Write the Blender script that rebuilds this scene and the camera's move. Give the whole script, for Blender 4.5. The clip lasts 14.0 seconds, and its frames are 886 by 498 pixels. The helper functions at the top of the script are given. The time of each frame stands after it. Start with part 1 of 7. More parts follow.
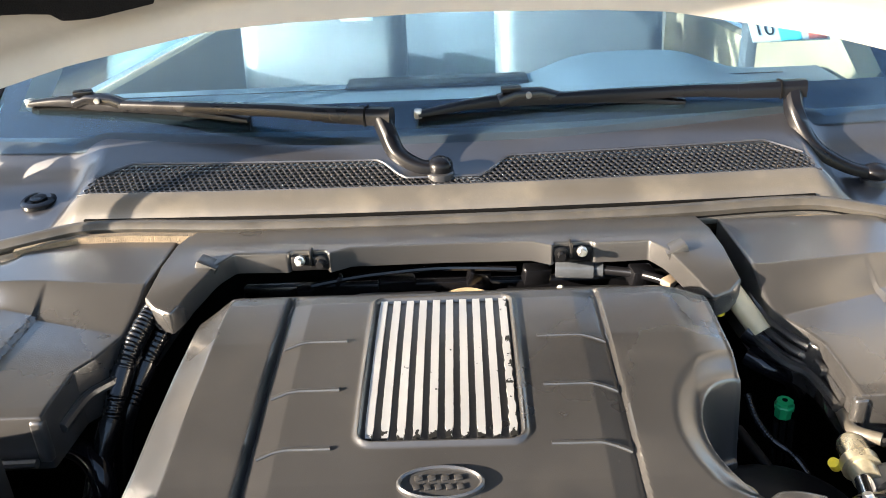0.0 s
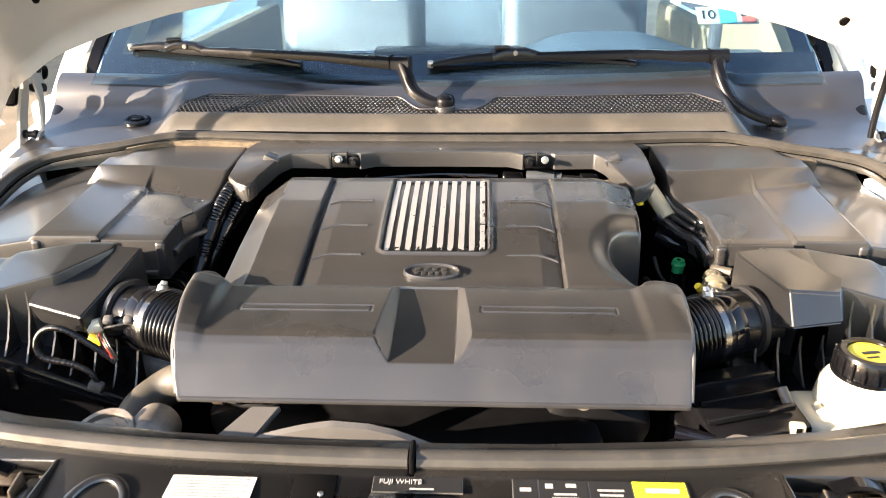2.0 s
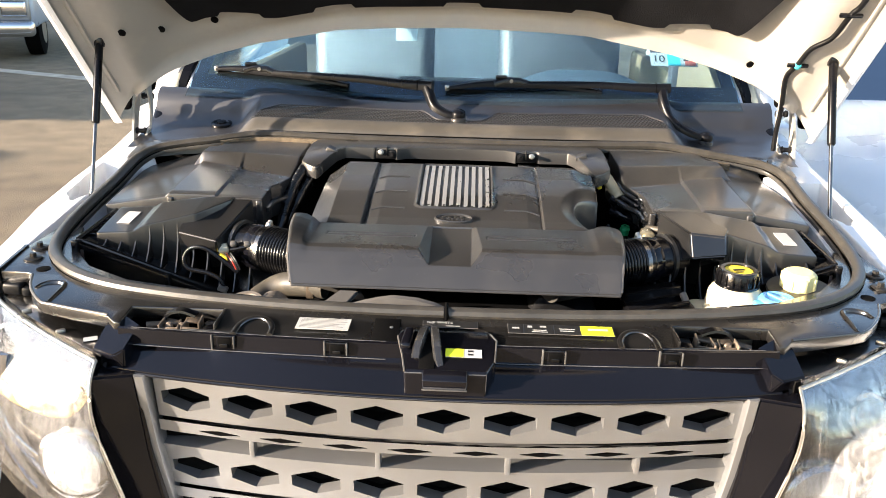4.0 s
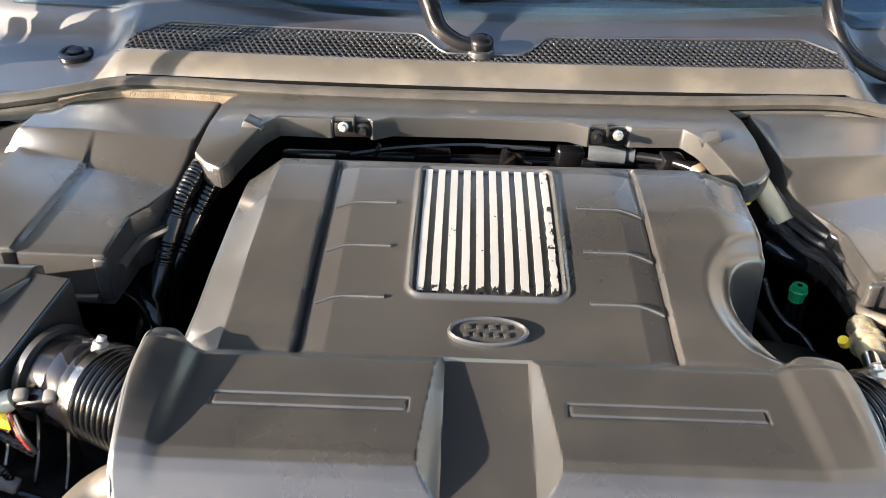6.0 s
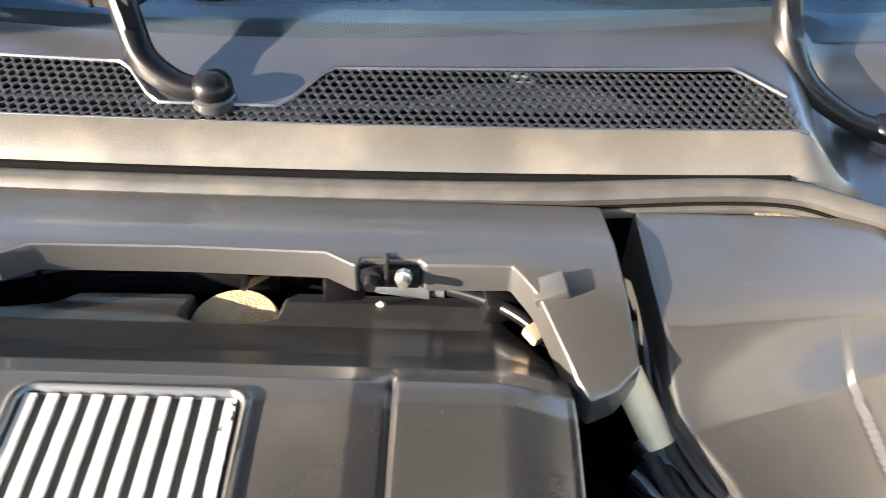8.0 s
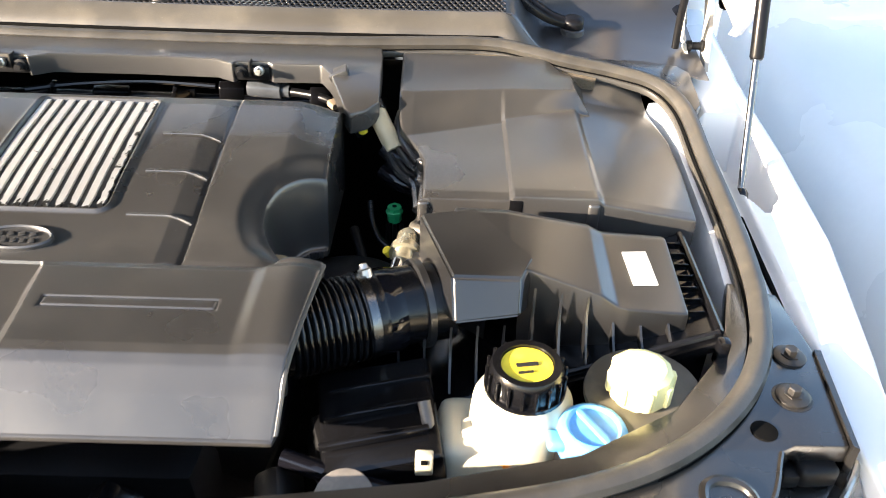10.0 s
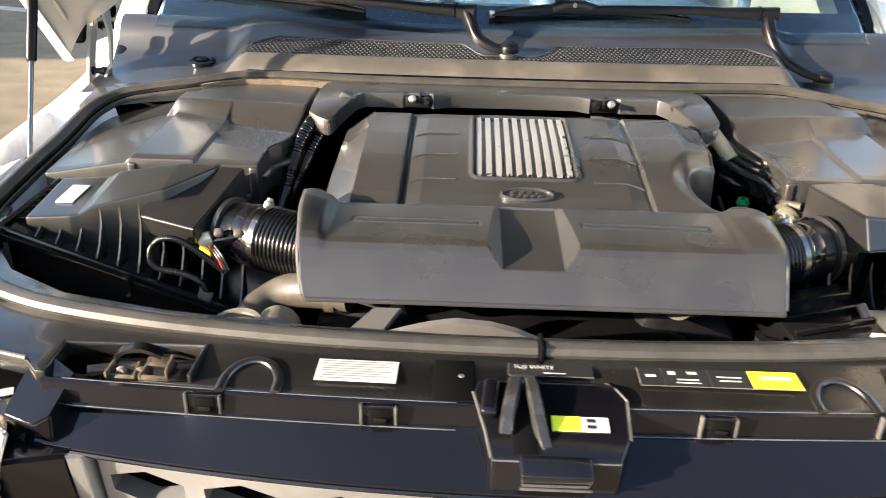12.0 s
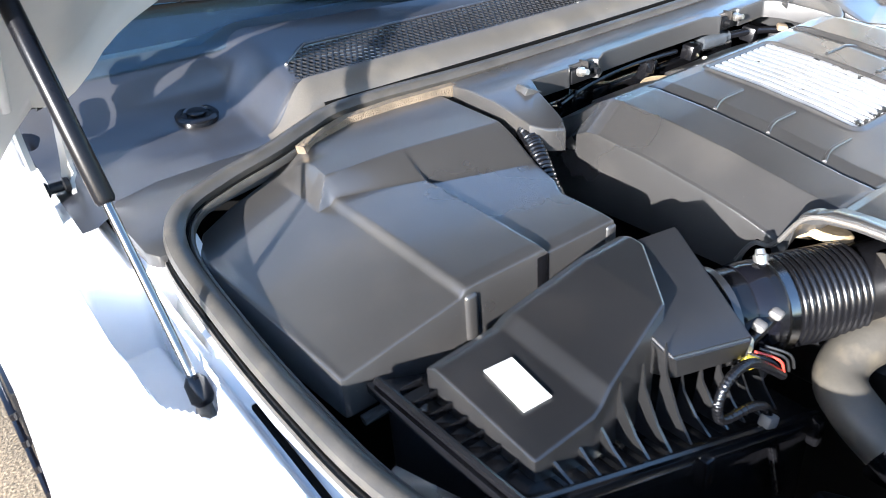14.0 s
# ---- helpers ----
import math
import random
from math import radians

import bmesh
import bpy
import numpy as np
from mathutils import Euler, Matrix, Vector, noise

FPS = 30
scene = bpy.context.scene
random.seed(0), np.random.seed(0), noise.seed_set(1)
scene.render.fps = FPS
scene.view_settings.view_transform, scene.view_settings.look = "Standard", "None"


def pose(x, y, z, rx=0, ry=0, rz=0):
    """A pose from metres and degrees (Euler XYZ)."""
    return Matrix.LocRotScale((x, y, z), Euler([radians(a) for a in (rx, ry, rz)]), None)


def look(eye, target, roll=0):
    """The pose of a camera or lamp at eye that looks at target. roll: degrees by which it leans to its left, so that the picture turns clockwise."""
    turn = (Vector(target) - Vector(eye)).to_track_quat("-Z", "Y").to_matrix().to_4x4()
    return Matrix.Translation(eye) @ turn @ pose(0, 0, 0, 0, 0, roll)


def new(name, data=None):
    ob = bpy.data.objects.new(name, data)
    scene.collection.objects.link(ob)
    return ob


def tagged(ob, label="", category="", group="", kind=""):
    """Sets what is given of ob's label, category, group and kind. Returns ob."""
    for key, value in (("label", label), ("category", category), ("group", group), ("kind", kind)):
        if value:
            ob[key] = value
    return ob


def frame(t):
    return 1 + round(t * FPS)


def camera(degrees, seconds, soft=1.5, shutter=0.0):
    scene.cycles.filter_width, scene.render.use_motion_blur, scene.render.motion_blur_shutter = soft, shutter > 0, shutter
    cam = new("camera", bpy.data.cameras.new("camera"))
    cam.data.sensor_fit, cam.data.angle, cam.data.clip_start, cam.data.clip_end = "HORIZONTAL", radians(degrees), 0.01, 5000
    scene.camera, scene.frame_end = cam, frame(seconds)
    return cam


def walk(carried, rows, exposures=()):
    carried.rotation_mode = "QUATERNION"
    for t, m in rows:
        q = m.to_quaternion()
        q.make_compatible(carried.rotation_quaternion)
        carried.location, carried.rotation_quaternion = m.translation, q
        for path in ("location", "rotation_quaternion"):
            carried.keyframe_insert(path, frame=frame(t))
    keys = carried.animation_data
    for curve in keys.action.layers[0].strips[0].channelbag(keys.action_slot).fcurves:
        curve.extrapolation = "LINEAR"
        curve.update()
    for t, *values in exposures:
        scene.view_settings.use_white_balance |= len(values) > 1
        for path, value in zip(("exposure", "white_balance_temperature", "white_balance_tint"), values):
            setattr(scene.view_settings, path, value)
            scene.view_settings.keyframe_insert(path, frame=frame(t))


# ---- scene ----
cam = camera(59.2, 14.0, soft=0.7, shutter=0.15)
PATH = [
    (0, (0.018, -0.006, 1.596), (-0.047, 1.813, 0.769), -2.8),
    (0.5, (0.030, -0.012, 1.587), (-0.070, 1.783, 0.710), -3.0),
    (1, (0.030, -0.060, 1.588), (-0.084, 1.732, 0.708), -2.8),
    (1.5, (0.010, -0.196, 1.584), (-0.100, 1.608, 0.727), -2.0),
    (2, (0.049, -0.398, 1.585), (-0.045, 1.429, 0.776), -0.7),
    (2.5, (0.048, -0.648, 1.599), (-0.037, 1.203, 0.847), 0.1),
    (3, (0.009, -0.889, 1.632), (-0.071, 0.981, 0.927), 0.6),
    (3.2, (0.010, -0.935, 1.627), (-0.064, 0.942, 0.941), 0.9),
    (3.6, (0.012, -0.958, 1.621), (-0.053, 0.923, 0.945), 1.2),
    (4, (0.015, -0.896, 1.619), (-0.046, 0.975, 0.915), 1.3),
    (4.4, (0.015, -0.770, 1.619), (-0.042, 1.080, 0.859), 1.1),
    (4.8, (0.012, -0.604, 1.615), (-0.042, 1.216, 0.788), 1.0),
    (5.5, (-0.012, -0.291, 1.594), (-0.057, 1.469, 0.645), 1.2),
    (6, (-0.042, -0.055, 1.586), (-0.077, 1.642, 0.528), 1.3),
    (6.5, (-0.017, 0.157, 1.567), (-0.049, 1.792, 0.414), 1.7),
    (7, (0.012, 0.336, 1.556), (-0.011, 1.917, 0.331), 2.4),
    (7.5, (0.059, 0.430, 1.559), (0.043, 1.972, 0.285), 2.3),
    (8, (0.181, 0.438, 1.603), (0.199, 1.928, 0.269), 2.2),
    (8.5, (0.311, 0.403, 1.594), (0.347, 1.917, 0.289), 2.1),
    (9, (0.376, 0.273, 1.606), (0.434, 1.796, 0.310), 2.5),
    (9.4, (0.411, 0.126, 1.606), (0.478, 1.682, 0.358), 2.6),
    (9.8, (0.409, -0.051, 1.599), (0.455, 1.558, 0.434), 2.4),
    (10.2, (0.377, -0.233, 1.589), (0.385, 1.438, 0.523), 2.1),
    (10.6, (0.319, -0.395, 1.577), (0.286, 1.338, 0.609), 1.7),
    (11, (0.242, -0.512, 1.565), (0.176, 1.270, 0.675), 1.5),
    (11.5, (0.124, -0.554, 1.555), (0.052, 1.257, 0.709), 1.4),
    (12, (-0.100, -0.487, 1.531), (-0.142, 1.326, 0.687), 1.3),
    (12.5, (-0.360, -0.408, 1.521), (-0.252, 1.397, 0.668), 0.9),
    (13, (-0.668, -0.310, 1.532), (-0.279, 1.436, 0.639), -0.1),
    (13.5, (-0.845, -0.087, 1.516), (-0.162, 1.527, 0.553), -1.6),
    (14, (-0.946, 0.164, 1.529), (0.061, 1.562, 0.514), -4.6),
]
walk(cam, [(t, look(eye, target, roll)) for t, eye, target, roll in PATH], [(0.0, 2.79, 6450, 13), (1.5, 2.86, 6750, 15.5), (2.2, 2.72, 6900, 17), (3.0, 2.06, 6600, 15), (5.0, 2.39, 6500, 14), (6.5, 3.09, 6400, 13),
      (7.5, 3.29, 6350, 13), (9.0, 3.26, 6400, 13), (11.0, 2.39, 6650, 14), (12.5, 2.49, 6650, 14), (13.0, 2.56, 6400, 13), (13.5, 2.59, 5650, 12), (14.0, 2.74, 5250, 12)])

# ---- light ----
SUN_TO = Vector((-0.407, -0.171, 0.1115)).normalized()
world = bpy.data.worlds.new("daylight")
scene.world = world
world.use_nodes = True
sky = world.node_tree.nodes.new("ShaderNodeTexSky")
sky.sky_type = "NISHITA"
sky.sun_disc = False
sky.sun_elevation = math.asin(SUN_TO.z)
sky.sun_rotation = math.atan2(SUN_TO.x, SUN_TO.y)
background = world.node_tree.nodes["Background"]
background.inputs[1].default_value = 0.10
world.node_tree.links.new(sky.outputs[0], background.inputs[0])
sun = new("sun", bpy.data.lights.new("sun", "SUN"))
sun.data.energy = 5.0
sun.data.angle = radians(0.6)
sun.data.color = (1.0, 0.86, 0.68)
sun.matrix_world = look(SUN_TO * 30, (0, 0, 0))

# ---- materials ----
def surf(name, col, rough=0.5, metal=0.0, var=0.2, big=7.0, fine=260.0, bump=0.1, rvar=0.07, specks=0.0,
         speck_col=(0.6, 0.55, 0.48), coat=0.0, coat_rough=0.04, spec=0.5, bump_dist=0.0006, speck_scale=420.0, grime=0.0, grime_col=(0.3, 0.25, 0.2)):
    """A procedural surface: colour and gloss vary in large stains and fine grain, with fine relief and stray dust."""
    m = bpy.data.materials.new(name)
    m.use_nodes = True
    t = m.node_tree
    n, ln = t.nodes, t.links
    b = n["Principled BSDF"]
    b.inputs["Metallic"].default_value = metal
    b.inputs["Specular IOR Level"].default_value = spec
    b.inputs["Coat Weight"].default_value = coat
    b.inputs["Coat Roughness"].default_value = coat_rough
    co = n.new("ShaderNodeTexCoord")

    def tex(scale, detail):
        k = n.new("ShaderNodeTexNoise")
        k.inputs["Scale"].default_value = scale
        k.inputs["Detail"].default_value = detail
        ln.new(co.outputs["Object"], k.inputs["Vector"])
        return k.outputs["Fac"]

    def ranged(src, a, c, lo, hi):
        k = n.new("ShaderNodeMapRange")
        for i, v in enumerate((a, c, lo, hi)):
            k.inputs[i + 1].default_value = v
        ln.new(src, k.inputs[0])
        return k.outputs[0]

    def mixed(fac, one, two):
        k = n.new("ShaderNodeMix")
        k.data_type = "RGBA"
        for sock, v in ((k.inputs[0], fac), (k.inputs[6], one), (k.inputs[7], two)):
            if hasattr(v, "is_linked"):
                ln.new(v, sock)
            else:
                sock.default_value = v
        return k.outputs[2]

    large, small = tex(big, 5), tex(fine, 3)
    c0 = (*[x * (1 - var) for x in col], 1)
    c1 = (*[min(1, x * (1 + var)) for x in col], 1)
    c = mixed(ranged(large, 0.3, 0.7, 0, 1), c0, c1)
    c = mixed(ranged(small, 0.35, 0.65, 0, 0.35), c, (*[x * (1 - var) for x in col], 1))
    if grime:
        c = mixed(ranged(tex(big * 2.3, 8), 0.52, 0.72, 0, grime), c, (*grime_col, 1))
    if specks:
        k = n.new("ShaderNodeTexVoronoi")
        k.inputs["Scale"].default_value = speck_scale
        ln.new(co.outputs["Object"], k.inputs["Vector"])
        sp = ranged(k.outputs["Distance"], 0.05, 0.08, 1, 0)
        k2 = n.new("ShaderNodeMath")
        k2.operation = "MULTIPLY"
        ln.new(sp, k2.inputs[0])
        ln.new(ranged(tex(big * 9, 4), 0.60, 0.70, 0, specks), k2.inputs[1])
        c = mixed(k2.outputs[0], c, (*speck_col, 1))
    ln.new(c, b.inputs["Base Color"])
    ln.new(ranged(large, 0.3, 0.7, max(0.02, rough - rvar), min(1, rough + rvar)), b.inputs["Roughness"])
    if bump:
        k = n.new("ShaderNodeBump")
        k.inputs["Strength"].default_value = bump
        k.inputs["Distance"].default_value = bump_dist
        ln.new(small, k.inputs["Height"])
        ln.new(k.outputs[0], b.inputs["Normal"])
    return m


PLASTIC = surf("textured_black_plastic", (0.030, 0.0290, 0.0280), 0.32, spec=0.75, coat=0.45, coat_rough=0.12, var=0.2, big=5, fine=900, bump=0.2, specks=0.5, speck_scale=180, grime=0.25, grime_col=(0.074, 0.067, 0.058))
COVER = surf("engine_cover_plastic", (0.0295, 0.0284, 0.0272), 0.31, spec=0.75, coat=0.40, coat_rough=0.11, var=0.2, big=5, fine=1100, bump=0.2, specks=0.6, speck_scale=170, grime=0.28, grime_col=(0.072, 0.066, 0.058))
COWL = surf("weathered_cowl_plastic", (0.021, 0.0208, 0.0225), 0.34, spec=0.8, coat=0.5, coat_rough=0.15, var=0.2, big=4, fine=700, bump=0.2, specks=0.3, grime=0.2, grime_col=(0.05, 0.047, 0.043))
APRON = surf("dusty_apron_plastic", (0.070, 0.064, 0.055), 0.40, var=0.25, big=6, fine=500, bump=0.3, specks=0.5, grime=0.5, grime_col=(0.13, 0.115, 0.09))
GLOSSY = surf("gloss_black_plastic", (0.005, 0.005, 0.007), 0.09, spec=0.42, var=0.2, big=8, fine=300, bump=0.03, rvar=0.04, specks=0.25)
SLAM = surf("satin_front_panel_plastic", (0.009, 0.0085, 0.008), 0.27, spec=0.8, coat=0.5, coat_rough=0.09, var=0.2, big=6, fine=900, bump=0.2, specks=0.4, grime=0.25, grime_col=(0.03, 0.026, 0.022))
LID = surf("satin_lid_plastic", (0.0090, 0.0089, 0.0091), 0.38, spec=0.7, coat=0.6, coat_rough=0.14, var=0.2, big=6, fine=900, bump=0.18, specks=0.4, grime=0.2, grime_col=(0.03, 0.026, 0.022))
FROST = surf("grey_lamp_housing", (0.050, 0.050, 0.051), 0.5, spec=0.25, metal=0.0, var=0.1, big=14, fine=120, bump=0.06, grime=0.3, grime_col=(0.08, 0.08, 0.08))
TAN = surf("tan_cabin_lining", (0.20, 0.15, 0.095), 0.8, var=0.15, big=6, fine=300, bump=0.2)
LAMPWHITE = surf("white_lamp_glass", (0.5, 0.5, 0.5), 0.2, var=0.15, big=20, fine=100, bump=0.05, metal=0.3)
RODSTEEL = surf("ground_steel_rod", (0.21, 0.205, 0.20), 0.22, metal=1.0, var=0.1, big=30, bump=0.03)
BRASS = surf("dull_brass_fitting", (0.55, 0.50, 0.36), 0.3, metal=0.8, var=0.2, big=30, fine=300, bump=0.1, grime=0.4, grime_col=(0.25, 0.2, 0.12))
HOSECREAM = surf("cream_hose_rubber", (0.50, 0.41, 0.26), 0.5, var=0.15, big=20, fine=200, bump=0.1, grime=0.4, grime_col=(0.28, 0.22, 0.13))
BOWL = surf("fogged_lamp_interior", (0.050, 0.052, 0.056), 0.8, spec=0.12, var=0.3, big=16, fine=120, bump=0.1)
GRATE = surf("dark_grating_plastic", (0.011, 0.011, 0.012), 0.42, spec=0.45, var=0.2, big=5, fine=700, bump=0.1)
CAST = surf("brown_cast_catch", (0.16, 0.125, 0.09), 0.55, metal=0.35, var=0.4, big=60, fine=350, bump=0.5, grime=0.6, grime_col=(0.05, 0.04, 0.03))
BOLTBASE = surf("dull_dark_fastener", (0.065, 0.061, 0.057), 0.36, metal=0.8, var=0.25, big=40, fine=300, bump=0.1, grime=0.5, grime_col=(0.06, 0.05, 0.04))
MILKY = surf("smoky_grey_duct_plastic", (0.045, 0.05, 0.056), 0.2, var=0.25, big=20, fine=200, bump=0.05)
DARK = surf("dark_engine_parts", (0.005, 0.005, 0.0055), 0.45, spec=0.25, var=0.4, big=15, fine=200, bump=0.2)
# Near-black for rubber, and for gaps and holes whose shade is put in the colour.
DEEP = surf("near_black_matt", (0.003, 0.003, 0.003), 0.9, spec=0.06, var=0.3, bump=0.1)
BOX = surf("satin_black_plastic", (0.004, 0.004, 0.0047), 0.2, spec=0.45, var=0.25, big=9, fine=600, bump=0.12, specks=0.4)
RUBBER = surf("aged_rubber", (0.042, 0.039, 0.034), 0.40, spec=0.6, var=0.25, big=20, fine=400, bump=0.3, specks=0.4, grime=0.4, grime_col=(0.085, 0.074, 0.056))
WIPER = surf("satin_wiper_paint", (0.004, 0.004, 0.005), 0.30, spec=0.2, var=0.2, big=12, fine=500, bump=0.1)
WHITE = surf("white_car_paint", (0.80, 0.80, 0.80), 0.28, var=0.03, big=2, fine=60, bump=0.02, rvar=0.05, coat=0.6, grime=0.05)
# Body white taken down and warmed: the shade under the bonnet is in the colour.
INNER = surf("shaded_white_inner_paint", (0.34, 0.32, 0.285), 0.38, var=0.08, big=5, fine=80, bump=0.06, grime=0.25, grime_col=(0.5, 0.43, 0.33))
PRIMER = surf("dusty_painted_sheet_metal", (0.72, 0.73, 0.74), 0.36, var=0.08, big=8, fine=90, bump=0.06, grime=0.3, grime_col=(0.45, 0.4, 0.32))
MIRRORGLASS = surf("sky_reflecting_glass", (0.38, 0.42, 0.46), 0.04, metal=1.0, var=0.05, bump=0.0, rvar=0.02)
SILVER = surf("silver_grille_paint", (0.33, 0.334, 0.338), 0.36, metal=0.72, var=0.08, big=8, fine=700, bump=0.05, grime=0.2, grime_col=(0.3, 0.26, 0.2))
CHROME = surf("bright_chrome", (0.75, 0.75, 0.76), 0.1, metal=1.0, var=0.05, bump=0.02, rvar=0.05)
STEEL = surf("worn_bare_steel", (0.48, 0.46, 0.42), 0.34, metal=0.9, var=0.25, big=40, fine=300, bump=0.1, grime=0.5, grime_col=(0.2, 0.14, 0.08))
ALLOY = surf("cast_alloy", (0.22, 0.195, 0.165), 0.5, metal=0.6, var=0.25, big=25, fine=250, bump=0.4, grime=0.4, grime_col=(0.15, 0.11, 0.07))
LINER = surf("black_insulation_felt", (0.008, 0.008, 0.009), 0.95, var=0.4, big=12, fine=400, bump=0.8, bump_dist=0.002, spec=0.1)
TANFOAM = surf("tan_foam_pad", (0.36, 0.27, 0.15), 0.9, var=0.25, big=60, fine=500, bump=0.8, bump_dist=0.002)
FOAM = surf("dirty_beige_foam", (0.13, 0.10, 0.065), 0.95, var=0.4, big=60, fine=500, bump=1.0, bump_dist=0.003)
CREAM = surf("milky_reservoir_plastic", (0.56, 0.51, 0.38), 0.35, var=0.08, big=18, fine=120, bump=0.05, grime=0.3, grime_col=(0.45, 0.36, 0.2))
YELLOW = surf("yellow_plastic", (0.80, 0.62, 0.04), 0.4, var=0.1, big=30, bump=0.05, grime=0.2)
LIME = surf("yellow_warning_print", (0.75, 0.80, 0.03), 0.45, var=0.06, big=40, bump=0.02)
PALE = surf("sun_bleached_yellow_cap", (0.80, 0.74, 0.36), 0.45, var=0.1, big=30, bump=0.05)
BLUE = surf("blue_cap_plastic", (0.10, 0.36, 0.72), 0.38, var=0.12, big=30, bump=0.05, grime=0.2)
GREEN = surf("green_cap_plastic", (0.01, 0.30, 0.10), 0.4, var=0.12, big=40, bump=0.05)
PAPER = surf("white_label_print", (0.47, 0.465, 0.45), 0.5, var=0.04, big=30, bump=0.03, grime=0.15)
SILVERLABEL = surf("silver_foil_label", (0.62, 0.61, 0.57), 0.35, metal=0.3, var=0.06, big=30, bump=0.03)
GUIDE = surf("worn_satin_latch_plastic", (0.028, 0.0275, 0.027), 0.18, spec=0.9, var=0.35, big=30, fine=400, bump=0.12, grime=0.35, grime_col=(0.06, 0.056, 0.05))
# Paler plastic for rounded edges; the sun's highlight is in the colour.
EDGE = surf("pale_edge_highlight", (0.085, 0.083, 0.079), 0.22, spec=0.8, var=0.4, big=25, fine=300, bump=0.1)
GREYINK = surf("grey_label_print", (0.22, 0.22, 0.21), 0.5, bump=0.0)
INK = surf("label_ink", (0.012, 0.012, 0.012), 0.5, bump=0.0)
REDWIRE = surf("red_wire_sheath", (0.5, 0.05, 0.03), 0.45, bump=0.05)
ORANGE = surf("orange_reflector", (0.75, 0.22, 0.02), 0.15, bump=0.02, coat=0.5)
TEAL = surf("turquoise_sticker_print", (0.05, 0.50, 0.55), 0.5, var=0.05, bump=0.0)
RED = surf("red_sticker_print", (0.6, 0.12, 0.08), 0.5, var=0.05, bump=0.0)
TRIM = surf("grey_cabin_trim", (0.085, 0.108, 0.135), 0.6, var=0.15, big=6, fine=400, bump=0.3)
SEAT = surf("grey_seat_leather", (0.06, 0.066, 0.075), 0.5, var=0.12, big=9, fine=200, bump=0.3)
SHEET = surf("dusty_shroud_sheet", (0.085, 0.08, 0.073), 0.4, var=0.15, big=9, fine=300, bump=0.15, grime=0.4, grime_col=(0.15, 0.125, 0.09))
SHROUD = surf("grey_shroud_plastic", (0.11, 0.105, 0.098), 0.5, var=0.2, big=9, fine=300, bump=0.2, grime=0.5, grime_col=(0.25, 0.2, 0.14))
PIPE = surf("dusty_intake_pipe", (0.058, 0.052, 0.041), 0.5, var=0.25, big=18, fine=300, bump=0.2, grime=0.5, grime_col=(0.13, 0.108, 0.075))
WALL = surf("tan_render", (0.42, 0.36, 0.28), 0.85, var=0.15, big=0.6, fine=30, bump=0.4, bump_dist=0.004)
PAINTLINE = surf("worn_line_paint", (0.55, 0.50, 0.40), 0.8, var=0.3, big=4, fine=40, bump=0.5)
TRUCKPAINT = surf("silver_blue_truck_paint", (0.42, 0.47, 0.55), 0.3, metal=0.3, var=0.05, big=2, bump=0.02)


def glass_material(name, tint, rough=0.0, dust=0.0):
    m = bpy.data.materials.new(name)
    m.use_nodes = True
    b = m.node_tree.nodes["Principled BSDF"]
    b.inputs["Base Color"].default_value = (*tint, 1)
    b.inputs["Transmission Weight"].default_value = 1.0
    b.inputs["Roughness"].default_value = rough
    b.inputs["IOR"].default_value = 1.5
    if dust:
        t = m.node_tree
        n, ln = t.nodes, t.links
        film = n.new("ShaderNodeBsdfDiffuse")
        film.inputs[0].default_value = (0.25, 0.40, 0.52, 1)
        co = n.new("ShaderNodeTexCoord")
        k = n.new("ShaderNodeTexNoise")
        k.inputs["Scale"].default_value, k.inputs["Detail"].default_value = 3.0, 6
        ln.new(co.outputs["Object"], k.inputs["Vector"])
        r = n.new("ShaderNodeMapRange")
        r.inputs[1].default_value, r.inputs[2].default_value = 0.35, 0.7
        r.inputs[3].default_value, r.inputs[4].default_value = dust * 0.5, dust * 1.5
        ln.new(k.outputs["Fac"], r.inputs[0])
        x = n.new("ShaderNodeMixShader")
        ln.new(r.outputs[0], x.inputs[0])
        ln.new(b.outputs[0], x.inputs[1])
        ln.new(film.outputs[0], x.inputs[2])
        ln.new(x.outputs[0], n["Material Output"].inputs["Surface"])
    return m


GLASS = glass_material("windscreen_glass", (0.40, 0.64, 0.80), dust=0.014)
SIDEGLASS = glass_material("door_glass", (0.80, 0.88, 0.88))
LENS = glass_material("clear_lamp_lens", (0.97, 0.98, 1.0))


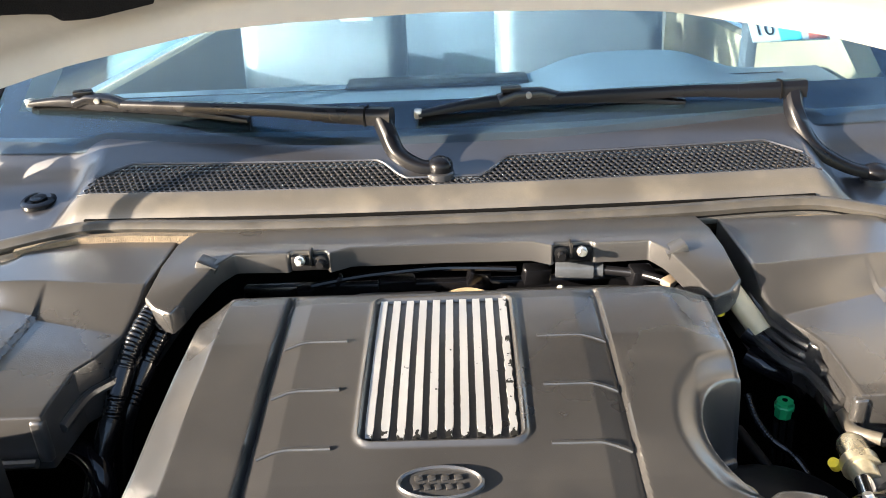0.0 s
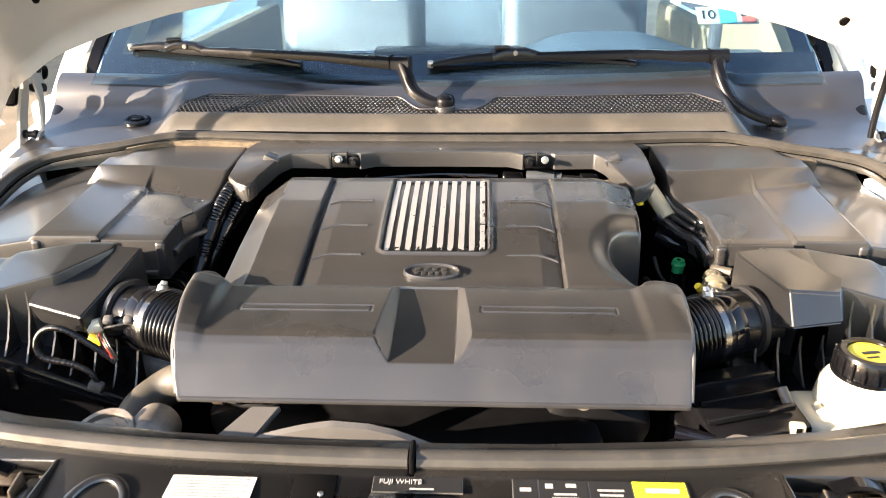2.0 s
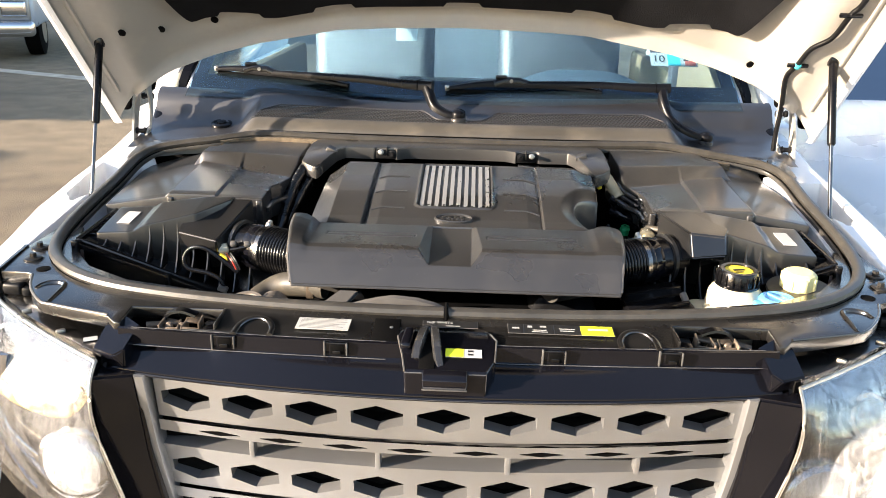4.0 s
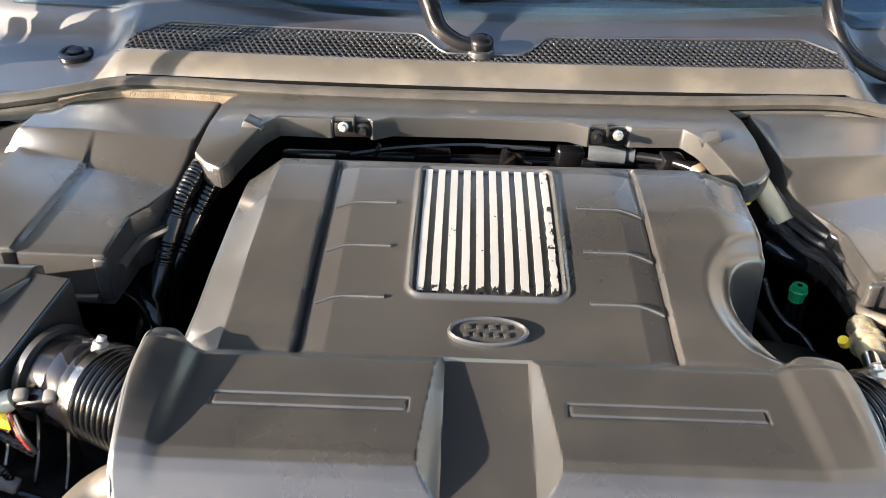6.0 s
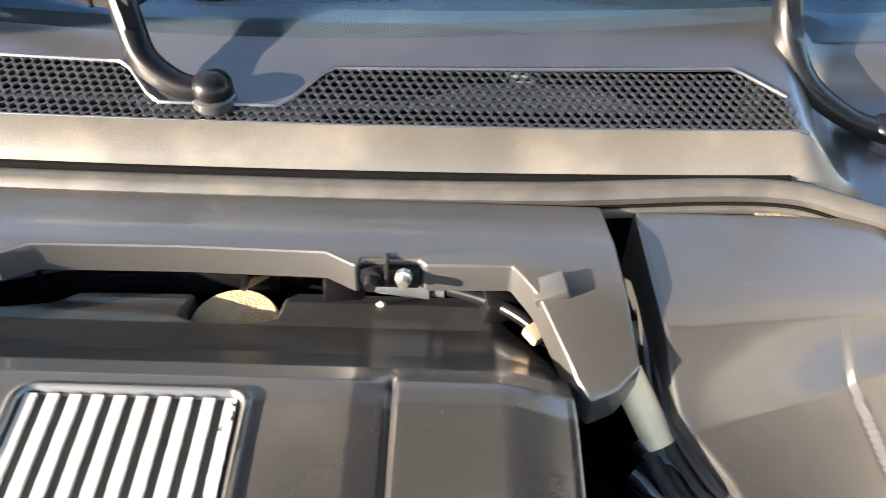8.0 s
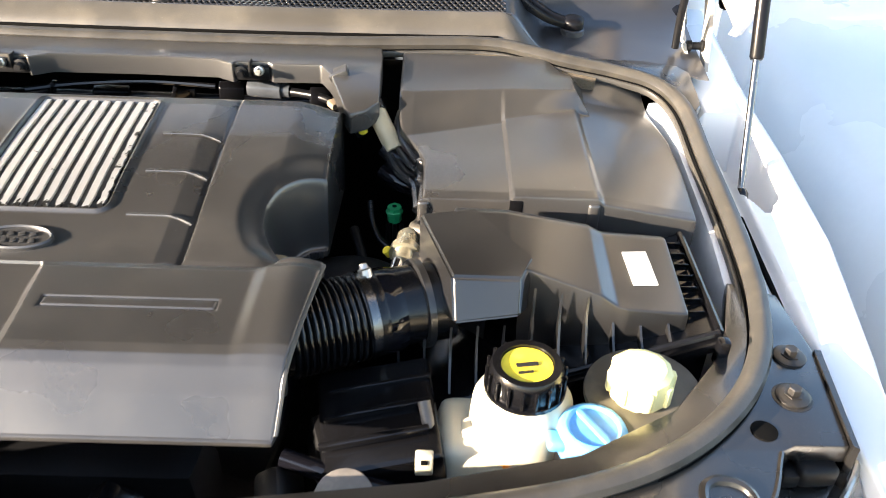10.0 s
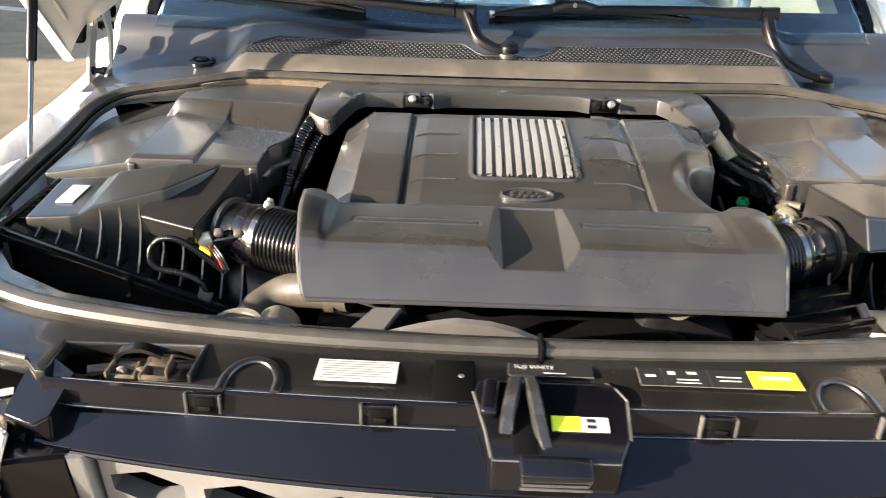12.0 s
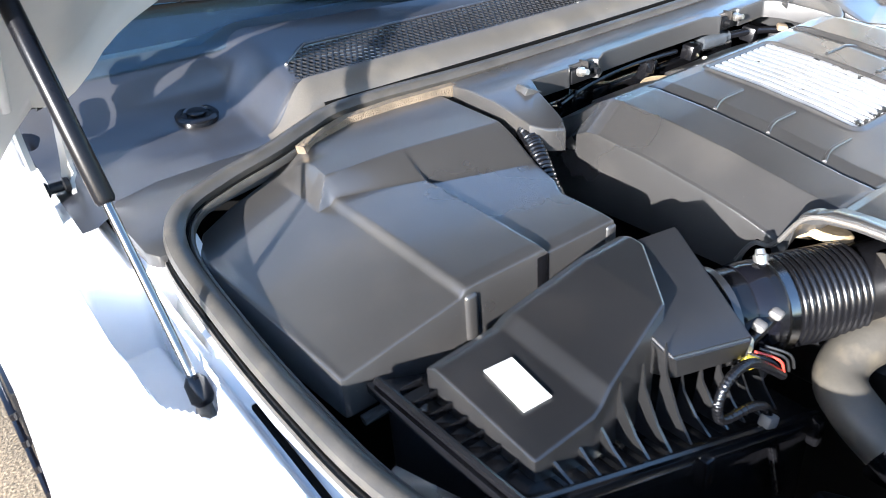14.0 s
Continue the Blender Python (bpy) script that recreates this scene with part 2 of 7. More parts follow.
def asphalt_material():
    m = bpy.data.materials.new("worn_asphalt")
    m.use_nodes = True
    t = m.node_tree
    n, ln = t.nodes, t.links
    b = n["Principled BSDF"]
    b.inputs["Roughness"].default_value = 0.9
    co = n.new("ShaderNodeTexCoord")
    cols = []
    for scale, detail in ((0.35, 6), (4, 7), (110, 4)):
        k = n.new("ShaderNodeTexNoise")
        k.inputs["Scale"].default_value, k.inputs["Detail"].default_value = scale, detail
        ln.new(co.outputs["Object"], k.inputs["Vector"])
        cols.append(k.outputs["Fac"])
    r = n.new("ShaderNodeValToRGB")
    r.color_ramp.elements[0].position, r.color_ramp.elements[0].color = 0.35, (0.150, 0.121, 0.083, 1)
    r.color_ramp.elements[1].position, r.color_ramp.elements[1].color = 0.68, (0.250, 0.204, 0.140, 1)
    ln.new(cols[0], r.inputs[0])
    g = n.new("ShaderNodeValToRGB")
    g.color_ramp.elements[0].position, g.color_ramp.elements[0].color = 0.33, (0.45, 0.44, 0.42, 1)
    g.color_ramp.elements[1].position, g.color_ramp.elements[1].color = 0.67, (1.6, 1.54, 1.42, 1)
    ln.new(cols[2], g.inputs[0])
    x = n.new("ShaderNodeMix")
    x.data_type, x.blend_type = "RGBA", "MULTIPLY"
    x.inputs[0].default_value = 1.0
    ln.new(r.outputs[0], x.inputs[6])
    ln.new(g.outputs[0], x.inputs[7])
    p = n.new("ShaderNodeValToRGB")
    p.color_ramp.elements[0].position, p.color_ramp.elements[0].color = 0.38, (0.80, 0.785, 0.76, 1)
    p.color_ramp.elements[1].position, p.color_ramp.elements[1].color = 0.62, (1.18, 1.16, 1.13, 1)
    ln.new(cols[1], p.inputs[0])
    y = n.new("ShaderNodeMix")
    y.data_type, y.blend_type = "RGBA", "MULTIPLY"
    y.inputs[0].default_value = 0.75
    ln.new(x.outputs[2], y.inputs[6])
    ln.new(p.outputs[0], y.inputs[7])
    ln.new(y.outputs[2], b.inputs["Base Color"])
    k = n.new("ShaderNodeBump")
    k.inputs["Strength"].default_value, k.inputs["Distance"].default_value = 0.8, 0.006
    ln.new(cols[2], k.inputs["Height"])
    ln.new(k.outputs[0], b.inputs["Normal"])
    return m


ASPHALT = asphalt_material()

# ---- building helpers ----
CX = -0.013  # the car's middle line


def thing(name, base, label, category, group=""):
    e = new(name)
    e.empty_display_size = 0.05
    e.location = base
    return tagged(e, label, category, group)


def world_shift(ob):
    v = Vector((0, 0, 0))
    while ob is not None:
        v += ob.location
        ob = ob.parent
    return v


def part(name, bm, material, parent=None, label="", flat=False, angle=38, sharp=True):
    """One bmesh, in world metres, as one mesh object under a thing or a part."""
    me = bpy.data.meshes.new(name)
    bmesh.ops.recalc_face_normals(bm, faces=bm.faces)
    bm.to_mesh(me)
    bm.free()
    me.materials.append(material)
    if not flat:
        me.shade_smooth()
        if sharp:
            me.set_sharp_from_angle(angle=radians(angle))
    ob = new(name, me)
    if parent is not None:
        ob.parent = parent
        ob.location = -world_shift(parent)
    return tagged(ob, label)


def lerp(x, xs, ys):
    return float(np.interp(x, xs, ys))


def sstep(a, b, x):
    t = np.clip((x - a) / (b - a), 0, 1)
    return t * t * (3 - 2 * t)


def box(c, size, bevel=0.0, rot=None, seg=2, bm=None):
    bm = bm or bmesh.new()
    g = bmesh.ops.create_cube(bm, size=1.0)
    m = Matrix.Translation(c) @ (rot.to_4x4() if rot is not None else Matrix()) @ Matrix.Diagonal((*size, 1))
    bmesh.ops.transform(bm, matrix=m, verts=g["verts"])
    if bevel:
        es = list({e for v in g["verts"] for e in v.link_edges})
        bmesh.ops.bevel(bm, geom=es, offset=bevel, segments=seg, affect="EDGES", profile=0.5)
    return bm


def turn(rx=0, ry=0, rz=0):
    return Euler((radians(rx), radians(ry), radians(rz))).to_matrix()


def axis_turn(a, b):
    return (Vector(b) - Vector(a)).to_track_quat("Z", "Y").to_matrix()


def lathe(a, b, profile, seg=32, bm=None, closed=True):
    """Turned form along a to b: profile of (share along, radius)."""
    bm = bm or bmesh.new()
    a, b = Vector(a), Vector(b)
    r3 = axis_turn(a, b)
    rings = []
    for s, r in profile:
        c = a.lerp(b, s)
        rings.append([bm.verts.new(c + r3 @ Vector((r * math.cos(2 * math.pi * k / seg), r * math.sin(2 * math.pi * k / seg), 0))) for k in range(seg)])
    for p, q in zip(rings, rings[1:]):
        for k in range(seg):
            bm.faces.new((p[k], p[(k + 1) % seg], q[(k + 1) % seg], q[k]))
    if closed:
        bm.faces.new(rings[0][::-1])
        bm.faces.new(rings[-1])
    return bm


def catmull(pts, per=8, loop=False):
    pts = [Vector(p) for p in pts]
    n = len(pts)
    out = []
    for i in range(n if loop else n - 1):
        p0, p1, p2, p3 = [pts[(i + k) % n] if loop else pts[min(max(i + k, 0), n - 1)] for k in (-1, 0, 1, 2)]
        for k in range(per):
            t = k / per
            out.append(0.5 * ((2 * p1) + (p2 - p0) * t + (2 * p0 - 5 * p1 + 4 * p2 - p3) * t * t + (3 * p1 - p0 - 3 * p2 + p3) * t ** 3))
    if not loop:
        out.append(pts[-1])
    return out


def sweep(path, section, loop=False, bm=None, up=(0, 0, 1), caps=True):
    """Carry a section along a path. section(s) gives the (side, up) points at a share s of the way."""
    bm = bm or bmesh.new()
    n = len(path)
    rings = []
    for i, p in enumerate(path):
        a = path[(i - 1) % n] if (loop or i) else path[0]
        b = path[(i + 1) % n] if (loop or i < n - 1) else path[-1]
        d = (b - a).normalized()
        u = Vector(up)
        if abs(d.dot(u)) > 0.97:
            u = Vector((0, 1, 0))
        side = d.cross(u).normalized()
        top = side.cross(d).normalized()
        rings.append([bm.verts.new(p + side * x + top * z) for x, z in section(i / max(1, n - 1))])
    m = len(rings[0])
    pairs = list(zip(rings, rings[1:])) + ([(rings[-1], rings[0])] if loop else [])
    for p, q in pairs:
        for k in range(m):
            bm.faces.new((p[k], p[(k + 1) % m], q[(k + 1) % m], q[k]))
    if not loop and caps:
        bm.faces.new(rings[0][::-1])
        bm.faces.new(rings[-1])
    return bm


def ring_section(r, seg=12, squash=1.0):
    pts = [(math.cos(2 * math.pi * k / seg), math.sin(2 * math.pi * k / seg) * squash) for k in range(seg)]
    if callable(r):
        return lambda s: [(x * r(s), z * r(s)) for x, z in pts]
    return lambda s: [(x * r, z * r) for x, z in pts]


def tube(pts, r, per=8, seg=12, bm=None, loop=False):
    return sweep(catmull(pts, per, loop), ring_section(r, seg), loop=loop, bm=bm)


def plate(outline, zf, depth, cuts_x=(), cuts_y=(), bevel=0.0, bottom=None, seg=2):
    """A plate over a plan outline; zf(x, y) gives the top, bent at the cuts; depth or bottom(x, y) closes it below."""
    bm = bmesh.new()
    bm.faces.new([bm.verts.new((x, y, 0)) for x, y in outline])
    for cs, no in ((cuts_x, (1, 0, 0)), (cuts_y, (0, 1, 0))):
        for c in cs:
            co = (c, 0, 0) if no[0] else (0, c, 0)
            bmesh.ops.bisect_plane(bm, geom=bm.verts[:] + bm.edges[:] + bm.faces[:], plane_co=co, plane_no=no, dist=1e-6)
    top = bm.faces[:]
    g = bmesh.ops.extrude_face_region(bm, geom=top)
    low = [v for v in g["geom"] if isinstance(v, bmesh.types.BMVert)]
    lows = set(low)
    for v in bm.verts:
        x, y = v.co.x, v.co.y
        z = zf(x, y)
        if v in lows:
            z = bottom(x, y) if bottom else z - depth
        v.co.z = z
    if bevel:
        bmesh.ops.recalc_face_normals(bm, faces=bm.faces)
        es = [e for e in bm.edges if len(e.link_faces) == 2 and not (e.verts[0] in lows and e.verts[1] in lows)
              and e.calc_face_angle(0) > radians(50)]
        bmesh.ops.bevel(bm, geom=es, offset=bevel, segments=seg, affect="EDGES", profile=0.6)
    return bm


def skirt(bm, bottom, roll):
    """Roll the open edge over with a small radius and carry it down to bottom(x, y)."""
    edge = [e for e in bm.edges if len(e.link_faces) == 1]
    out = {}
    for e in edge:
        a, b = e.verts
        d = b.co - a.co
        n = Vector((d.y, -d.x, 0)).normalized()
        inside = e.link_faces[0].calc_center_median() - (a.co + b.co) / 2
        if n.dot(inside) > 0:
            n = -n
        for v in (a, b):
            out[v] = out.get(v, Vector((0, 0, 0))) + n
    for v in out:
        out[v] = out[v].normalized() if out[v].length > 1e-6 else Vector((0, 0, 0))
    for x, z in ((0.42, 0.10), (0.37, 0.30), (0.21, 0.60), (None, None)):
        g = bmesh.ops.extrude_edge_only(bm, edges=edge)
        fresh = [v for v in g["geom"] if isinstance(v, bmesh.types.BMVert)]
        edge = [e for e in g["geom"] if isinstance(e, bmesh.types.BMEdge)]
        near = {}
        for v in fresh:
            old = [w for e in v.link_edges for w in e.verts if w is not v and w in out]
            near[v] = out[old[0]]
        for v in fresh:
            if x is None:
                v.co.z = min(v.co.z - 0.001, bottom(v.co.x, v.co.y))
            else:
                v.co += near[v] * roll * x - Vector((0, 0, roll * z))
        out = near


def field(xl, xr, y0, y1, nx, ny, zf, bottom=None, keep=None, roll=0.0035):
    """A moulded skin: top zf(x, y) between the side lines xl(y), xr(y), with skirts down to bottom(x, y). zf takes arrays."""
    ys = np.linspace(y0, y1, ny)
    L = np.array([xl(v) for v in ys])
    R = np.array([xr(v) for v in ys])
    u = np.linspace(0, 1, nx)
    X = L[:, None] + (R - L)[:, None] * u[None]
    Y = np.repeat(ys[:, None], nx, 1)
    Z = zf(X, Y)
    bm = bmesh.new()
    vs = [[bm.verts.new((X[j, i], Y[j, i], Z[j, i])) for i in range(nx)] for j in range(ny)]
    for j in range(ny - 1):
        for i in range(nx - 1):
            if keep is None or keep((X[j, i] + X[j + 1, i + 1]) / 2, (Y[j, i] + Y[j + 1, i + 1]) / 2):
                bm.faces.new((vs[j][i], vs[j][i + 1], vs[j + 1][i + 1], vs[j + 1][i]))
    if bottom is not None:
        skirt(bm, bottom, roll)
    loose = [v for v in bm.verts if not v.link_faces]
    bmesh.ops.delete(bm, geom=loose, context="VERTS")
    return bm


def hexbolt(c, r, h, parent, name="bolt", mat=None, up=(0, 0, 1)):
    a = Vector(c)
    b = a + Vector(up).normalized() * h
    bm = lathe(a, b, ((0, r * 1.45), (0.25, r * 1.45), (0.26, r), (0.9, r), (1.0, r * 0.85)), 6)
    return part(name, bm, mat or STEEL, parent, angle=20)


def text_part(words, c, size, material, parent, rot, name="lettering"):
    cu = bpy.data.curves.new(name, "FONT")
    cu.body, cu.size, cu.align_x, cu.align_y, cu.extrude = words, size, "CENTER", "CENTER", 0.0002
    ob = new(name, cu)
    dg = bpy.context.evaluated_depsgraph_get()
    me = bpy.data.meshes.new_from_object(ob.evaluated_get(dg))
    bpy.data.objects.remove(ob)
    bm = bmesh.new()
    bm.from_mesh(me)
    bpy.data.meshes.remove(me)
    bmesh.ops.transform(bm, matrix=Matrix.Translation(c) @ rot.to_4x4(), verts=bm.verts)
    return part(name, bm, material, parent, flat=True)
# ---- ground and surroundings ----
def build_ground():
    bm = bmesh.new()
    bmesh.ops.create_grid(bm, x_segments=40, y_segments=40, size=300)
    tagged(part("ground", bm, ASPHALT), "worn sunlit tan-grey asphalt of a parking lot", "ground", kind="structure")
    d = Vector((1.74, -0.61, 0)).normalized()
    bm = box((-7.0, 10.0, 0.004), (4.4, 0.22, 0.004), rot=Matrix.Rotation(math.atan2(d.y, d.x), 3, "Z"))
    tagged(part("painted_line", bm, PAINTLINE), "faded pale line painted on the asphalt", "road marking", kind="structure")


# ---- body of the car ----
SEAL_HALF = [(0.0, 0.960, 1.1945), (0.16, 0.961, 1.1945), (0.30, 0.965, 1.195), (0.43, 0.976, 1.196), (0.50, 0.976, 1.195), (0.545, 0.961, 1.192),
             (0.60, 0.943, 1.186), (0.67, 0.929, 1.178), (0.725, 0.908, 1.169), (0.752, 0.855, 1.156), (0.757, 0.75, 1.135),
             (0.757, 0.62, 1.119), (0.748, 0.50, 1.107), (0.715, 0.395, 1.103), (0.65, 0.315, 1.102), (0.56, 0.262, 1.101),
             (0.43, 0.23, 1.10), (0.27, 0.208, 1.10), (0.12, 0.2, 1.10), (0.004, 0.198, 1.10)]


def seal_point(s, sx):
    """A point of the seal at row s (may be between rows), on side sx."""
    i = min(int(s), len(SEAL_HALF) - 2)
    a, b = Vector(SEAL_HALF[i]), Vector(SEAL_HALF[i + 1])
    v = a.lerp(b, s - i)
    return Vector((CX + sx * v.x, v.y, v.z))


def build_seal():
    seal = thing("bonnet_seal", (CX, 0.2, 1.09), "black aged rubber bonnet seal running round the engine bay", "weatherstrip")
    pts = [Vector((CX - u, y, z)) for u, y, z in SEAL_HALF[::-1]] + [Vector((CX + u, y, z)) for u, y, z in SEAL_HALF[1:]]
    path = catmull(pts, 8)
    sec = [(-0.016, -0.012), (-0.017, -0.008), (-0.0155, -0.0045), (-0.0128, -0.0058), (-0.0085, -0.0048), (-0.0122, 0.003), (-0.0098, 0.0092), (-0.004, 0.0122), (0.001, 0.0122), (0.006, 0.0098),
           (0.0102, 0.004), (0.0075, -0.0045), (0.0095, -0.0055), (0.014, -0.0032), (0.0165, -0.004), (0.0175, -0.008), (0.016, -0.012)]
    part("seal_strip", sweep(path, lambda s: sec), RUBBER, seal)
    # Thin black strips in both creases, painting the shade beside the bulb.
    for off in (-0.0112, 0.0098):
        crease_shade = sweep(path, lambda s, off=off: [(off + 0.0016 * math.cos(q), -0.0042 + 0.0016 * math.sin(q)) for q in np.linspace(0, 2 * math.pi, 7)[:-1]])
        part("crease_shade", crease_shade, DEEP, seal, "black strip for the shade in the crease beside the bulb")
    part("joint", box((CX, 0.198, 1.10), (0.005, 0.03, 0.028), 0.002), DEEP, seal)


WING_INSET = ([0.12, 0.19, 0.27, 0.36, 0.50, 0.62, 0.80, 0.90], [0.150, 0.085, 0.055, 0.035, 0.016, 0.0, -0.004, 0.0])


def fender_top(u, y):
    z = np.interp(y, [0.15, 0.25, 0.34, 0.44, 0.6, 0.8, 1.0, 1.15, 1.4], [1.03, 1.055, 1.075, 1.096, 1.112, 1.132, 1.155, 1.18, 1.225])
    z = z - 0.012 * sstep(0.795, 0.785, u) - 0.10 * np.clip((u - 0.855) / 0.055, 0, 1) ** 2.2
    pocket = sstep(-0.002, 0.003, u - 0.782 - (0.9 - y) * 0.06 - 0.012 * sstep(0.70, 0.66, y)) * sstep(0.003, -0.003, u - 0.842 + (0.9 - y) * 0.02 + 0.020 * sstep(0.700, 0.660, y)) * sstep(0.658, 0.668, y) * sstep(0.884, 0.872, y)
    return z - 0.085 * pocket


def build_fender(sx):
    f = thing("front_fender", (CX + sx * 0.86, 0.8, 0.0), "bright white painted front wing with a sunken strut pocket", "car wing", "front wings")

    def edge(a, b):
        return ((lambda y: CX + a), (lambda y: CX + b)) if sx > 0 else ((lambda y: CX - b), (lambda y: CX - a))

    def inset(y):
        return lerp(y, *WING_INSET)

    xl0, xr0 = edge(0.783, 0.91)
    xl0 = xl0 if sx > 0 else (lambda y: CX - 0.91 + inset(y))
    xr0 = xr0 if sx < 0 else (lambda y: CX + 0.91 - inset(y))
    lead = lambda y: lerp(y, [0.19, 0.25, 0.32, 0.36, 0.42], [0.812, 0.806, 0.798, 0.794, 0.783])
    xl = xl0 if sx < 0 else (lambda y: CX + lead(y))
    xr = xr0 if sx > 0 else (lambda y: CX - lead(y))
    bm = field(xl, xr, 0.25, 1.40, 64, 220, lambda X, Y: fender_top(abs(X - CX) + np.interp(Y, *WING_INSET) * sstep(0.82, 0.85, abs(X - CX)), Y), lambda x, y: 1.0 if abs(x - CX) < 0.85 and y < 0.4 else 1.06)
    part("top_panel", bm, WHITE, f)
    # outer side with the wheel-arch flare
    bm = bmesh.new()
    ys = np.linspace(0.255, 1.42, 40)
    rows = []
    for y in ys:
        zt = float(fender_top(0.91, y))
        arch = 0.42
        flare = 0.03 * math.exp(-((y - 0.62) / 0.34) ** 4)
        lowz = max(0.25, math.sqrt(max(0.0, arch ** 2 - (y - 0.62) ** 2)) + 0.36 if abs(y - 0.62) < arch else 0.25)
        prof = [(0.91, zt), (0.921, zt - 0.04), (0.927, zt - 0.11), (0.93 + flare * 0.4, zt - 0.18), (0.933 + flare, zt - 0.24), (0.935 + flare, lowz), (0.90, lowz)]
        rows.append([bm.verts.new((CX + sx * (u - inset(y)), y, z)) for u, z in prof])
    for a, b in zip(rows, rows[1:]):
        for k in range(len(a) - 1):
            bm.faces.new((a[k], a[k + 1], b[k + 1], b[k]))
    part("side_panel", bm, WHITE, f)
    # black slatted outlet behind the wheel
    vent = part("side_vent", box((CX + sx * 0.925, 1.12, 0.82), (0.02, 0.12, 0.26), 0.008), BOX, f, "black slatted wing outlet")
    for k in range(5):
        part("slat", box((CX + sx * 0.938, 1.12, 0.73 + 0.045 * k), (0.012, 0.10, 0.012), 0.003), GLOSSY, vent)
    for y0, y1 in ((0.50, 0.655),):
        part("panel_gap", box((CX + sx * 0.7805, (y0 + y1) / 2, float(fender_top(0.79, 0.58)) - 0.004), (0.005, y1 - y0, 0.006), 0.001, turn(6.5, 0, 0)), DEEP, f)
    # inner sheet metal below the seal
    bm = bmesh.new()
    path = [seal_point(s, sx) for s in np.linspace(8.3, 12.7, 60)]
    rows = []
    for p in path:
        inw = Vector((CX - p.x, (0.60 - p.y) * 0.6, 0)).normalized()
        rows.append([bm.verts.new(p + inw * a + Vector((0, 0, b))) for a, b in ((-0.022, -0.010), (0.012 if sx < 0 else 0.022, -0.013), (0.016 if sx < 0 else 0.026, -0.03), (0.030, -0.12), (0.034, -0.34))])
    for a, b in zip(rows, rows[1:]):
        for k in range(4):
            bm.faces.new((a[k], a[k + 1], b[k + 1], b[k]))
    part("inner_panel", bm, PRIMER, f, "dusty pale painted inner wing sheet metal")
    # gutter flange from the seal to the wing
    bm = bmesh.new()
    rows = []
    for s in np.linspace(5.5, 13.4, 50):
        p = seal_point(s, sx)
        q = Vector((CX + sx * 0.785, p.y, float(fender_top(0.79, p.y)) - 0.006))
        rows.append([bm.verts.new(p + Vector((0, 0, -0.014))), bm.verts.new(q)])
    for a, b in zip(rows, rows[1:]):
        bm.faces.new((a[0], a[1], b[1], b[0]))
    part("gutter", bm, WHITE, f)
    return f


def build_bay_shell():
    s = thing("engine_bay_shell", (CX, 0.6, 0.45), "engine bay walls and undertray, near-black for the shade", "engine bay")
    # Tray and walls are coloured near-black to hold the bay's shade.
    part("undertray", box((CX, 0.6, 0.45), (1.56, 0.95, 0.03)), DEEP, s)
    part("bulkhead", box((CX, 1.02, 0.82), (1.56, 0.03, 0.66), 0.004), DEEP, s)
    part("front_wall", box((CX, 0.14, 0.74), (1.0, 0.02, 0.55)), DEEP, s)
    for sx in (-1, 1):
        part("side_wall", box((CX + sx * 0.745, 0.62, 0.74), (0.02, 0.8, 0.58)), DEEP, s)


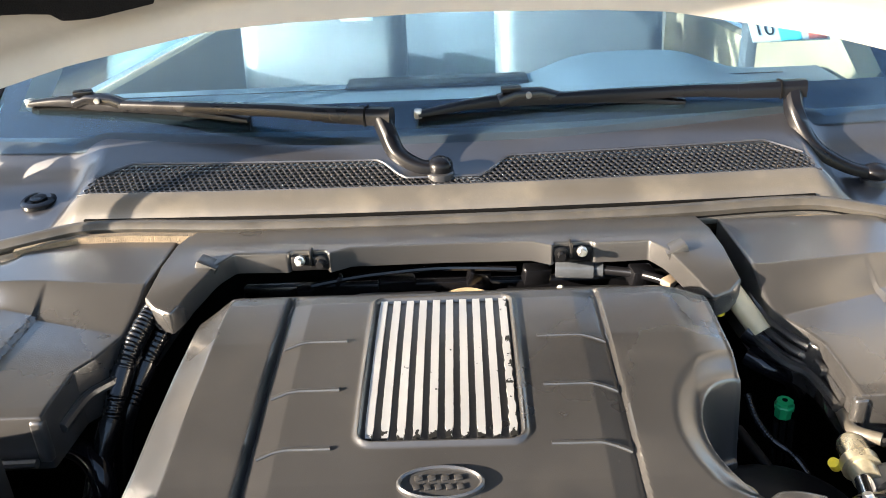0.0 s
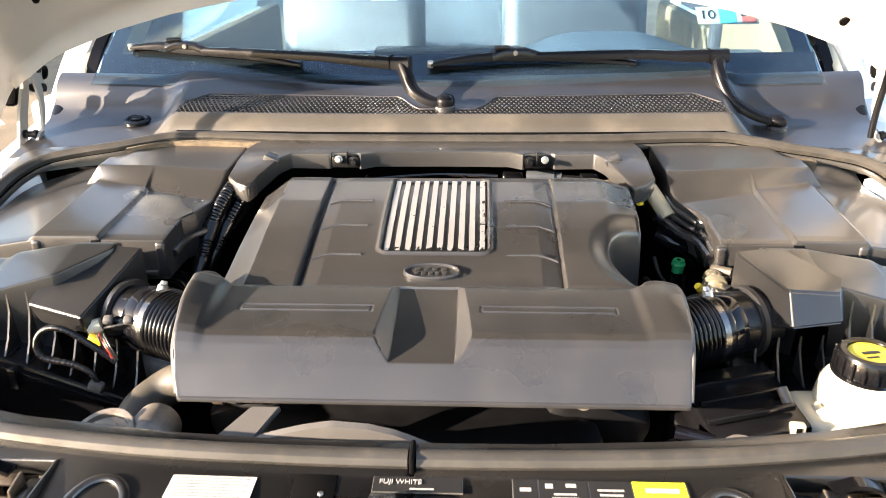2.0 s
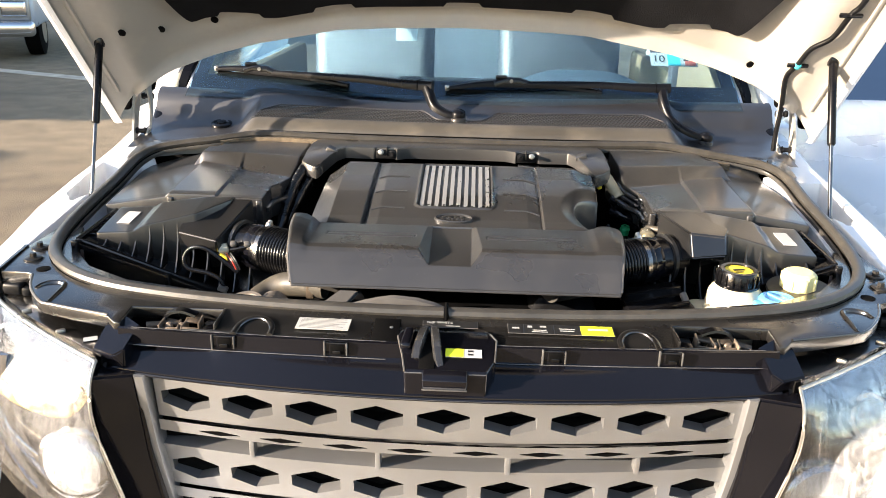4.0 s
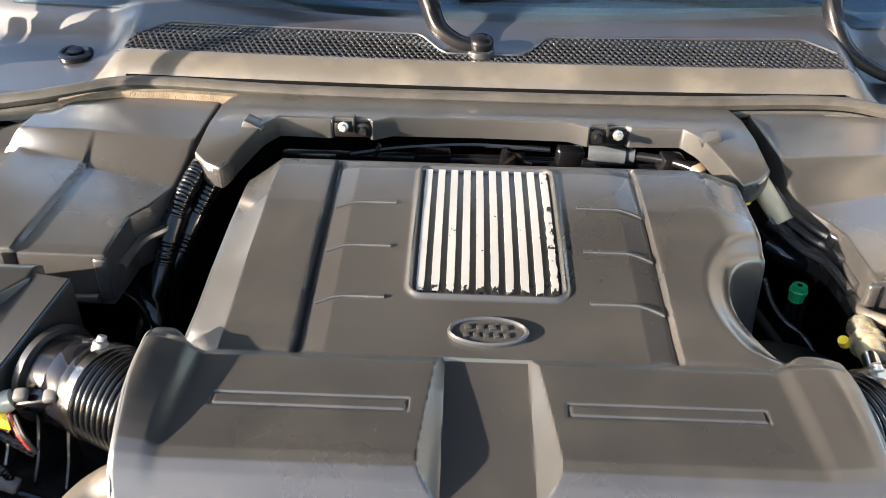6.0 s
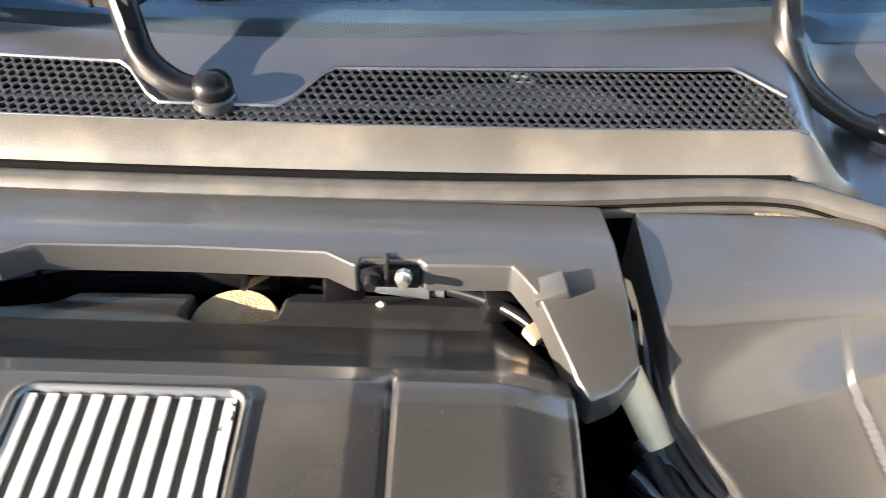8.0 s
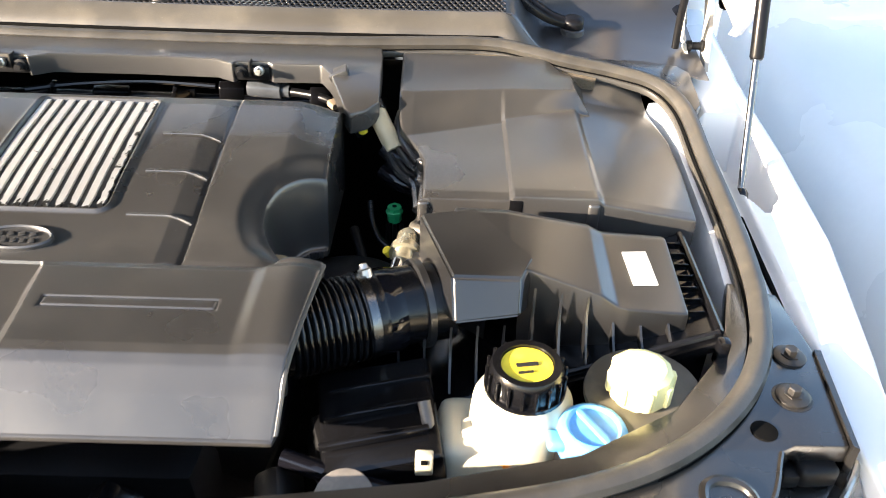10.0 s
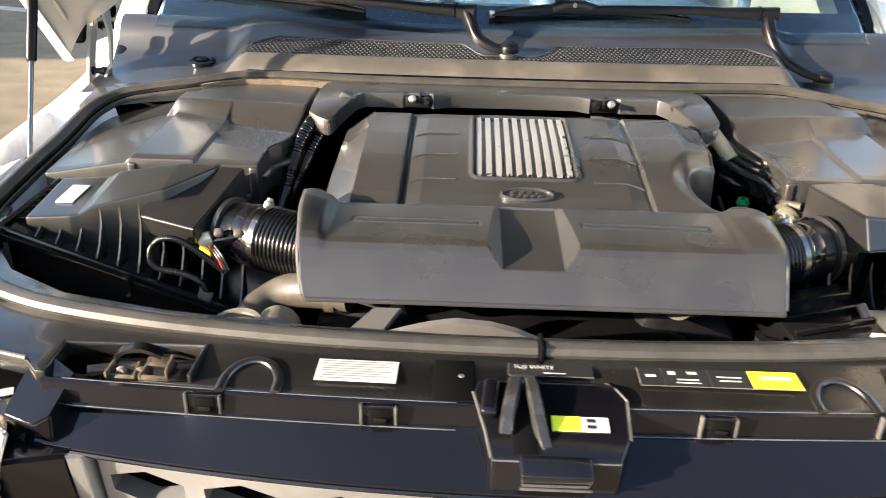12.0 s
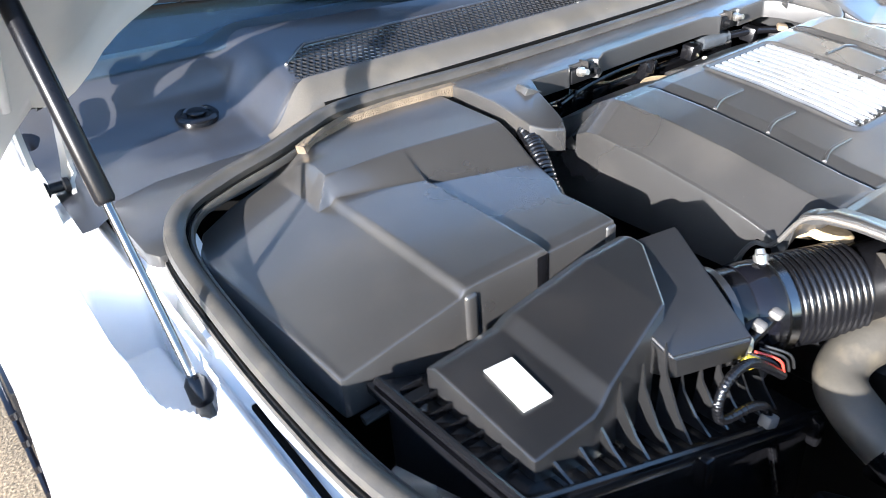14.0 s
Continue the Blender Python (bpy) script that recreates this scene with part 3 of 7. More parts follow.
def build_slam_panel():
    p = thing("slam_panel", (CX, 0.15, 1.07), "black plastic front panel with stickers and moulded arches over the grille", "slam panel")
    inner = [(u, y + 0.03) for u, y, z in SEAL_HALF[12:]]
    outer = [(0.0, 0.117), (0.25, 0.1225), (0.50, 0.143), (0.514, 0.157), (0.572, 0.172), (0.616, 0.185), (0.640, 0.195), (0.672, 0.229), (0.692, 0.262), (0.707, 0.299), (0.722, 0.307), (0.768, 0.307), (0.782, 0.425), (0.775, 0.51)]
    half = [(u - (0.02 if i < 6 else 0), y) for i, (u, y) in enumerate(inner)]
    ring = half + outer
    zf = lambda x, y: 1.0885 + 0.010 * float(sstep(0.10, 0.2, y)) + 0.006 * float(sstep(0.3, 0.6, y))
    for sx in (-1, 1):
        bm = bmesh.new()
        bm.faces.new([bm.verts.new((CX + sx * u, y, 0)) for u, y in ring])
        for c, no in ((CX + sx * 0.345, (1, 0, 0)), (CX + sx * 0.49, (1, 0, 0)), (0.135, (0, 1, 0)), (0.19, (0, 1, 0)), (0.3, (0, 1, 0)), (0.45, (0, 1, 0))):
            bmesh.ops.bisect_plane(bm, geom=bm.verts[:] + bm.edges[:] + bm.faces[:], plane_co=(c, 0, 0) if no[0] else (0, c, 0), plane_no=no, dist=1e-6)
        kill = [f for f in bm.faces if 0.345 < abs(f.calc_center_median().x - CX) < 0.49 and 0.135 < f.calc_center_median().y < 0.19]
        bmesh.ops.delete(bm, geom=kill, context="FACES")
        g = bmesh.ops.extrude_face_region(bm, geom=bm.faces[:])
        low = {v for v in g["geom"] if isinstance(v, bmesh.types.BMVert)}
        for v in bm.verts:
            v.co.z = zf(v.co.x, v.co.y) - (0.02 if v in low else 0)
        bmesh.ops.recalc_face_normals(bm, faces=bm.faces)
        es = [e for e in bm.edges if len(e.link_faces) == 2 and e.calc_face_angle(0) > radians(60)]
        bmesh.ops.bevel(bm, geom=es, offset=0.002, segments=2, affect="EDGES", profile=0.5)
        part("top_plate", bm, SLAM, p)
        # sunken catch with its cast hook
        part("catch_recess", box((CX + sx * 0.417, 0.163, 1.045), (0.15, 0.06, 0.02)), DEEP, p)
        hook = part("catch_bracket", box((CX + sx * 0.423, 0.158, 1.068), (0.026, 0.003, 0.024), 0.001, turn(-8, 0, 3 * sx)), CAST, p, "dirty brown cast metal catch")
        for a, y, z, sz, tz in ((0.4365, 0.168, 1.071, (0.003, 0.024, 0.030), 4), (0.4105, 0.168, 1.070, (0.003, 0.024, 0.026), -6), (0.389, 0.157, 1.069, (0.025, 0.003, 0.026), -4), (0.4015, 0.168, 1.071, (0.003, 0.026, 0.028), 5),
                                (0.3765, 0.169, 1.074, (0.003, 0.026, 0.034), -3), (0.424, 0.176, 1.080, (0.024, 0.012, 0.004), 12), (0.391, 0.178, 1.083, (0.022, 0.014, 0.004), -10), (0.450, 0.172, 1.076, (0.024, 0.012, 0.006), -24),
                                (0.406, 0.163, 1.076, (0.008, 0.010, 0.006), 30)):
            part("lug", box((CX + sx * a, y, z), sz, 0.0008, turn(6, 5, tz * sx)), CAST, hook)
        for a, y, z, r in ((0.390, 0.156, 1.066, 0.008), (0.424, 0.166, 1.079, 0.006), (0.405, 0.168, 1.079, 0.005)):
            part("rivet", lathe((CX + sx * a, y, z), (CX + sx * a, y - 0.005, z + 0.002), ((0, r), (0.6, r), (1, r * 0.6)), 10), CAST, hook)
        arch = catmull([(CX + sx * 0.442, 0.180, 1.072), (CX + sx * 0.430, 0.184, 1.091), (CX + sx * 0.408, 0.185, 1.096), (CX + sx * 0.386, 0.183, 1.090)], 6)
        part("lever", sweep(arch, lambda q: [(-0.008, -0.0015), (0.008, -0.0015), (0.007, 0.0022), (-0.007, 0.0022)]), BOX, hook, "black curved release lever")
        part("spool", lathe((CX + sx * 0.463, 0.163, 1.060), (CX + sx * 0.446, 0.160, 1.063), ((0, 0.009), (0.2, 0.012), (0.8, 0.012), (1, 0.008)), 16), BOX, hook)
        part("catch_motor", box((CX + sx * 0.360, 0.166, 1.068), (0.024, 0.036, 0.030), 0.004), BOX, p)
        part("recess_lip", box((CX + sx * 0.343, 0.162, 1.094), (0.004, 0.058, 0.012), 0.0015), SLAM, p)
        # moulded arches and edge beads
        for a in (0.285,):
            arc = [Vector((CX + sx * a + 0.027 * math.cos(q), 0.134 + (0.034 * math.sin(q) if 0.01 < q < 3.13 else -0.012), 1.0915 + 0.0055 * math.sin(q))) for q in np.linspace(0, math.pi, 25)]
            part("moulded_arch", sweep(arc, ring_section(0.0048, 10, 0.6)), SLAM, p)
        arch = catmull([(CX + sx * a, y, 1.0985) for a, y in ((0.671, 0.243), (0.667, 0.258), (0.655, 0.267), (0.638, 0.266), (0.629, 0.25), (0.624, 0.19))], 6)
        part("moulded_arch", sweep(arch, ring_section(lambda t: 0.0028 + 0.0022 * math.sin(math.pi * t), 8)), SLAM, p)
        bead = catmull([(CX + sx * a, y, 1.0975) for a, y in ((0.707, 0.299), (0.701, 0.286), (0.689, 0.260), (0.668, 0.228), (0.638, 0.195), (0.614, 0.186), (0.572, 0.173), (0.514, 0.157))], 6)
        # One bead, two colours: paler on the sunny left, dark on the shaded right.
        part("edge_bead", sweep(bead, ring_section(0.0026, 8)), SHEET if sx < 0 else SLAM, p)
        # lower ledge between the panel and the headlamp, in the panel's shade
        led = [(0.50, 0.185), (0.60, 0.225), (0.66, 0.265), (0.69, 0.33), (0.80, 0.40), (0.806, 0.365), (0.79, 0.332), (0.752, 0.286), (0.70, 0.240), (0.652, 0.203), (0.594, 0.162), (0.545, 0.128), (0.506, 0.104)]
        bm = plate([(CX + sx * a, y) for a, y in led], lambda x, y: 1.0575, 0.02, bevel=0.002)
        part("lower_ledge", bm, SLAM, p)
        bm = plate([(CX + sx * a, y) for a, y in ((0.782, 0.425), (0.768, 0.305), (0.772, 0.30), (0.788, 0.424))], lambda x, y: 1.103, 0.05)
        part("side_fin", bm, SLAM, p)
        if sx < 0:
            part("paper_label", box((CX - 0.542, 0.149, 1.0595), (0.020, 0.013, 0.001), rot=turn(0, 0, 25)), PAPER, p, "small white printed label")
        for a, y in ((0.690, 0.238), (0.600, 0.172)):
            part("edge_clip", box((CX + sx * a, y, 1.059), (0.014, 0.008, 0.006), 0.002, turn(0, 0, -40 * sx)), STEEL, p)
        for bx, by in ((0.755, 0.416), (0.739, 0.363)):
            b = part("bolt_base", lathe((CX + sx * bx, by, 1.099), (CX + sx * bx, by, 1.104), ((0, 0.0155), (0.7, 0.0155), (1, 0.013)), 20), BOLTBASE, p)
            part("washer", lathe((CX + sx * bx, by, 1.0975), (CX + sx * bx, by, 1.1005), ((0, 0.018), (0.8, 0.018), (1, 0.016)), 24), BOLTBASE, b)
            hexbolt((CX + sx * bx, by, 1.103), 0.0062, 0.009, b, mat=BOLTBASE)
        part("hole", lathe((CX + sx * 0.70, 0.322, 1.0962), (CX + sx * 0.70, 0.322, 1.1002), ((0, 0.0115), (0.9, 0.0115), (1, 0.009)), 20), DEEP, p)
        stop = part("stop_block", box((CX + sx * 0.745, 0.305, 1.070), (0.036, 0.022, 0.022), 0.006, turn(0, 0, 6 * sx), 3), DARK, p, "black rubber stop")
        part("stop_foot", box((CX + sx * 0.722, 0.303, 1.066), (0.016, 0.018, 0.016), 0.004), DARK, stop)
    return p


def bow(u):
    return 0.21 * u * u


def build_front_beam():
    """The gloss black bar between the slam panel and the grille."""
    b = thing("grille_top_beam", (CX, 0.09, 1.03), "gloss black plastic beam with square clips above the grille", "trim beam")
    prof = [(0.121, 1.076), (0.120, 1.0895), (0.116, 1.091), (0.112, 1.0895), (0.109, 1.068), (0.106, 1.0655), (0.092, 1.0635), (0.068, 1.050), (0.052, 1.041), (0.050, 1.034), (0.056, 1.030), (0.11, 1.03)]
    xs = np.linspace(-0.49, 0.49, 60)
    bm = bmesh.new()
    rings = [[bm.verts.new((CX + u, y + bow(u) * (0.45 if y > 0.1 else 1.0), z - 0.01 * u * u)) for y, z in prof] for u in xs]
    for p, q in zip(rings, rings[1:]):
        for k in range(len(p)):
            bm.faces.new((p[k], p[(k + 1) % len(p)], q[(k + 1) % len(q)], q[k]))
    bm.faces.new(rings[0])
    bm.faces.new(rings[-1][::-1])
    part("beam", bm, GLOSSY, b)
    # Thin beads along the edges; the upper two are pale as painted highlights.
    for y0, z0, k, r in ((0.1165, 1.0905, 0.45, 0.0010), (0.1065, 1.0668, 0.45, 0.0008), (0.0505, 1.0375, 1.0, 0.0022)):
        for a, c in ((-0.47, -0.085), (0.065, 0.47)) if z0 > 1.05 else ((-0.48, 0.48),):
            line = [Vector((CX + u, y0 + bow(u) * k, z0 - 0.01 * u * u)) for u in np.linspace(a, c, 30)]
            part("highlight_bead", sweep(line, ring_section(r, 6)), EDGE if z0 > 1.05 else GLOSSY, b)
    for u in (-0.326, -0.158, 0.159, 0.328):
        y = 0.109 + 0.45 * bow(u)
        c = part("clip", box((CX + u, y, 1.079), (0.034, 0.007, 0.023), 0.002), GLOSSY, b)
        part("clip_socket", box((CX + u + 0.002, y - 0.003, 1.080), (0.020, 0.005, 0.015), 0.001), DEEP, c)
        part("clip_tongue", box((CX + u + 0.002, y - 0.005, 1.0755), (0.012, 0.005, 0.007), 0.001), BOX, c)
        # Clip ribs take the pale highlight colour as well.
        part("clip_rib", box((CX + u - 0.016, y - 0.003, 1.080), (0.003, 0.006, 0.024), 0.001), EDGE, c)
        part("clip_rib", box((CX + u + 0.0165, y - 0.003, 1.080), (0.0025, 0.006, 0.020), 0.0008), EDGE, c)
    for sx in (-1, 1):
        # faceted wedge closing the beam's end
        bm = bmesh.new()
        vs = [bm.verts.new((CX + sx * u, y, z)) for u, y, z in ((0.515, 0.172, 1.092), (0.488, 0.165, 1.094), (0.462, 0.148, 1.088), (0.522, 0.112, 1.062), (0.486, 0.098, 1.060), (0.470, 0.104, 1.068),
                                                              (0.515, 0.172, 1.04), (0.462, 0.148, 1.04), (0.524, 0.114, 1.04), (0.470, 0.100, 1.04))]
        for f in ((0, 1, 4, 3), (1, 2, 5, 4), (0, 3, 8, 6), (3, 4, 9, 8), (4, 5, 9), (2, 7, 9, 5), (0, 6, 7, 2, 1), (6, 8, 9, 7)):
            bm.faces.new([vs[k] for k in f])
        bmesh.ops.recalc_face_normals(bm, faces=bm.faces)
        bmesh.ops.bevel(bm, geom=bm.edges[:], offset=0.0018, segments=2, affect="EDGES")
        part("end_block", bm, GLOSSY, b, angle=20)
    return b


def build_grille():
    g = thing("grille", (CX, 0.06, 0.75), "silver painted grille with bars of hexagonal holes", "grille")

    def face(u, z):
        return 0.058 + bow(u) + (1.04 - z) * 0.10

    pitch, n, gx = 0.0962, 9, CX + 0.003
    # Sheet coloured near-black in place of the shade behind the grille.
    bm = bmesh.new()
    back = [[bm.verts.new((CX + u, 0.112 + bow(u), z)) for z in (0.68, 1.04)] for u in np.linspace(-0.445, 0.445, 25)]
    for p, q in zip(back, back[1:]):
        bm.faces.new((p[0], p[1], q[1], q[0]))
    part("backing", bm, DEEP, g, "near-black sheet for the shade behind the bars")
    for bar, zt in enumerate((1.034, 0.9035, 0.773)):
        bm = bmesh.new()
        zb = zt - 0.076
        linings = []

        def vert(u, z, d=0.0):
            return bm.verts.new((gx + u, face(u, z) + d, z))

        for k in range(n):
            u0 = (k - (n - 1) / 2) * pitch
            a, b = u0 - pitch / 2, u0 + pitch / 2
            zm = (zt + zb) / 2 - 0.002
            outer = [(a, zb), (u0, zb), (b, zb), (b, zt), (u0, zt), (a, zt)]
            hole = [(u0 - 0.038, zm - 0.010), (u0, zm - 0.022), (u0 + 0.038, zm - 0.010), (u0 + 0.038, zm + 0.010), (u0, zm + 0.022), (u0 - 0.038, zm + 0.010)]
            O = [vert(*q) for q in outer]
            Hf = [vert(*q) for q in hole]
            lining = bmesh.new()
            linings.append(lining)
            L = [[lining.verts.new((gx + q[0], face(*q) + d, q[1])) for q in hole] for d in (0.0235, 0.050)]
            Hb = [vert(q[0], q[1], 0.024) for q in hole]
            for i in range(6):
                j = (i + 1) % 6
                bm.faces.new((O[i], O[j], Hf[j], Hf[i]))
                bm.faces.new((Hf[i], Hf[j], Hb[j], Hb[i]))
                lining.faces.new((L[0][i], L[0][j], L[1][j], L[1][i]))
        bmesh.ops.remove_doubles(bm, verts=bm.verts, dist=1e-5)
        edge = [e for e in bm.edges if len(e.link_faces) == 1 and all((v.co.z > zt - 0.002 or v.co.z < zb + 0.002) for v in e.verts)]
        ex = bmesh.ops.extrude_edge_only(bm, edges=edge)
        for v in ex["geom"]:
            if isinstance(v, bmesh.types.BMVert):
                v.co.y += 0.045
                v.co.z += 0.004 if v.co.z > zt - 0.01 else -0.004
        whole = part("bar", bm, SILVER, g, angle=25)
        # The rear of each hole is lined near-black, painting its shade.
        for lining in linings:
            part("hole_lining", lining, DEEP, whole, "near-black lining for the shade in the hole")
        # lower lip with a row of flat lozenge openings
        bm = bmesh.new()
        pits = []

        def lip_at(u, s, d=0.0, into=bm):
            return into.verts.new((gx + u, face(u, zb) - 0.003 + 0.002 * s + d, zb - 0.005 - 0.020 * s + 0.3 * d))

        for k in range(n - 1):
            u0 = (k - n / 2 + 1) * pitch
            a, b = u0 - pitch / 2, u0 + pitch / 2
            O = [lip_at(*q) for q in ((a, 1.0), (u0, 1.0), (b, 1.0), (b, 0.0), (u0, 0.0), (a, 0.0))]
            gap = [(u0 - 0.033, 0.66), (u0, 0.86), (u0 + 0.033, 0.66), (u0 + 0.033, 0.62), (u0, 0.42), (u0 - 0.033, 0.62)]
            I = [lip_at(*q) for q in gap]
            pit = bmesh.new()
            pits.append(pit)
            F = [[lip_at(*q, d, pit) for q in gap] for d in (0.0005, 0.012)]
            for i in range(6):
                j = (i + 1) % 6
                bm.faces.new((O[i], O[j], I[j], I[i]))
                pit.faces.new((F[0][i], F[0][j], F[1][j], F[1][i]))
            pit.faces.new(F[1])
        side = n * pitch / 2
        for a, b in ((-side, pitch / 2 - side), (side - pitch / 2, side)):
            bm.faces.new([lip_at(*q) for q in ((a, 1.0), (b, 1.0), (b, 0.0), (a, 0.0))])
        bmesh.ops.remove_doubles(bm, verts=bm.verts, dist=1e-5)
        low = [e for e in bm.edges if len(e.link_faces) == 1 and all(v.co.z < zb - 0.023 for v in e.verts)]
        for v in bmesh.ops.extrude_edge_only(bm, edges=low)["geom"]:
            if isinstance(v, bmesh.types.BMVert):
                v.co.y += 0.04
        lip = part("lip", bm, SILVER, g, angle=25)
        # Pits behind the lozenges get their shade from the same near-black.
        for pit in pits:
            part("lip_opening", pit, DEEP, lip, "lozenge opening in the lip, near-black for shade")
        for u in (-0.2886, -0.0962, 0.0962, 0.2886):
            part("post", box((gx + u, face(u, zb) + 0.012, zb - 0.040), (0.008, 0.02, 0.034), 0.0015), SILVER, g)
    for sx in (-1, 1):
        pts = [(CX + sx * 0.445, 0.055 + bow(0.43), 1.036), (CX + sx * 0.443, 0.062 + bow(0.43), 0.97), (CX + sx * 0.437, 0.07 + bow(0.43), 0.88), (CX + sx * 0.422, 0.085 + bow(0.43), 0.74)]
        sec = [(-0.009, -0.02), (0.009, -0.02), (0.009, 0.006), (0.006, 0.010), (-0.006, 0.010), (-0.009, 0.006)]
        part("frame_post", sweep(catmull(pts, 6), lambda s: sec, up=(0, -1, 0)), SILVER, g, "pale silver frame edge")
        out = [(0.450, 1.038), (0.514, 1.038), (0.511, 0.95), (0.503, 0.88), (0.486, 0.80), (0.477, 0.75), (0.424, 0.75), (0.442, 0.9)]
        bm = bmesh.new()
        bm.faces.new([bm.verts.new((CX + sx * u, 0.098 - (u - 0.40) * 0.25, z)) for u, z in out])
        ex = bmesh.ops.extrude_face_region(bm, geom=bm.faces[:])
        bmesh.ops.translate(bm, verts=[v for v in ex["geom"] if isinstance(v, bmesh.types.BMVert)], vec=(0, 0.09, 0))
        bmesh.ops.bevel(bm, geom=bm.edges[:], offset=0.004, segments=2, affect="EDGES")
        part("surround", bm, GLOSSY, g, "gloss black grille surround")
    part("bumper_top", box((CX, 0.03, 0.57), (1.5, 0.16, 0.22), 0.04, seg=4), WHITE, g)
    return g


def build_headlight(sx):
    h = thing("headlight", (CX + sx * 0.64, 0.2, 0.8), "clear-lensed headlamp with an added glare band and chrome inner rings", "headlight", "headlights")
    rows = [[(0.507, 0.090, 1.055), (0.546, 0.116, 1.055), (0.595, 0.150, 1.055), (0.654, 0.192, 1.056), (0.703, 0.230, 1.057), (0.756, 0.276, 1.058), (0.790, 0.318, 1.059), (0.800, 0.342, 1.060)],
            [(0.509, 0.066, 1.022), (0.545, 0.086, 1.018), (0.595, 0.112, 1.012), (0.655, 0.152, 1.011), (0.708, 0.192, 1.013), (0.760, 0.238, 1.018), (0.794, 0.274, 1.026), (0.806, 0.292, 1.032)],
            [(0.503, 0.055, 0.955), (0.550, 0.062, 0.95), (0.600, 0.082, 0.945), (0.662, 0.119, 0.945), (0.715, 0.157, 0.95), (0.765, 0.200, 0.96), (0.800, 0.235, 0.968), (0.812, 0.25, 0.972)],
            [(0.462, 0.050, 0.80), (0.540, 0.050, 0.79), (0.600, 0.068, 0.79), (0.665, 0.103, 0.80), (0.718, 0.142, 0.81), (0.768, 0.185, 0.82), (0.804, 0.22, 0.83), (0.818, 0.232, 0.84)]]
    lines = [catmull(r, 6) for r in rows]
    cols = [catmull([l[k] for l in lines], 6) for k in range(len(lines[0]))]

    def at(p, back):
        """A lens point moved back into the lamp."""
        q = p + Vector((-0.35, 0.85, -0.25)).normalized() * back
        return (CX + sx * q.x, q.y, q.z)

    def skin(j0, j1, back, name, mat, label="", thick=0.0):
        bm = bmesh.new()
        g = [[bm.verts.new(at(c[j], back(j) if callable(back) else back)) for j in range(j0, j1)] for c in cols]
        for a, b in zip(g, g[1:]):
            for k in range(len(a) - 1):
                bm.faces.new((a[k], a[k + 1], b[k + 1], b[k]))
        if thick:
            bmesh.ops.solidify(bm, geom=bm.faces[:], thickness=thick)
        return part(name, bm, mat, h, label)

    n = len(cols[0])
    skin(0, n, 0.075, "housing", FROST, "fogged grey lamp housing")
    # Added band inside the lens, in place of the glare on its top.
    skin(0, 8, lambda j: 0.022 + 0.0008 * j, "glare_band", BOWL, "grey band added for the glare on the top of the lens", 0.002)
    lens = skin(0, n, 0.0, "lens", LENS, "clear lamp lens", 0.003)
    lens.visible_shadow = False
    for k in (0, len(cols) - 1):
        bm = bmesh.new()
        g = [[bm.verts.new((CX + sx * (p.x + b * (0.5 if k == 0 else -0.1)), p.y + b, p.z)) for b in (0.0, 0.09)] for p in cols[k]]
        for a, b in zip(g, g[1:]):
            bm.faces.new((a[0], a[1], b[1], b[0]))
        part("end_wall", bm, GLOSSY, h)
    d = Vector((sx * 0.15, -0.95, 0.1)).normalized()
    c = Vector((CX + sx * 0.638, 0.165, 0.972))
    lamp = part("projector", lathe(c - d * 0.03, c + d * 0.02, ((0, 0.040), (0.7, 0.043), (0.85, 0.041), (0.88, 0.034), (1.0, 0.032)), 36), CHROME, h)
    part("projector_glass", lathe(c + d * 0.018, c + d * 0.036, ((0, 0.033), (0.45, 0.028), (0.8, 0.017), (1, 0.002)), 28), LAMPWHITE, lamp)
    c = Vector((CX + sx * 0.560, 0.115, 0.871))
    lamp = part("round_lamp", lathe(c - d * 0.02, c + d * 0.018, ((0, 0.046), (0.6, 0.057), (0.9, 0.057), (1, 0.051)), 40), CHROME, h)
    part("round_lens", lathe(c + d * 0.016, c + d * 0.026, ((0, 0.050), (0.5, 0.042), (1, 0.014)), 40), LAMPWHITE, lamp)
    # chrome light rings sweeping round the lamps
    for pts, w in ((((0.700, 0.172, 1.015), (0.704, 0.168, 0.989), (0.706, 0.166, 0.938), (0.686, 0.160, 0.895), (0.627, 0.140, 0.866), (0.596, 0.128, 0.862)), 0.011),
                   (((0.742, 0.205, 1.005), (0.738, 0.196, 0.95), (0.722, 0.178, 0.880), (0.678, 0.156, 0.838), (0.631, 0.135, 0.806)), 0.009),
                   (((0.548, 0.108, 1.01), (0.551, 0.104, 0.975), (0.556, 0.102, 0.935)), 0.007)):
        sec = lambda s, w=w: [(-w, -0.004), (w, -0.004), (w * 0.8, 0.004), (0, 0.007), (-w * 0.8, 0.004)]
        part("light_ring", sweep(catmull([(CX + sx * a, y, z) for a, y, z in pts], 8), sec, up=(0, -1, 0)), CHROME, h, "curved chrome light ring")
    # bright outline of the lens
    for line, r in ((lines[0], 0.0032), (cols[0], 0.0026)):
        part("lens_edge", sweep([Vector(at(p, -0.001)) for p in line], ring_section(r, 8)), STEEL, h, "thin bright lens edge")
    part("side_marker", box((CX + sx * 0.800, 0.262, 0.93), (0.010, 0.03, 0.07), 0.004, turn(0, -8 * sx, -12 * sx)), ORANGE, h, "orange side reflector")
    return h


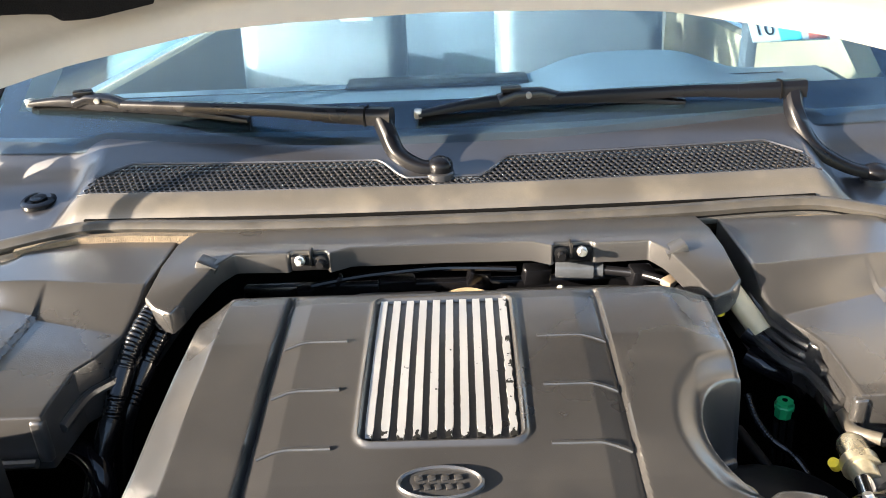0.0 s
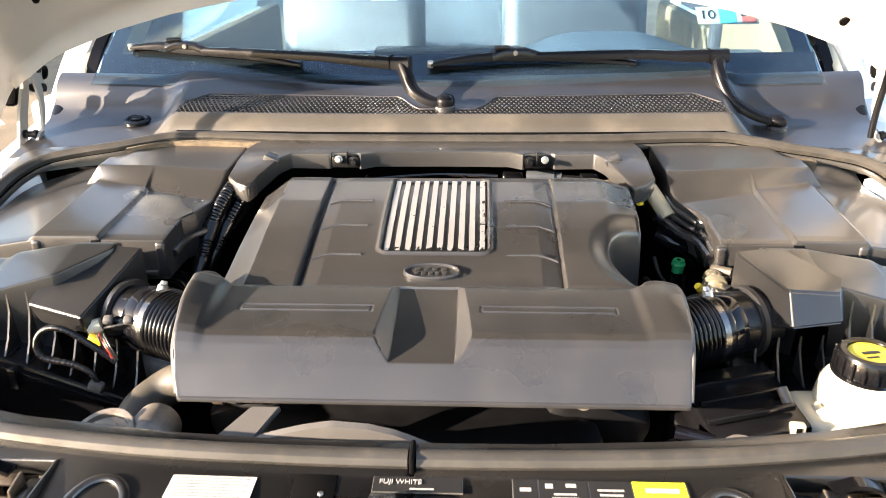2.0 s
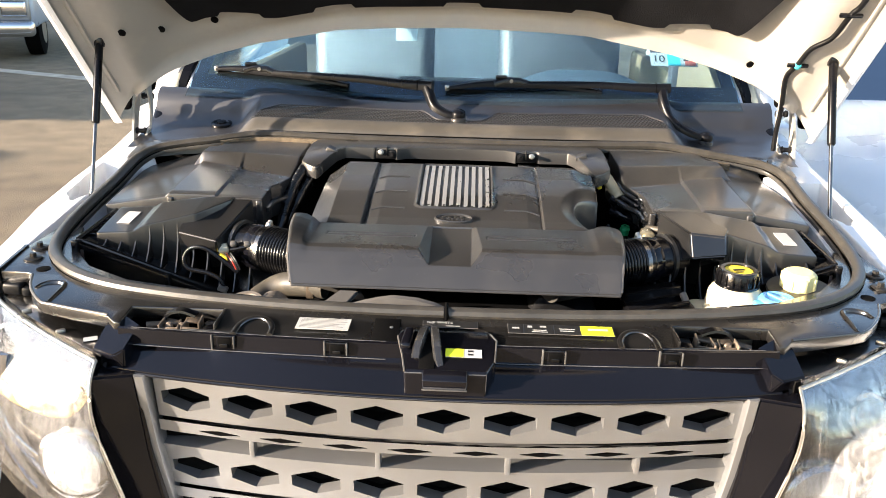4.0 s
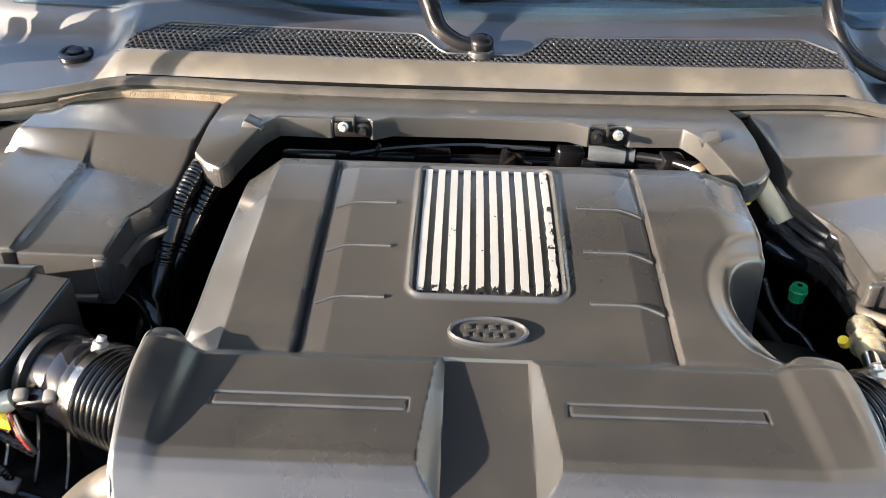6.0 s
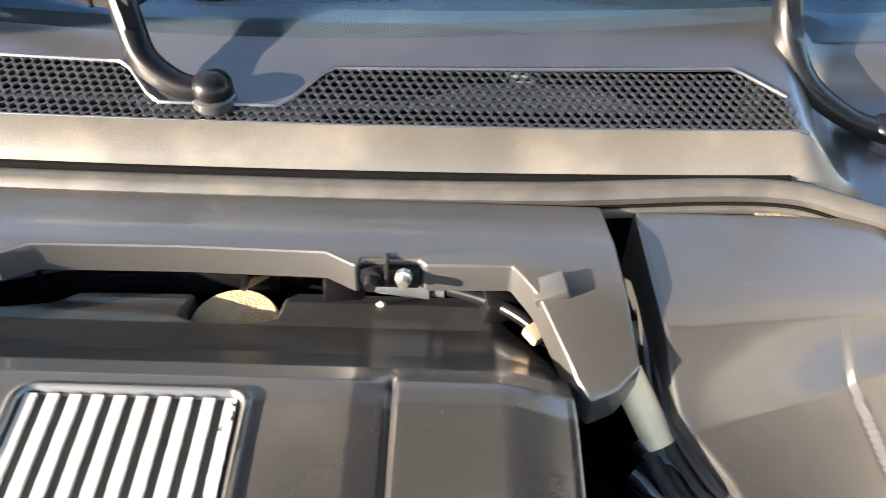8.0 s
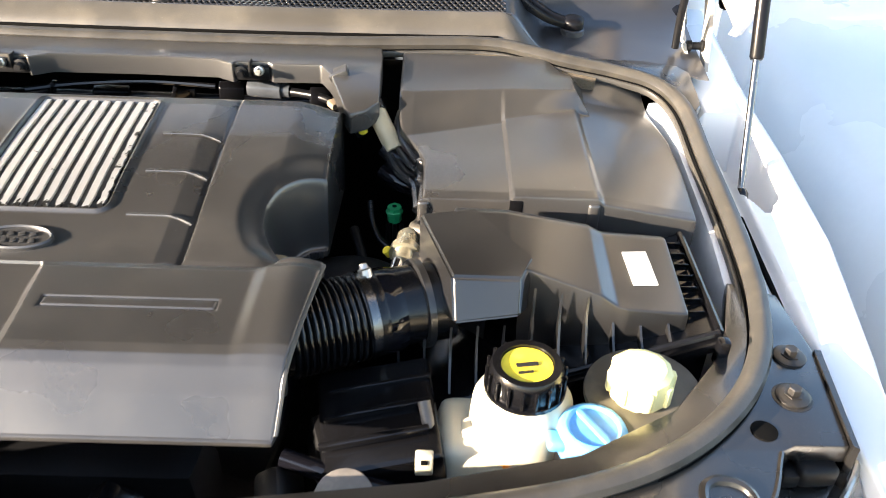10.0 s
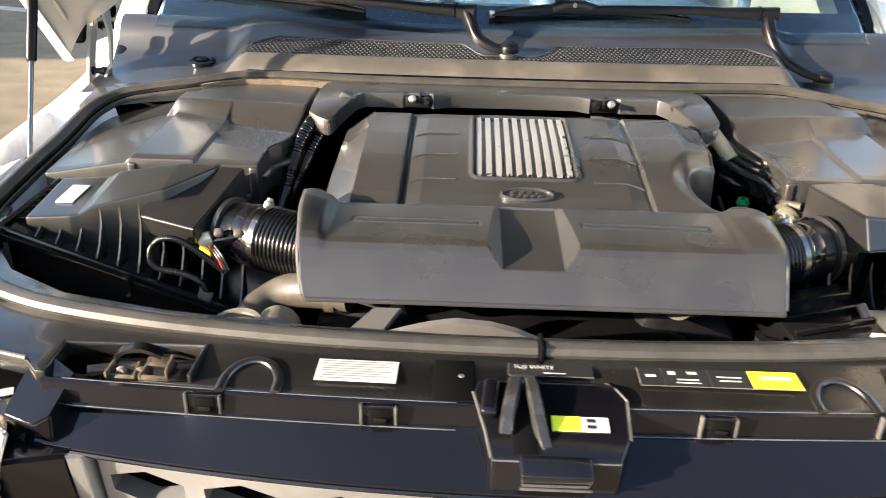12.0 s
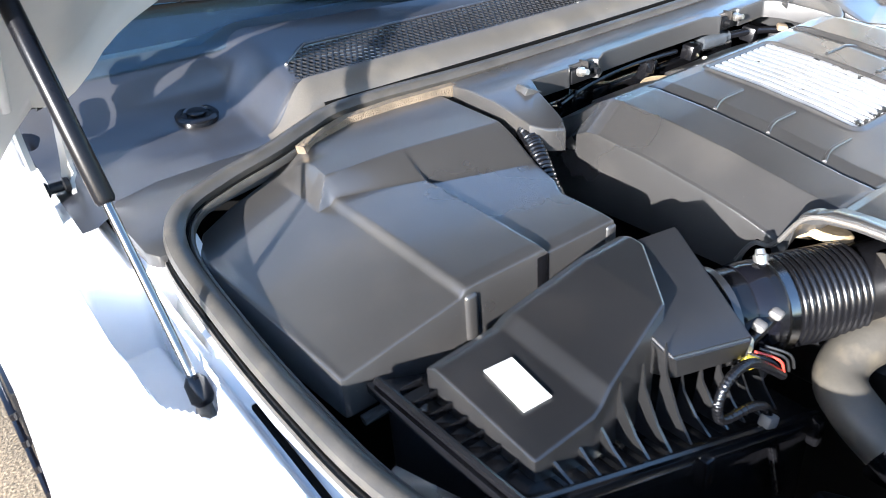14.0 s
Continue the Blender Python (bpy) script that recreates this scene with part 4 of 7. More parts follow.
# ---- under-bonnet covers ----
def build_engine_cover():
    e = thing("engine_cover", (CX, 0.55, 1.05), "large dusty black plastic engine cover with silver-striped centre panel", "engine cover")
    ky = np.array([0.285, 0.293, 0.318, 0.334, 0.342, 0.352, 0.40, 0.456, 0.468, 0.50, 0.54, 0.60, 0.675, 0.745, 0.764, 0.782, 0.81, 0.86, 0.90, 0.92])
    kz = np.array([1.090, 1.098, 1.128, 1.145, 1.1505, 1.153, 1.154, 1.1545, 1.150, 1.1545, 1.1625, 1.1745, 1.186, 1.193, 1.192, 1.184, 1.164, 1.138, 1.124, 1.114])

    def zf(X, Y):
        u, a = X - CX, abs(X - CX)
        z = np.interp(Y, ky, kz)
        deck = sstep(0.466, 0.474, Y) * sstep(0.775, 0.758, Y)
        z = z + (0.0045 * sstep(0.1680, 0.1715, a) - 0.0035 * np.clip((a - 0.142) / 0.020, 0, 1) - np.where(u < 0, 0.0065, 0.0025) * np.exp(-((a - 0.1672) / 0.0028) ** 2)) * deck
        back = 0.467 + 0.019 * sstep(0.250, 0.276, a)
        body = sstep(back + 0.005, back - 0.005, Y)
        z = z - np.where(u < 0, 0.038 * np.clip((a - 0.234) / 0.052, 0, 1), 0.013 * np.clip((a - 0.240) / 0.045, 0, 1) ** 1.4) * (1 - body) - 0.010 * np.clip((a - 0.274) / 0.042, 0, 1.2) ** 2 * body
        # raised shoulders over the intake hoses
        rise = np.interp(Y, [0.325, 0.336, 0.366, 0.385, 0.405, 0.432, 0.470, 0.484, 0.495], [0.0, 0.004, 0.016, 0.021, 0.024, 0.026, 0.022, 0.012, 0.0])
        z = z + rise * np.where(u < 0, 0.78, 0.36) * (0.45 * sstep(0.242, 0.257, a) + 0.55 * sstep(0.240, 0.288, a)) * sstep(back + 0.008, back - 0.010, Y)
        floor = np.interp(Y, [0.28, 0.466], [1.1265, 1.1475]) + 1.0 * np.clip(a - 0.036, 0, 1)
        z = np.where(Y < 0.4665, np.minimum(z, floor), z)
        # rounded rim and sunken bed of the striped panel
        px, py = abs(X + 0.0115) - 0.0735, abs(Y - 0.646) - 0.1045
        qx, qy = px + 0.012, py + 0.012
        dist = np.hypot(np.maximum(qx, 0), np.maximum(qy, 0)) + np.minimum(np.maximum(qx, qy), 0) - 0.012
        z = z + 0.0035 * np.exp(-((dist - 0.001) / 0.0028) ** 2) - 0.0035 * sstep(-0.001, -0.0045, dist)
        # long flat emboss on each front panel
        for s in (-1, 1):
            ex, ey = abs(s * u - 0.142) - 0.078, abs(Y - 0.404) - 0.0065
            dd = np.maximum(ex, ey)
            z = z - 0.0018 * np.exp(-((dd) / 0.0014) ** 2)
        # scalloped bay beside the filler
        r = np.hypot(X - 0.304, Y - 0.555)
        z = z - (0.010 * sstep(0.112, 0.084, r) + 0.08 * sstep(0.084, 0.067, r)) * sstep(0.474, 0.494, Y)
        return z

    def xl(y):
        return lerp(y, [0.285, 0.312, 0.336, 0.366, 0.405, 0.432, 0.47, 0.49, 0.51, 0.55, 0.78, 0.81, 0.85, 0.90, 0.92], [-0.270, -0.281, -0.286, -0.289, -0.295, -0.297, -0.300, -0.300, -0.292, -0.289, -0.286, -0.284, -0.274, -0.215, -0.19])

    def xr(y):
        return lerp(y, [0.285, 0.36, 0.42, 0.468, 0.49, 0.52, 0.55, 0.78, 0.81, 0.85, 0.87, 0.90, 0.92], [0.268, 0.280, 0.286, 0.291, 0.287, 0.277, 0.273, 0.275, 0.271, 0.250, 0.238, 0.222, 0.212])

    def bottom(x, y):
        a = abs(x - CX)
        if y < 0.30:
            return 1.098
        if a > 0.235 and y < 0.548:
            top = float(zf(np.array(x), np.array(y))) - 0.010
            return 1.066 + (top - 1.066) * float(sstep(0.548, 0.522, y))
        return 1.066

    def keep(x, y):
        if math.hypot(x - 0.304, y - 0.555) < 0.066 and y > 0.486:
            return False
        if -0.029 < x < 0.056:
            return y < 0.874 - 0.017 * math.sqrt(max(0.0, 1 - ((x - 0.0135) / 0.0425) ** 2))
        return y < lerp(x, [-0.29, -0.133, -0.121, -0.029, 0.056, 0.064, 0.213, 0.24], [0.845, 0.885, 0.904, 0.908, 0.905, 0.917, 0.917, 0.865])

    part("shell", field(xl, xr, 0.2955, 0.918, 380, 480, zf, bottom, keep), COVER, e, angle=30)
    # rolled lips of the side openings and the pale discs seen inside
    for sx in (-1, 1):
        edge = xl if sx < 0 else xr
        stop = 10 if sx < 0 else 7
        rim = [(y, float(zf(np.array(edge(y)), np.array(y))) - 0.005) for y in (0.300, 0.318, 0.336, 0.366, 0.40, 0.44, 0.475, 0.505)] + [(0.528, 1.108), (0.545, 1.08)]
        lip = [Vector((edge(y) + sx * 0.0034, y, z)) for y, z in rim]
        part("arch_lip", sweep(catmull(lip[:stop], 6), ring_section(0.0026, 8)), SHEET, e, "dusty rolled lip of the side opening")
        part("inner_duct", lathe((CX + sx * 0.268, 0.40, 1.10), (CX + sx * 0.17, 0.35, 1.10), ((0, 0.040), (1, 0.040)), 28), RUBBER, e)
        for y, z in ((0.506, 1.125), (0.470, 1.133)):
            part("inner_disc", lathe((CX + sx * 0.247, y, z - 0.008), (CX + sx * 0.245, y, z), ((0, 0.022), (0.7, 0.022), (1, 0.019)), 24), TANFOAM, e, "tan foam mount under the cover")
    # short moulded ribs
    for y0 in (0.674, 0.604, 0.535):
        for x0, x1, kink in ((-0.108, -0.172, -0.146), (0.084, 0.152, 0.126)):
            run = [(x0, y0 + 0.002), (kink, y0 + 0.002), (kink + 0.5 * (x1 - kink), y0 - 0.0005), (x1, y0 - 0.005)]
            run = [Vector(p).lerp(Vector(q), t) for p, q in zip(run, run[1:]) for t in (0, 0.2, 0.4, 0.6, 0.8)] + [Vector(run[-1])]
            run = [Vector((p.x, p.y, float(zf(np.array(p.x), np.array(p.y))) + 0.0008)) for p in run]
            part("rib", sweep(run, ring_section(0.0023, 8, 0.8)), COVER, e)
    # silver stripes
    for k in range(10):
        x = -0.0115 + (k - 4.5) * 0.01425
        y0, y1 = 0.5468, 0.7455
        bm = bmesh.new()
        rng = random.Random(k)
        xs, n = (-0.0040, 0.0040), 44
        rows = []
        for j in range(n + 1):
            y = y0 + (y1 - y0) * j / n
            z = float(np.interp(y, ky, kz)) + 0.0005
            worn = 0.0016 if (j < 3) else 0.0003
            if k == 9 and j < 30:
                worn = 0.0016
            w = [xs[0] + rng.uniform(0, worn), xs[1] - rng.uniform(0, worn)]
            rows.append([bm.verts.new((x + w[0], y, z - 0.003)), bm.verts.new((x + w[0], y, z)), bm.verts.new((x + w[1], y, z)), bm.verts.new((x + w[1], y, z - 0.003))])
        for p, q in zip(rows, rows[1:]):
            for i in range(3):
                bm.faces.new((p[i], p[i + 1], q[i + 1], q[i]))
        part("stripe", bm, STRIPE_WORN, e, "bright silver stripe, flaking at the front")
    # oval badge with plain raised marks
    rot = turn(9.5, 0, 0)
    c = Vector((-0.0115, 0.4965, 1.1568))
    bm = bmesh.new()
    rows = []
    for q in np.linspace(0, 2 * math.pi, 48, endpoint=False):
        ring = []
        for rx, ry, z in ((0.0365, 0.0175, -0.003), (0.0365, 0.0175, 0.0015), (0.0345, 0.0158, 0.003), (0.0325, 0.014, 0.0015), (0.0325, 0.014, 0.0)):
            ring.append(bm.verts.new(c + rot @ Vector((rx * math.cos(q), ry * math.sin(q), z))))
        rows.append(ring)
    for i in range(48):
        p, q = rows[i], rows[(i + 1) % 48]
        for k in range(4):
            bm.faces.new((p[k], p[k + 1], q[k + 1], q[k]))
    bm.faces.new([r[-1] for r in rows])
    badge = part("badge", bm, COVER, e, "oval moulded badge")
    for row, (y, n, w) in enumerate(((0.0045, 4, 0.011), (-0.0048, 5, 0.009))):
        for k in range(n):
            x = (k - (n - 1) / 2) * w
            part("mark", box(c + rot @ Vector((x - 0.0015, y, 0.001)), (w * 0.62, 0.0055, 0.002), 0.0005, rot @ turn(0, 0, 14)), COVER, badge)
    part("filler_well", lathe((0.304, 0.56, 1.03), (0.304, 0.56, 1.06), ((0, 0.075), (0.7, 0.075), (1, 0.06)), 32), DARK, e)
    part("yellow_tag", box((0.262, 0.472, 1.078), (0.03, 0.012, 0.002), 0.0005), YELLOW, e)
    # tan mount seen in the rear notch
    part("rear_mount", lathe((0.0135, 0.884, 1.080), (0.0135, 0.882, 1.1165), ((0, 0.038), (0.9, 0.038), (1, 0.036)), 32), TANFOAM, e, "tan foam mount below the rear notch")
    part("pale_fleck", lathe((0.136, 0.899, 1.122), (0.136, 0.897, 1.1262), ((0, 0.0055), (0.6, 0.0045), (1, 0.002)), 7), CREAM, e, "small pale fleck on the rear slope")
    return e


def stripe_material():
    """Silver paint flaking to black along the edges."""
    m = surf("flaking_silver_paint", (0.50, 0.50, 0.49), 0.42, metal=0.65, spec=0.3, var=0.05, big=10, fine=500, bump=0.05)
    t = m.node_tree
    n, ln = t.nodes, t.links
    b = n["Principled BSDF"]
    old = b.inputs["Base Color"].links[0].from_socket
    co = n.new("ShaderNodeTexCoord")
    k = n.new("ShaderNodeTexNoise")
    k.inputs["Scale"].default_value, k.inputs["Detail"].default_value = 130, 6
    ln.new(co.outputs["Object"], k.inputs["Vector"])
    sep = n.new("ShaderNodeSeparateXYZ")
    ln.new(co.outputs["Object"], sep.inputs[0])
    edge = n.new("ShaderNodeMapRange")
    edge.inputs[1].default_value, edge.inputs[2].default_value = 0.5605, 0.547
    edge.inputs[3].default_value, edge.inputs[4].default_value = 0.0, 0.24
    ln.new(sep.outputs[1], edge.inputs[0])
    right = n.new("ShaderNodeMapRange")
    right.inputs[1].default_value, right.inputs[2].default_value = 0.0475, 0.0535
    right.inputs[3].default_value, right.inputs[4].default_value = 0.0, 0.14
    ln.new(sep.outputs[0], right.inputs[0])
    add = n.new("ShaderNodeMath")
    ln.new(edge.outputs[0], add.inputs[0])
    ln.new(right.outputs[0], add.inputs[1])
    add2 = n.new("ShaderNodeMath")
    ln.new(add.outputs[0], add2.inputs[0])
    ln.new(k.outputs["Fac"], add2.inputs[1])
    cut = n.new("ShaderNodeMapRange")
    cut.inputs[1].default_value, cut.inputs[2].default_value = 0.700, 0.715
    ln.new(add2.outputs[0], cut.inputs[0])
    x = n.new("ShaderNodeMix")
    x.data_type = "RGBA"
    x.inputs[7].default_value = (0.03, 0.03, 0.028, 1)
    ln.new(cut.outputs[0], x.inputs[0])
    ln.new(old, x.inputs[6])
    ln.new(x.outputs[2], b.inputs["Base Color"])
    return m


STRIPE_WORN = stripe_material()


def build_side_cover(sx):
    """The moulded lid over the battery bay; the two are handed."""
    c = thing("battery_bay_cover", (CX + sx * 0.55, 0.78, 1.05), "black moulded plastic lid with a raised rear step", "bay cover", "battery bay covers")

    def zf(X, Y):
        a = sx * (X - CX) - (0.011 if sx > 0 else 0.0)
        z = np.interp(Y, [0.615, 0.63, 0.825, 0.98], [1.1465, 1.1485, 1.158, 1.164])
        z = z - 0.022 * np.clip((a - 0.584) / 0.13, 0, 1)
        yb = np.interp(a, [0.37, 0.50, 0.586], [0.757, 0.802, 0.832])
        ramp = np.clip((Y - yb) / np.interp(a, [0.37, 0.50, 0.585], [0.070, 0.042, 0.014]), 0, 1)
        ramp = 0.8 * ramp + 0.2 * ramp * ramp * (3 - 2 * ramp)
        hip = np.clip((0.606 + 0.10 * np.clip(0.86 - Y, 0, 1) - a) / 0.020, 0, 1) * (1 - 0.75 * sstep(0.55, 0.60, a) * sstep(0.88, 0.93, Y))
        z = z + 0.027 * np.minimum(ramp, hip) + 0.0055 * sstep(0.486, 0.4915, a) * sstep(0.595, 0.586, a) * (1 - ramp)
        if sx > 0:
            z = z + 0.020 * sstep(0.87, 0.93, Y) * sstep(0.56, 0.66, a)
        return z

    inner = ([0.615, 0.69, 0.715, 0.76, 0.80, 0.98], [0.397, 0.397, 0.382, 0.368, 0.362, 0.360]) if sx < 0 else ([0.615, 0.70, 0.725, 0.77, 0.80, 0.98], [0.402, 0.402, 0.394, 0.370, 0.366, 0.364])
    outer = ([0.615, 0.84, 0.88, 0.905, 0.925, 0.942, 0.953], [0.717, 0.729, 0.724, 0.708, 0.665, 0.60, 0.52])
    if sx > 0:
        outer = ([0.615, 0.72, 0.80, 0.864, 0.915, 0.932, 0.946, 0.953], [0.711, 0.719, 0.719, 0.708, 0.700, 0.665, 0.62, 0.55])
    if sx < 0:
        xl, xr = (lambda y: CX - lerp(y, *outer)), (lambda y: CX - lerp(y, *inner))
    else:
        xl, xr = (lambda y: CX + lerp(y, *inner)), (lambda y: CX + lerp(y, *outer))
    part("lid", field(xl, xr, 0.618, 0.953, 170, 190, zf, lambda x, y: 1.085 - 0.02 * (y - 0.6)), PLASTIC, c, angle=28)
    # small corner pillars and the lower bead along the front
    for a, y, z in ((0.583 if sx < 0 else 0.594, 0.617, 1.1465), (0.40, 0.6175, 1.144)):
        part("corner_pillar", box((CX + sx * a, y, z - 0.026), (0.014, 0.012, 0.05), 0.004, seg=3), PLASTIC, c)
    part("slot", box((CX + sx * (0.494 if sx < 0 else 0.505), 0.6165, 1.130), (0.016, 0.006, 0.034), 0.002), BOX, c)
    bead = catmull([(CX + sx * 0.405, 0.606, 1.098), (CX + sx * 0.50, 0.604, 1.096), (CX + sx * 0.62, 0.603, 1.088), (CX + sx * 0.71, 0.606, 1.082)], 8)
    part("lower_bead", sweep(bead, ring_section(0.005, 8)), PLASTIC, c)
    if sx > 0:
        run = catmull([(0.357, 0.88, 1.150), (0.351, 0.80, 1.147), (0.354, 0.77, 1.143), (0.371, 0.728, 1.139), (0.388, 0.703, 1.136), (0.389, 0.64, 1.133)], 8)
        for k in range(3):
            part("side_bead", sweep([p + Vector((-0.005 * k, 0, -0.010 * k)) for p in run], ring_section(0.0042, 8)), PLASTIC, c)
        part("bead_clip", box((0.384, 0.712, 1.128), (0.016, 0.014, 0.036), 0.004, turn(0, 0, 40)), PLASTIC, c)
    pts = [(CX + sx * (0.40 - 0.008), 0.64, 1.115), (CX + sx * (0.395 - 0.008), 0.69, 1.118), (CX + sx * (0.375 - 0.008), 0.72, 1.12), (CX + sx * 0.35, 0.765, 1.125)]
    part("side_bead", sweep(catmull(pts, 6), ring_section(0.006, 8)), PLASTIC, c)
    if sx > 0:
        for k, z in enumerate((1.100, 1.128)):
            part("edge_clip", box((CX + 0.394, 0.66 + 0.03 * k, z), (0.008, 0.02, 0.012), 0.002), PLASTIC, c)
    foam = [seal_point(s, sx) + Vector((-sx * 0.006, -0.024, -0.002 if sx < 0 else -0.011)) for s in np.linspace(2.3 if sx < 0 else 3.6, 5.6 if sx < 0 else 6.6, 40)]
    part("foam_strip", sweep(foam, lambda s: [(-0.008, -0.01), (0.008, -0.01), (0.007, 0.004), (-0.007, 0.005)]), FOAM, c, "dirty tan foam strip under the seal")
    return c


def build_air_box(sx):
    b = thing("air_filter_box", (CX + sx * 0.54, 0.5, 0.8), "satin black ribbed air filter box with a white label", "air box", "air filter boxes")

    def flz(a):
        return 1.112 + 0.33 * (a - 0.68)

    def P(a, y, z):
        return Vector((CX + sx * a, y, z))

    # lower box and flange, falling towards the engine
    outline = [(0.685, 0.432), (0.345, 0.405), (0.335, 0.56), (0.69, 0.60)]
    bm = plate([(CX + sx * a, y) for a, y in outline], lambda x, y: flz(sx * (x - CX)) - 0.012, 0.2, bevel=0.004, bottom=lambda x, y: 0.82)
    part("lower_box", bm, BOX, b)
    out2 = [(0.697, 0.422), (0.34, 0.395), (0.33, 0.575), (0.70, 0.612)]
    bm = plate([(CX + sx * a, y) for a, y in out2], lambda x, y: flz(sx * (x - CX)) - 0.004, 0.010, bevel=0.003)
    part("flange", bm, BOX, b)
    part("flange_rib", sweep([P(0.69, 0.431, flz(0.69)), P(0.345, 0.404, flz(0.345))], ring_section(0.004, 8)), BOX, b)
    part("flange_rib", sweep([P(0.69, 0.431, flz(0.69)), P(0.693, 0.604, flz(0.693))], ring_section(0.004, 8)), BOX, b)
    for a in (0.69, 0.52, 0.36):
        y = 0.418 - 0.0 + (0.69 - a) * -0.07
        part("latch_tab", box(P(a, y, flz(a) - 0.012), (0.012, 0.012, 0.03), 0.003), BOX, b)

    # lid
    def zf(X, Y):
        a = sx * (X - CX)
        z = np.interp(a, [0.39, 0.49, 0.578, 0.594, 0.66], [1.168, 1.166, 1.151, 1.1425, 1.138])
        z = z - (0.572 - Y) * 0.13
        z = z - 0.006 * np.clip((Y - 0.557) / 0.015, 0, 1) ** 2
        return z

    def front(a):
        return np.interp(a, [0.437, 0.487, 0.604, 0.66], [0.548, 0.484, 0.452, 0.452])

    # side lines swap x and y, so the lid is laid out along x
    nx, ny = 110, 46
    A = np.linspace(0.437, 0.661, nx)
    bm = bmesh.new()
    vs = []
    for a in A:
        y0 = float(front(a))
        y1 = 0.572
        ys = np.linspace(y0, y1, ny)
        vs.append([bm.verts.new((CX + sx * a, y, float(zf(np.array(CX + sx * a), np.array(y))))) for y in ys])
    for i in range(nx - 1):
        for j in range(ny - 1):
            bm.faces.new((vs[i][j], vs[i + 1][j], vs[i + 1][j + 1], vs[i][j + 1]))
    def lid_bottom(x, y):
        a = sx * (x - CX)
        return flz(a) - 0.004 if a > 0.50 or y > 0.5 else (1.095 if a > 0.43 else 1.06)

    skirt(bm, lid_bottom, 0.003)
    part("lid", bm, LID, b, angle=30)
    # outlet hood: a sloping roof over an upright front
    if sx < 0:
        roof = [(0.512, 0.451, 1.1285), (0.432, 0.429, 1.1205), (0.391, 0.545, 1.1675), (0.457, 0.566, 1.1610), (0.510, 0.497, 1.1450)]
        foot = [(0.500, 0.456, 1.098), (0.432, 0.434, 1.096), (0.391, 0.545, 1.06), (0.457, 0.566, 1.06), (0.510, 0.497, 1.09)]
    else:
        roof = [(0.500, 0.463, 1.1490), (0.431, 0.450, 1.1590), (0.397, 0.555, 1.1640), (0.457, 0.566, 1.1660), (0.514, 0.492, 1.1550)]
        foot = [(0.498, 0.440, 1.1210), (0.434, 0.429, 1.1180), (0.397, 0.555, 1.06), (0.457, 0.566, 1.06), (0.514, 0.492, 1.09)]
    bm = bmesh.new()
    up, dn = [bm.verts.new(P(*q)) for q in roof], [bm.verts.new(P(*q)) for q in foot]
    bm.faces.new((up[0], up[1], up[4]))
    bm.faces.new((up[1], up[2], up[3], up[4]))
    bm.faces.new(dn[::-1])
    for q in range(5):
        bm.faces.new((up[q], up[(q + 1) % 5], dn[(q + 1) % 5], dn[q]))
    bmesh.ops.recalc_face_normals(bm, faces=bm.faces)
    bmesh.ops.bevel(bm, geom=[e for e in bm.edges if e.calc_face_angle(0) > 0.5], offset=0.003, segments=3, affect="EDGES")
    part("outlet_hood", bm, LID, b, "sloping hood over the outlet", angle=30)
    lbl = plate([(CX + sx * a, y) for a, y in ((0.640, 0.486), (0.614, 0.483), (0.610, 0.531), (0.636, 0.535))], lambda x, y: float(zf(np.array(x), np.array(y))) + 0.0022, 0.0015)
    part("label", lbl, PAPER, b, "small white paper label")
    # stiffening fins between lid edge and flange
    for k in range(11):
        a = 0.645 - 0.0265 * k
        zt, zb = float(zf(np.array(CX + sx * a), np.array(0.462))), flz(a)
        if a < 0.5:
            zt = zt - 0.05 - (0.5 - a) * 0.1
        bm = bmesh.new()
        zt -= 0.004
        prof = [(0.458, zt - 0.002), (0.455, zt - 0.35 * (zt - zb)), (0.440, zb + 0.25 * (zt - zb)), (0.425, zb), (0.462, zb)]
        fa = [bm.verts.new(P(a - 0.0012, y, z)) for y, z in prof]
        fb = [bm.verts.new(P(a + 0.0012, y, z)) for y, z in prof]
        bm.faces.new(fa)
        bm.faces.new(fb[::-1])
        for i in range(5):
            bm.faces.new((fa[i], fb[i], fb[(i + 1) % 5], fa[(i + 1) % 5]))
        part("fin", bm, LID, b)
    for k in range(7):
        y = 0.465 + 0.019 * k
        part("fin", box(P(0.676, y, 1.110 + (y - 0.46) * 0.05), (0.022, 0.0014, 0.008), 0.0003), BOX, b)

    # outlet: neck, clamp and corrugated hose
    a0, a1, a2, a3 = P(0.43, 0.500, 1.093), P(0.347, 0.472, 1.092), P(0.270, 0.436, 1.093), P(0.225, 0.415, 1.094)
    neck = part("neck", tube([a0, P(0.385, 0.488, 1.093), a1], lambda s: 0.041 + 0.003 * (s > 0.8), 8, 28), BOX, b)
    d = (a2 - a1).normalized()
    part("clamp", lathe(a1 - d * 0.002, a1 + d * 0.009, ((0, 0.0440), (0.1, 0.0462), (0.9, 0.0462), (1, 0.0440)), 32), RODSTEEL, b, "steel hose clamp")
    part("duct_collar", lathe(a1 - d * 0.030, a1 - d * 0.006, ((0, 0.0432), (0.3, 0.0445), (0.7, 0.0445), (1, 0.0432)), 32), GLOSSY, b, "gloss black duct collar")
    part("clamp_screw", lathe(a1 + Vector((0, 0.008, 0.040)), a1 + Vector((sx * -0.004, 0.014, 0.053)), ((0, 0.007), (0.6, 0.007), (0.7, 0.005), (1, 0.004)), 10), STEEL, b)
    n = 12
    path = [a1.lerp(a2, s) for s in np.linspace(0.06, 1, 145)]
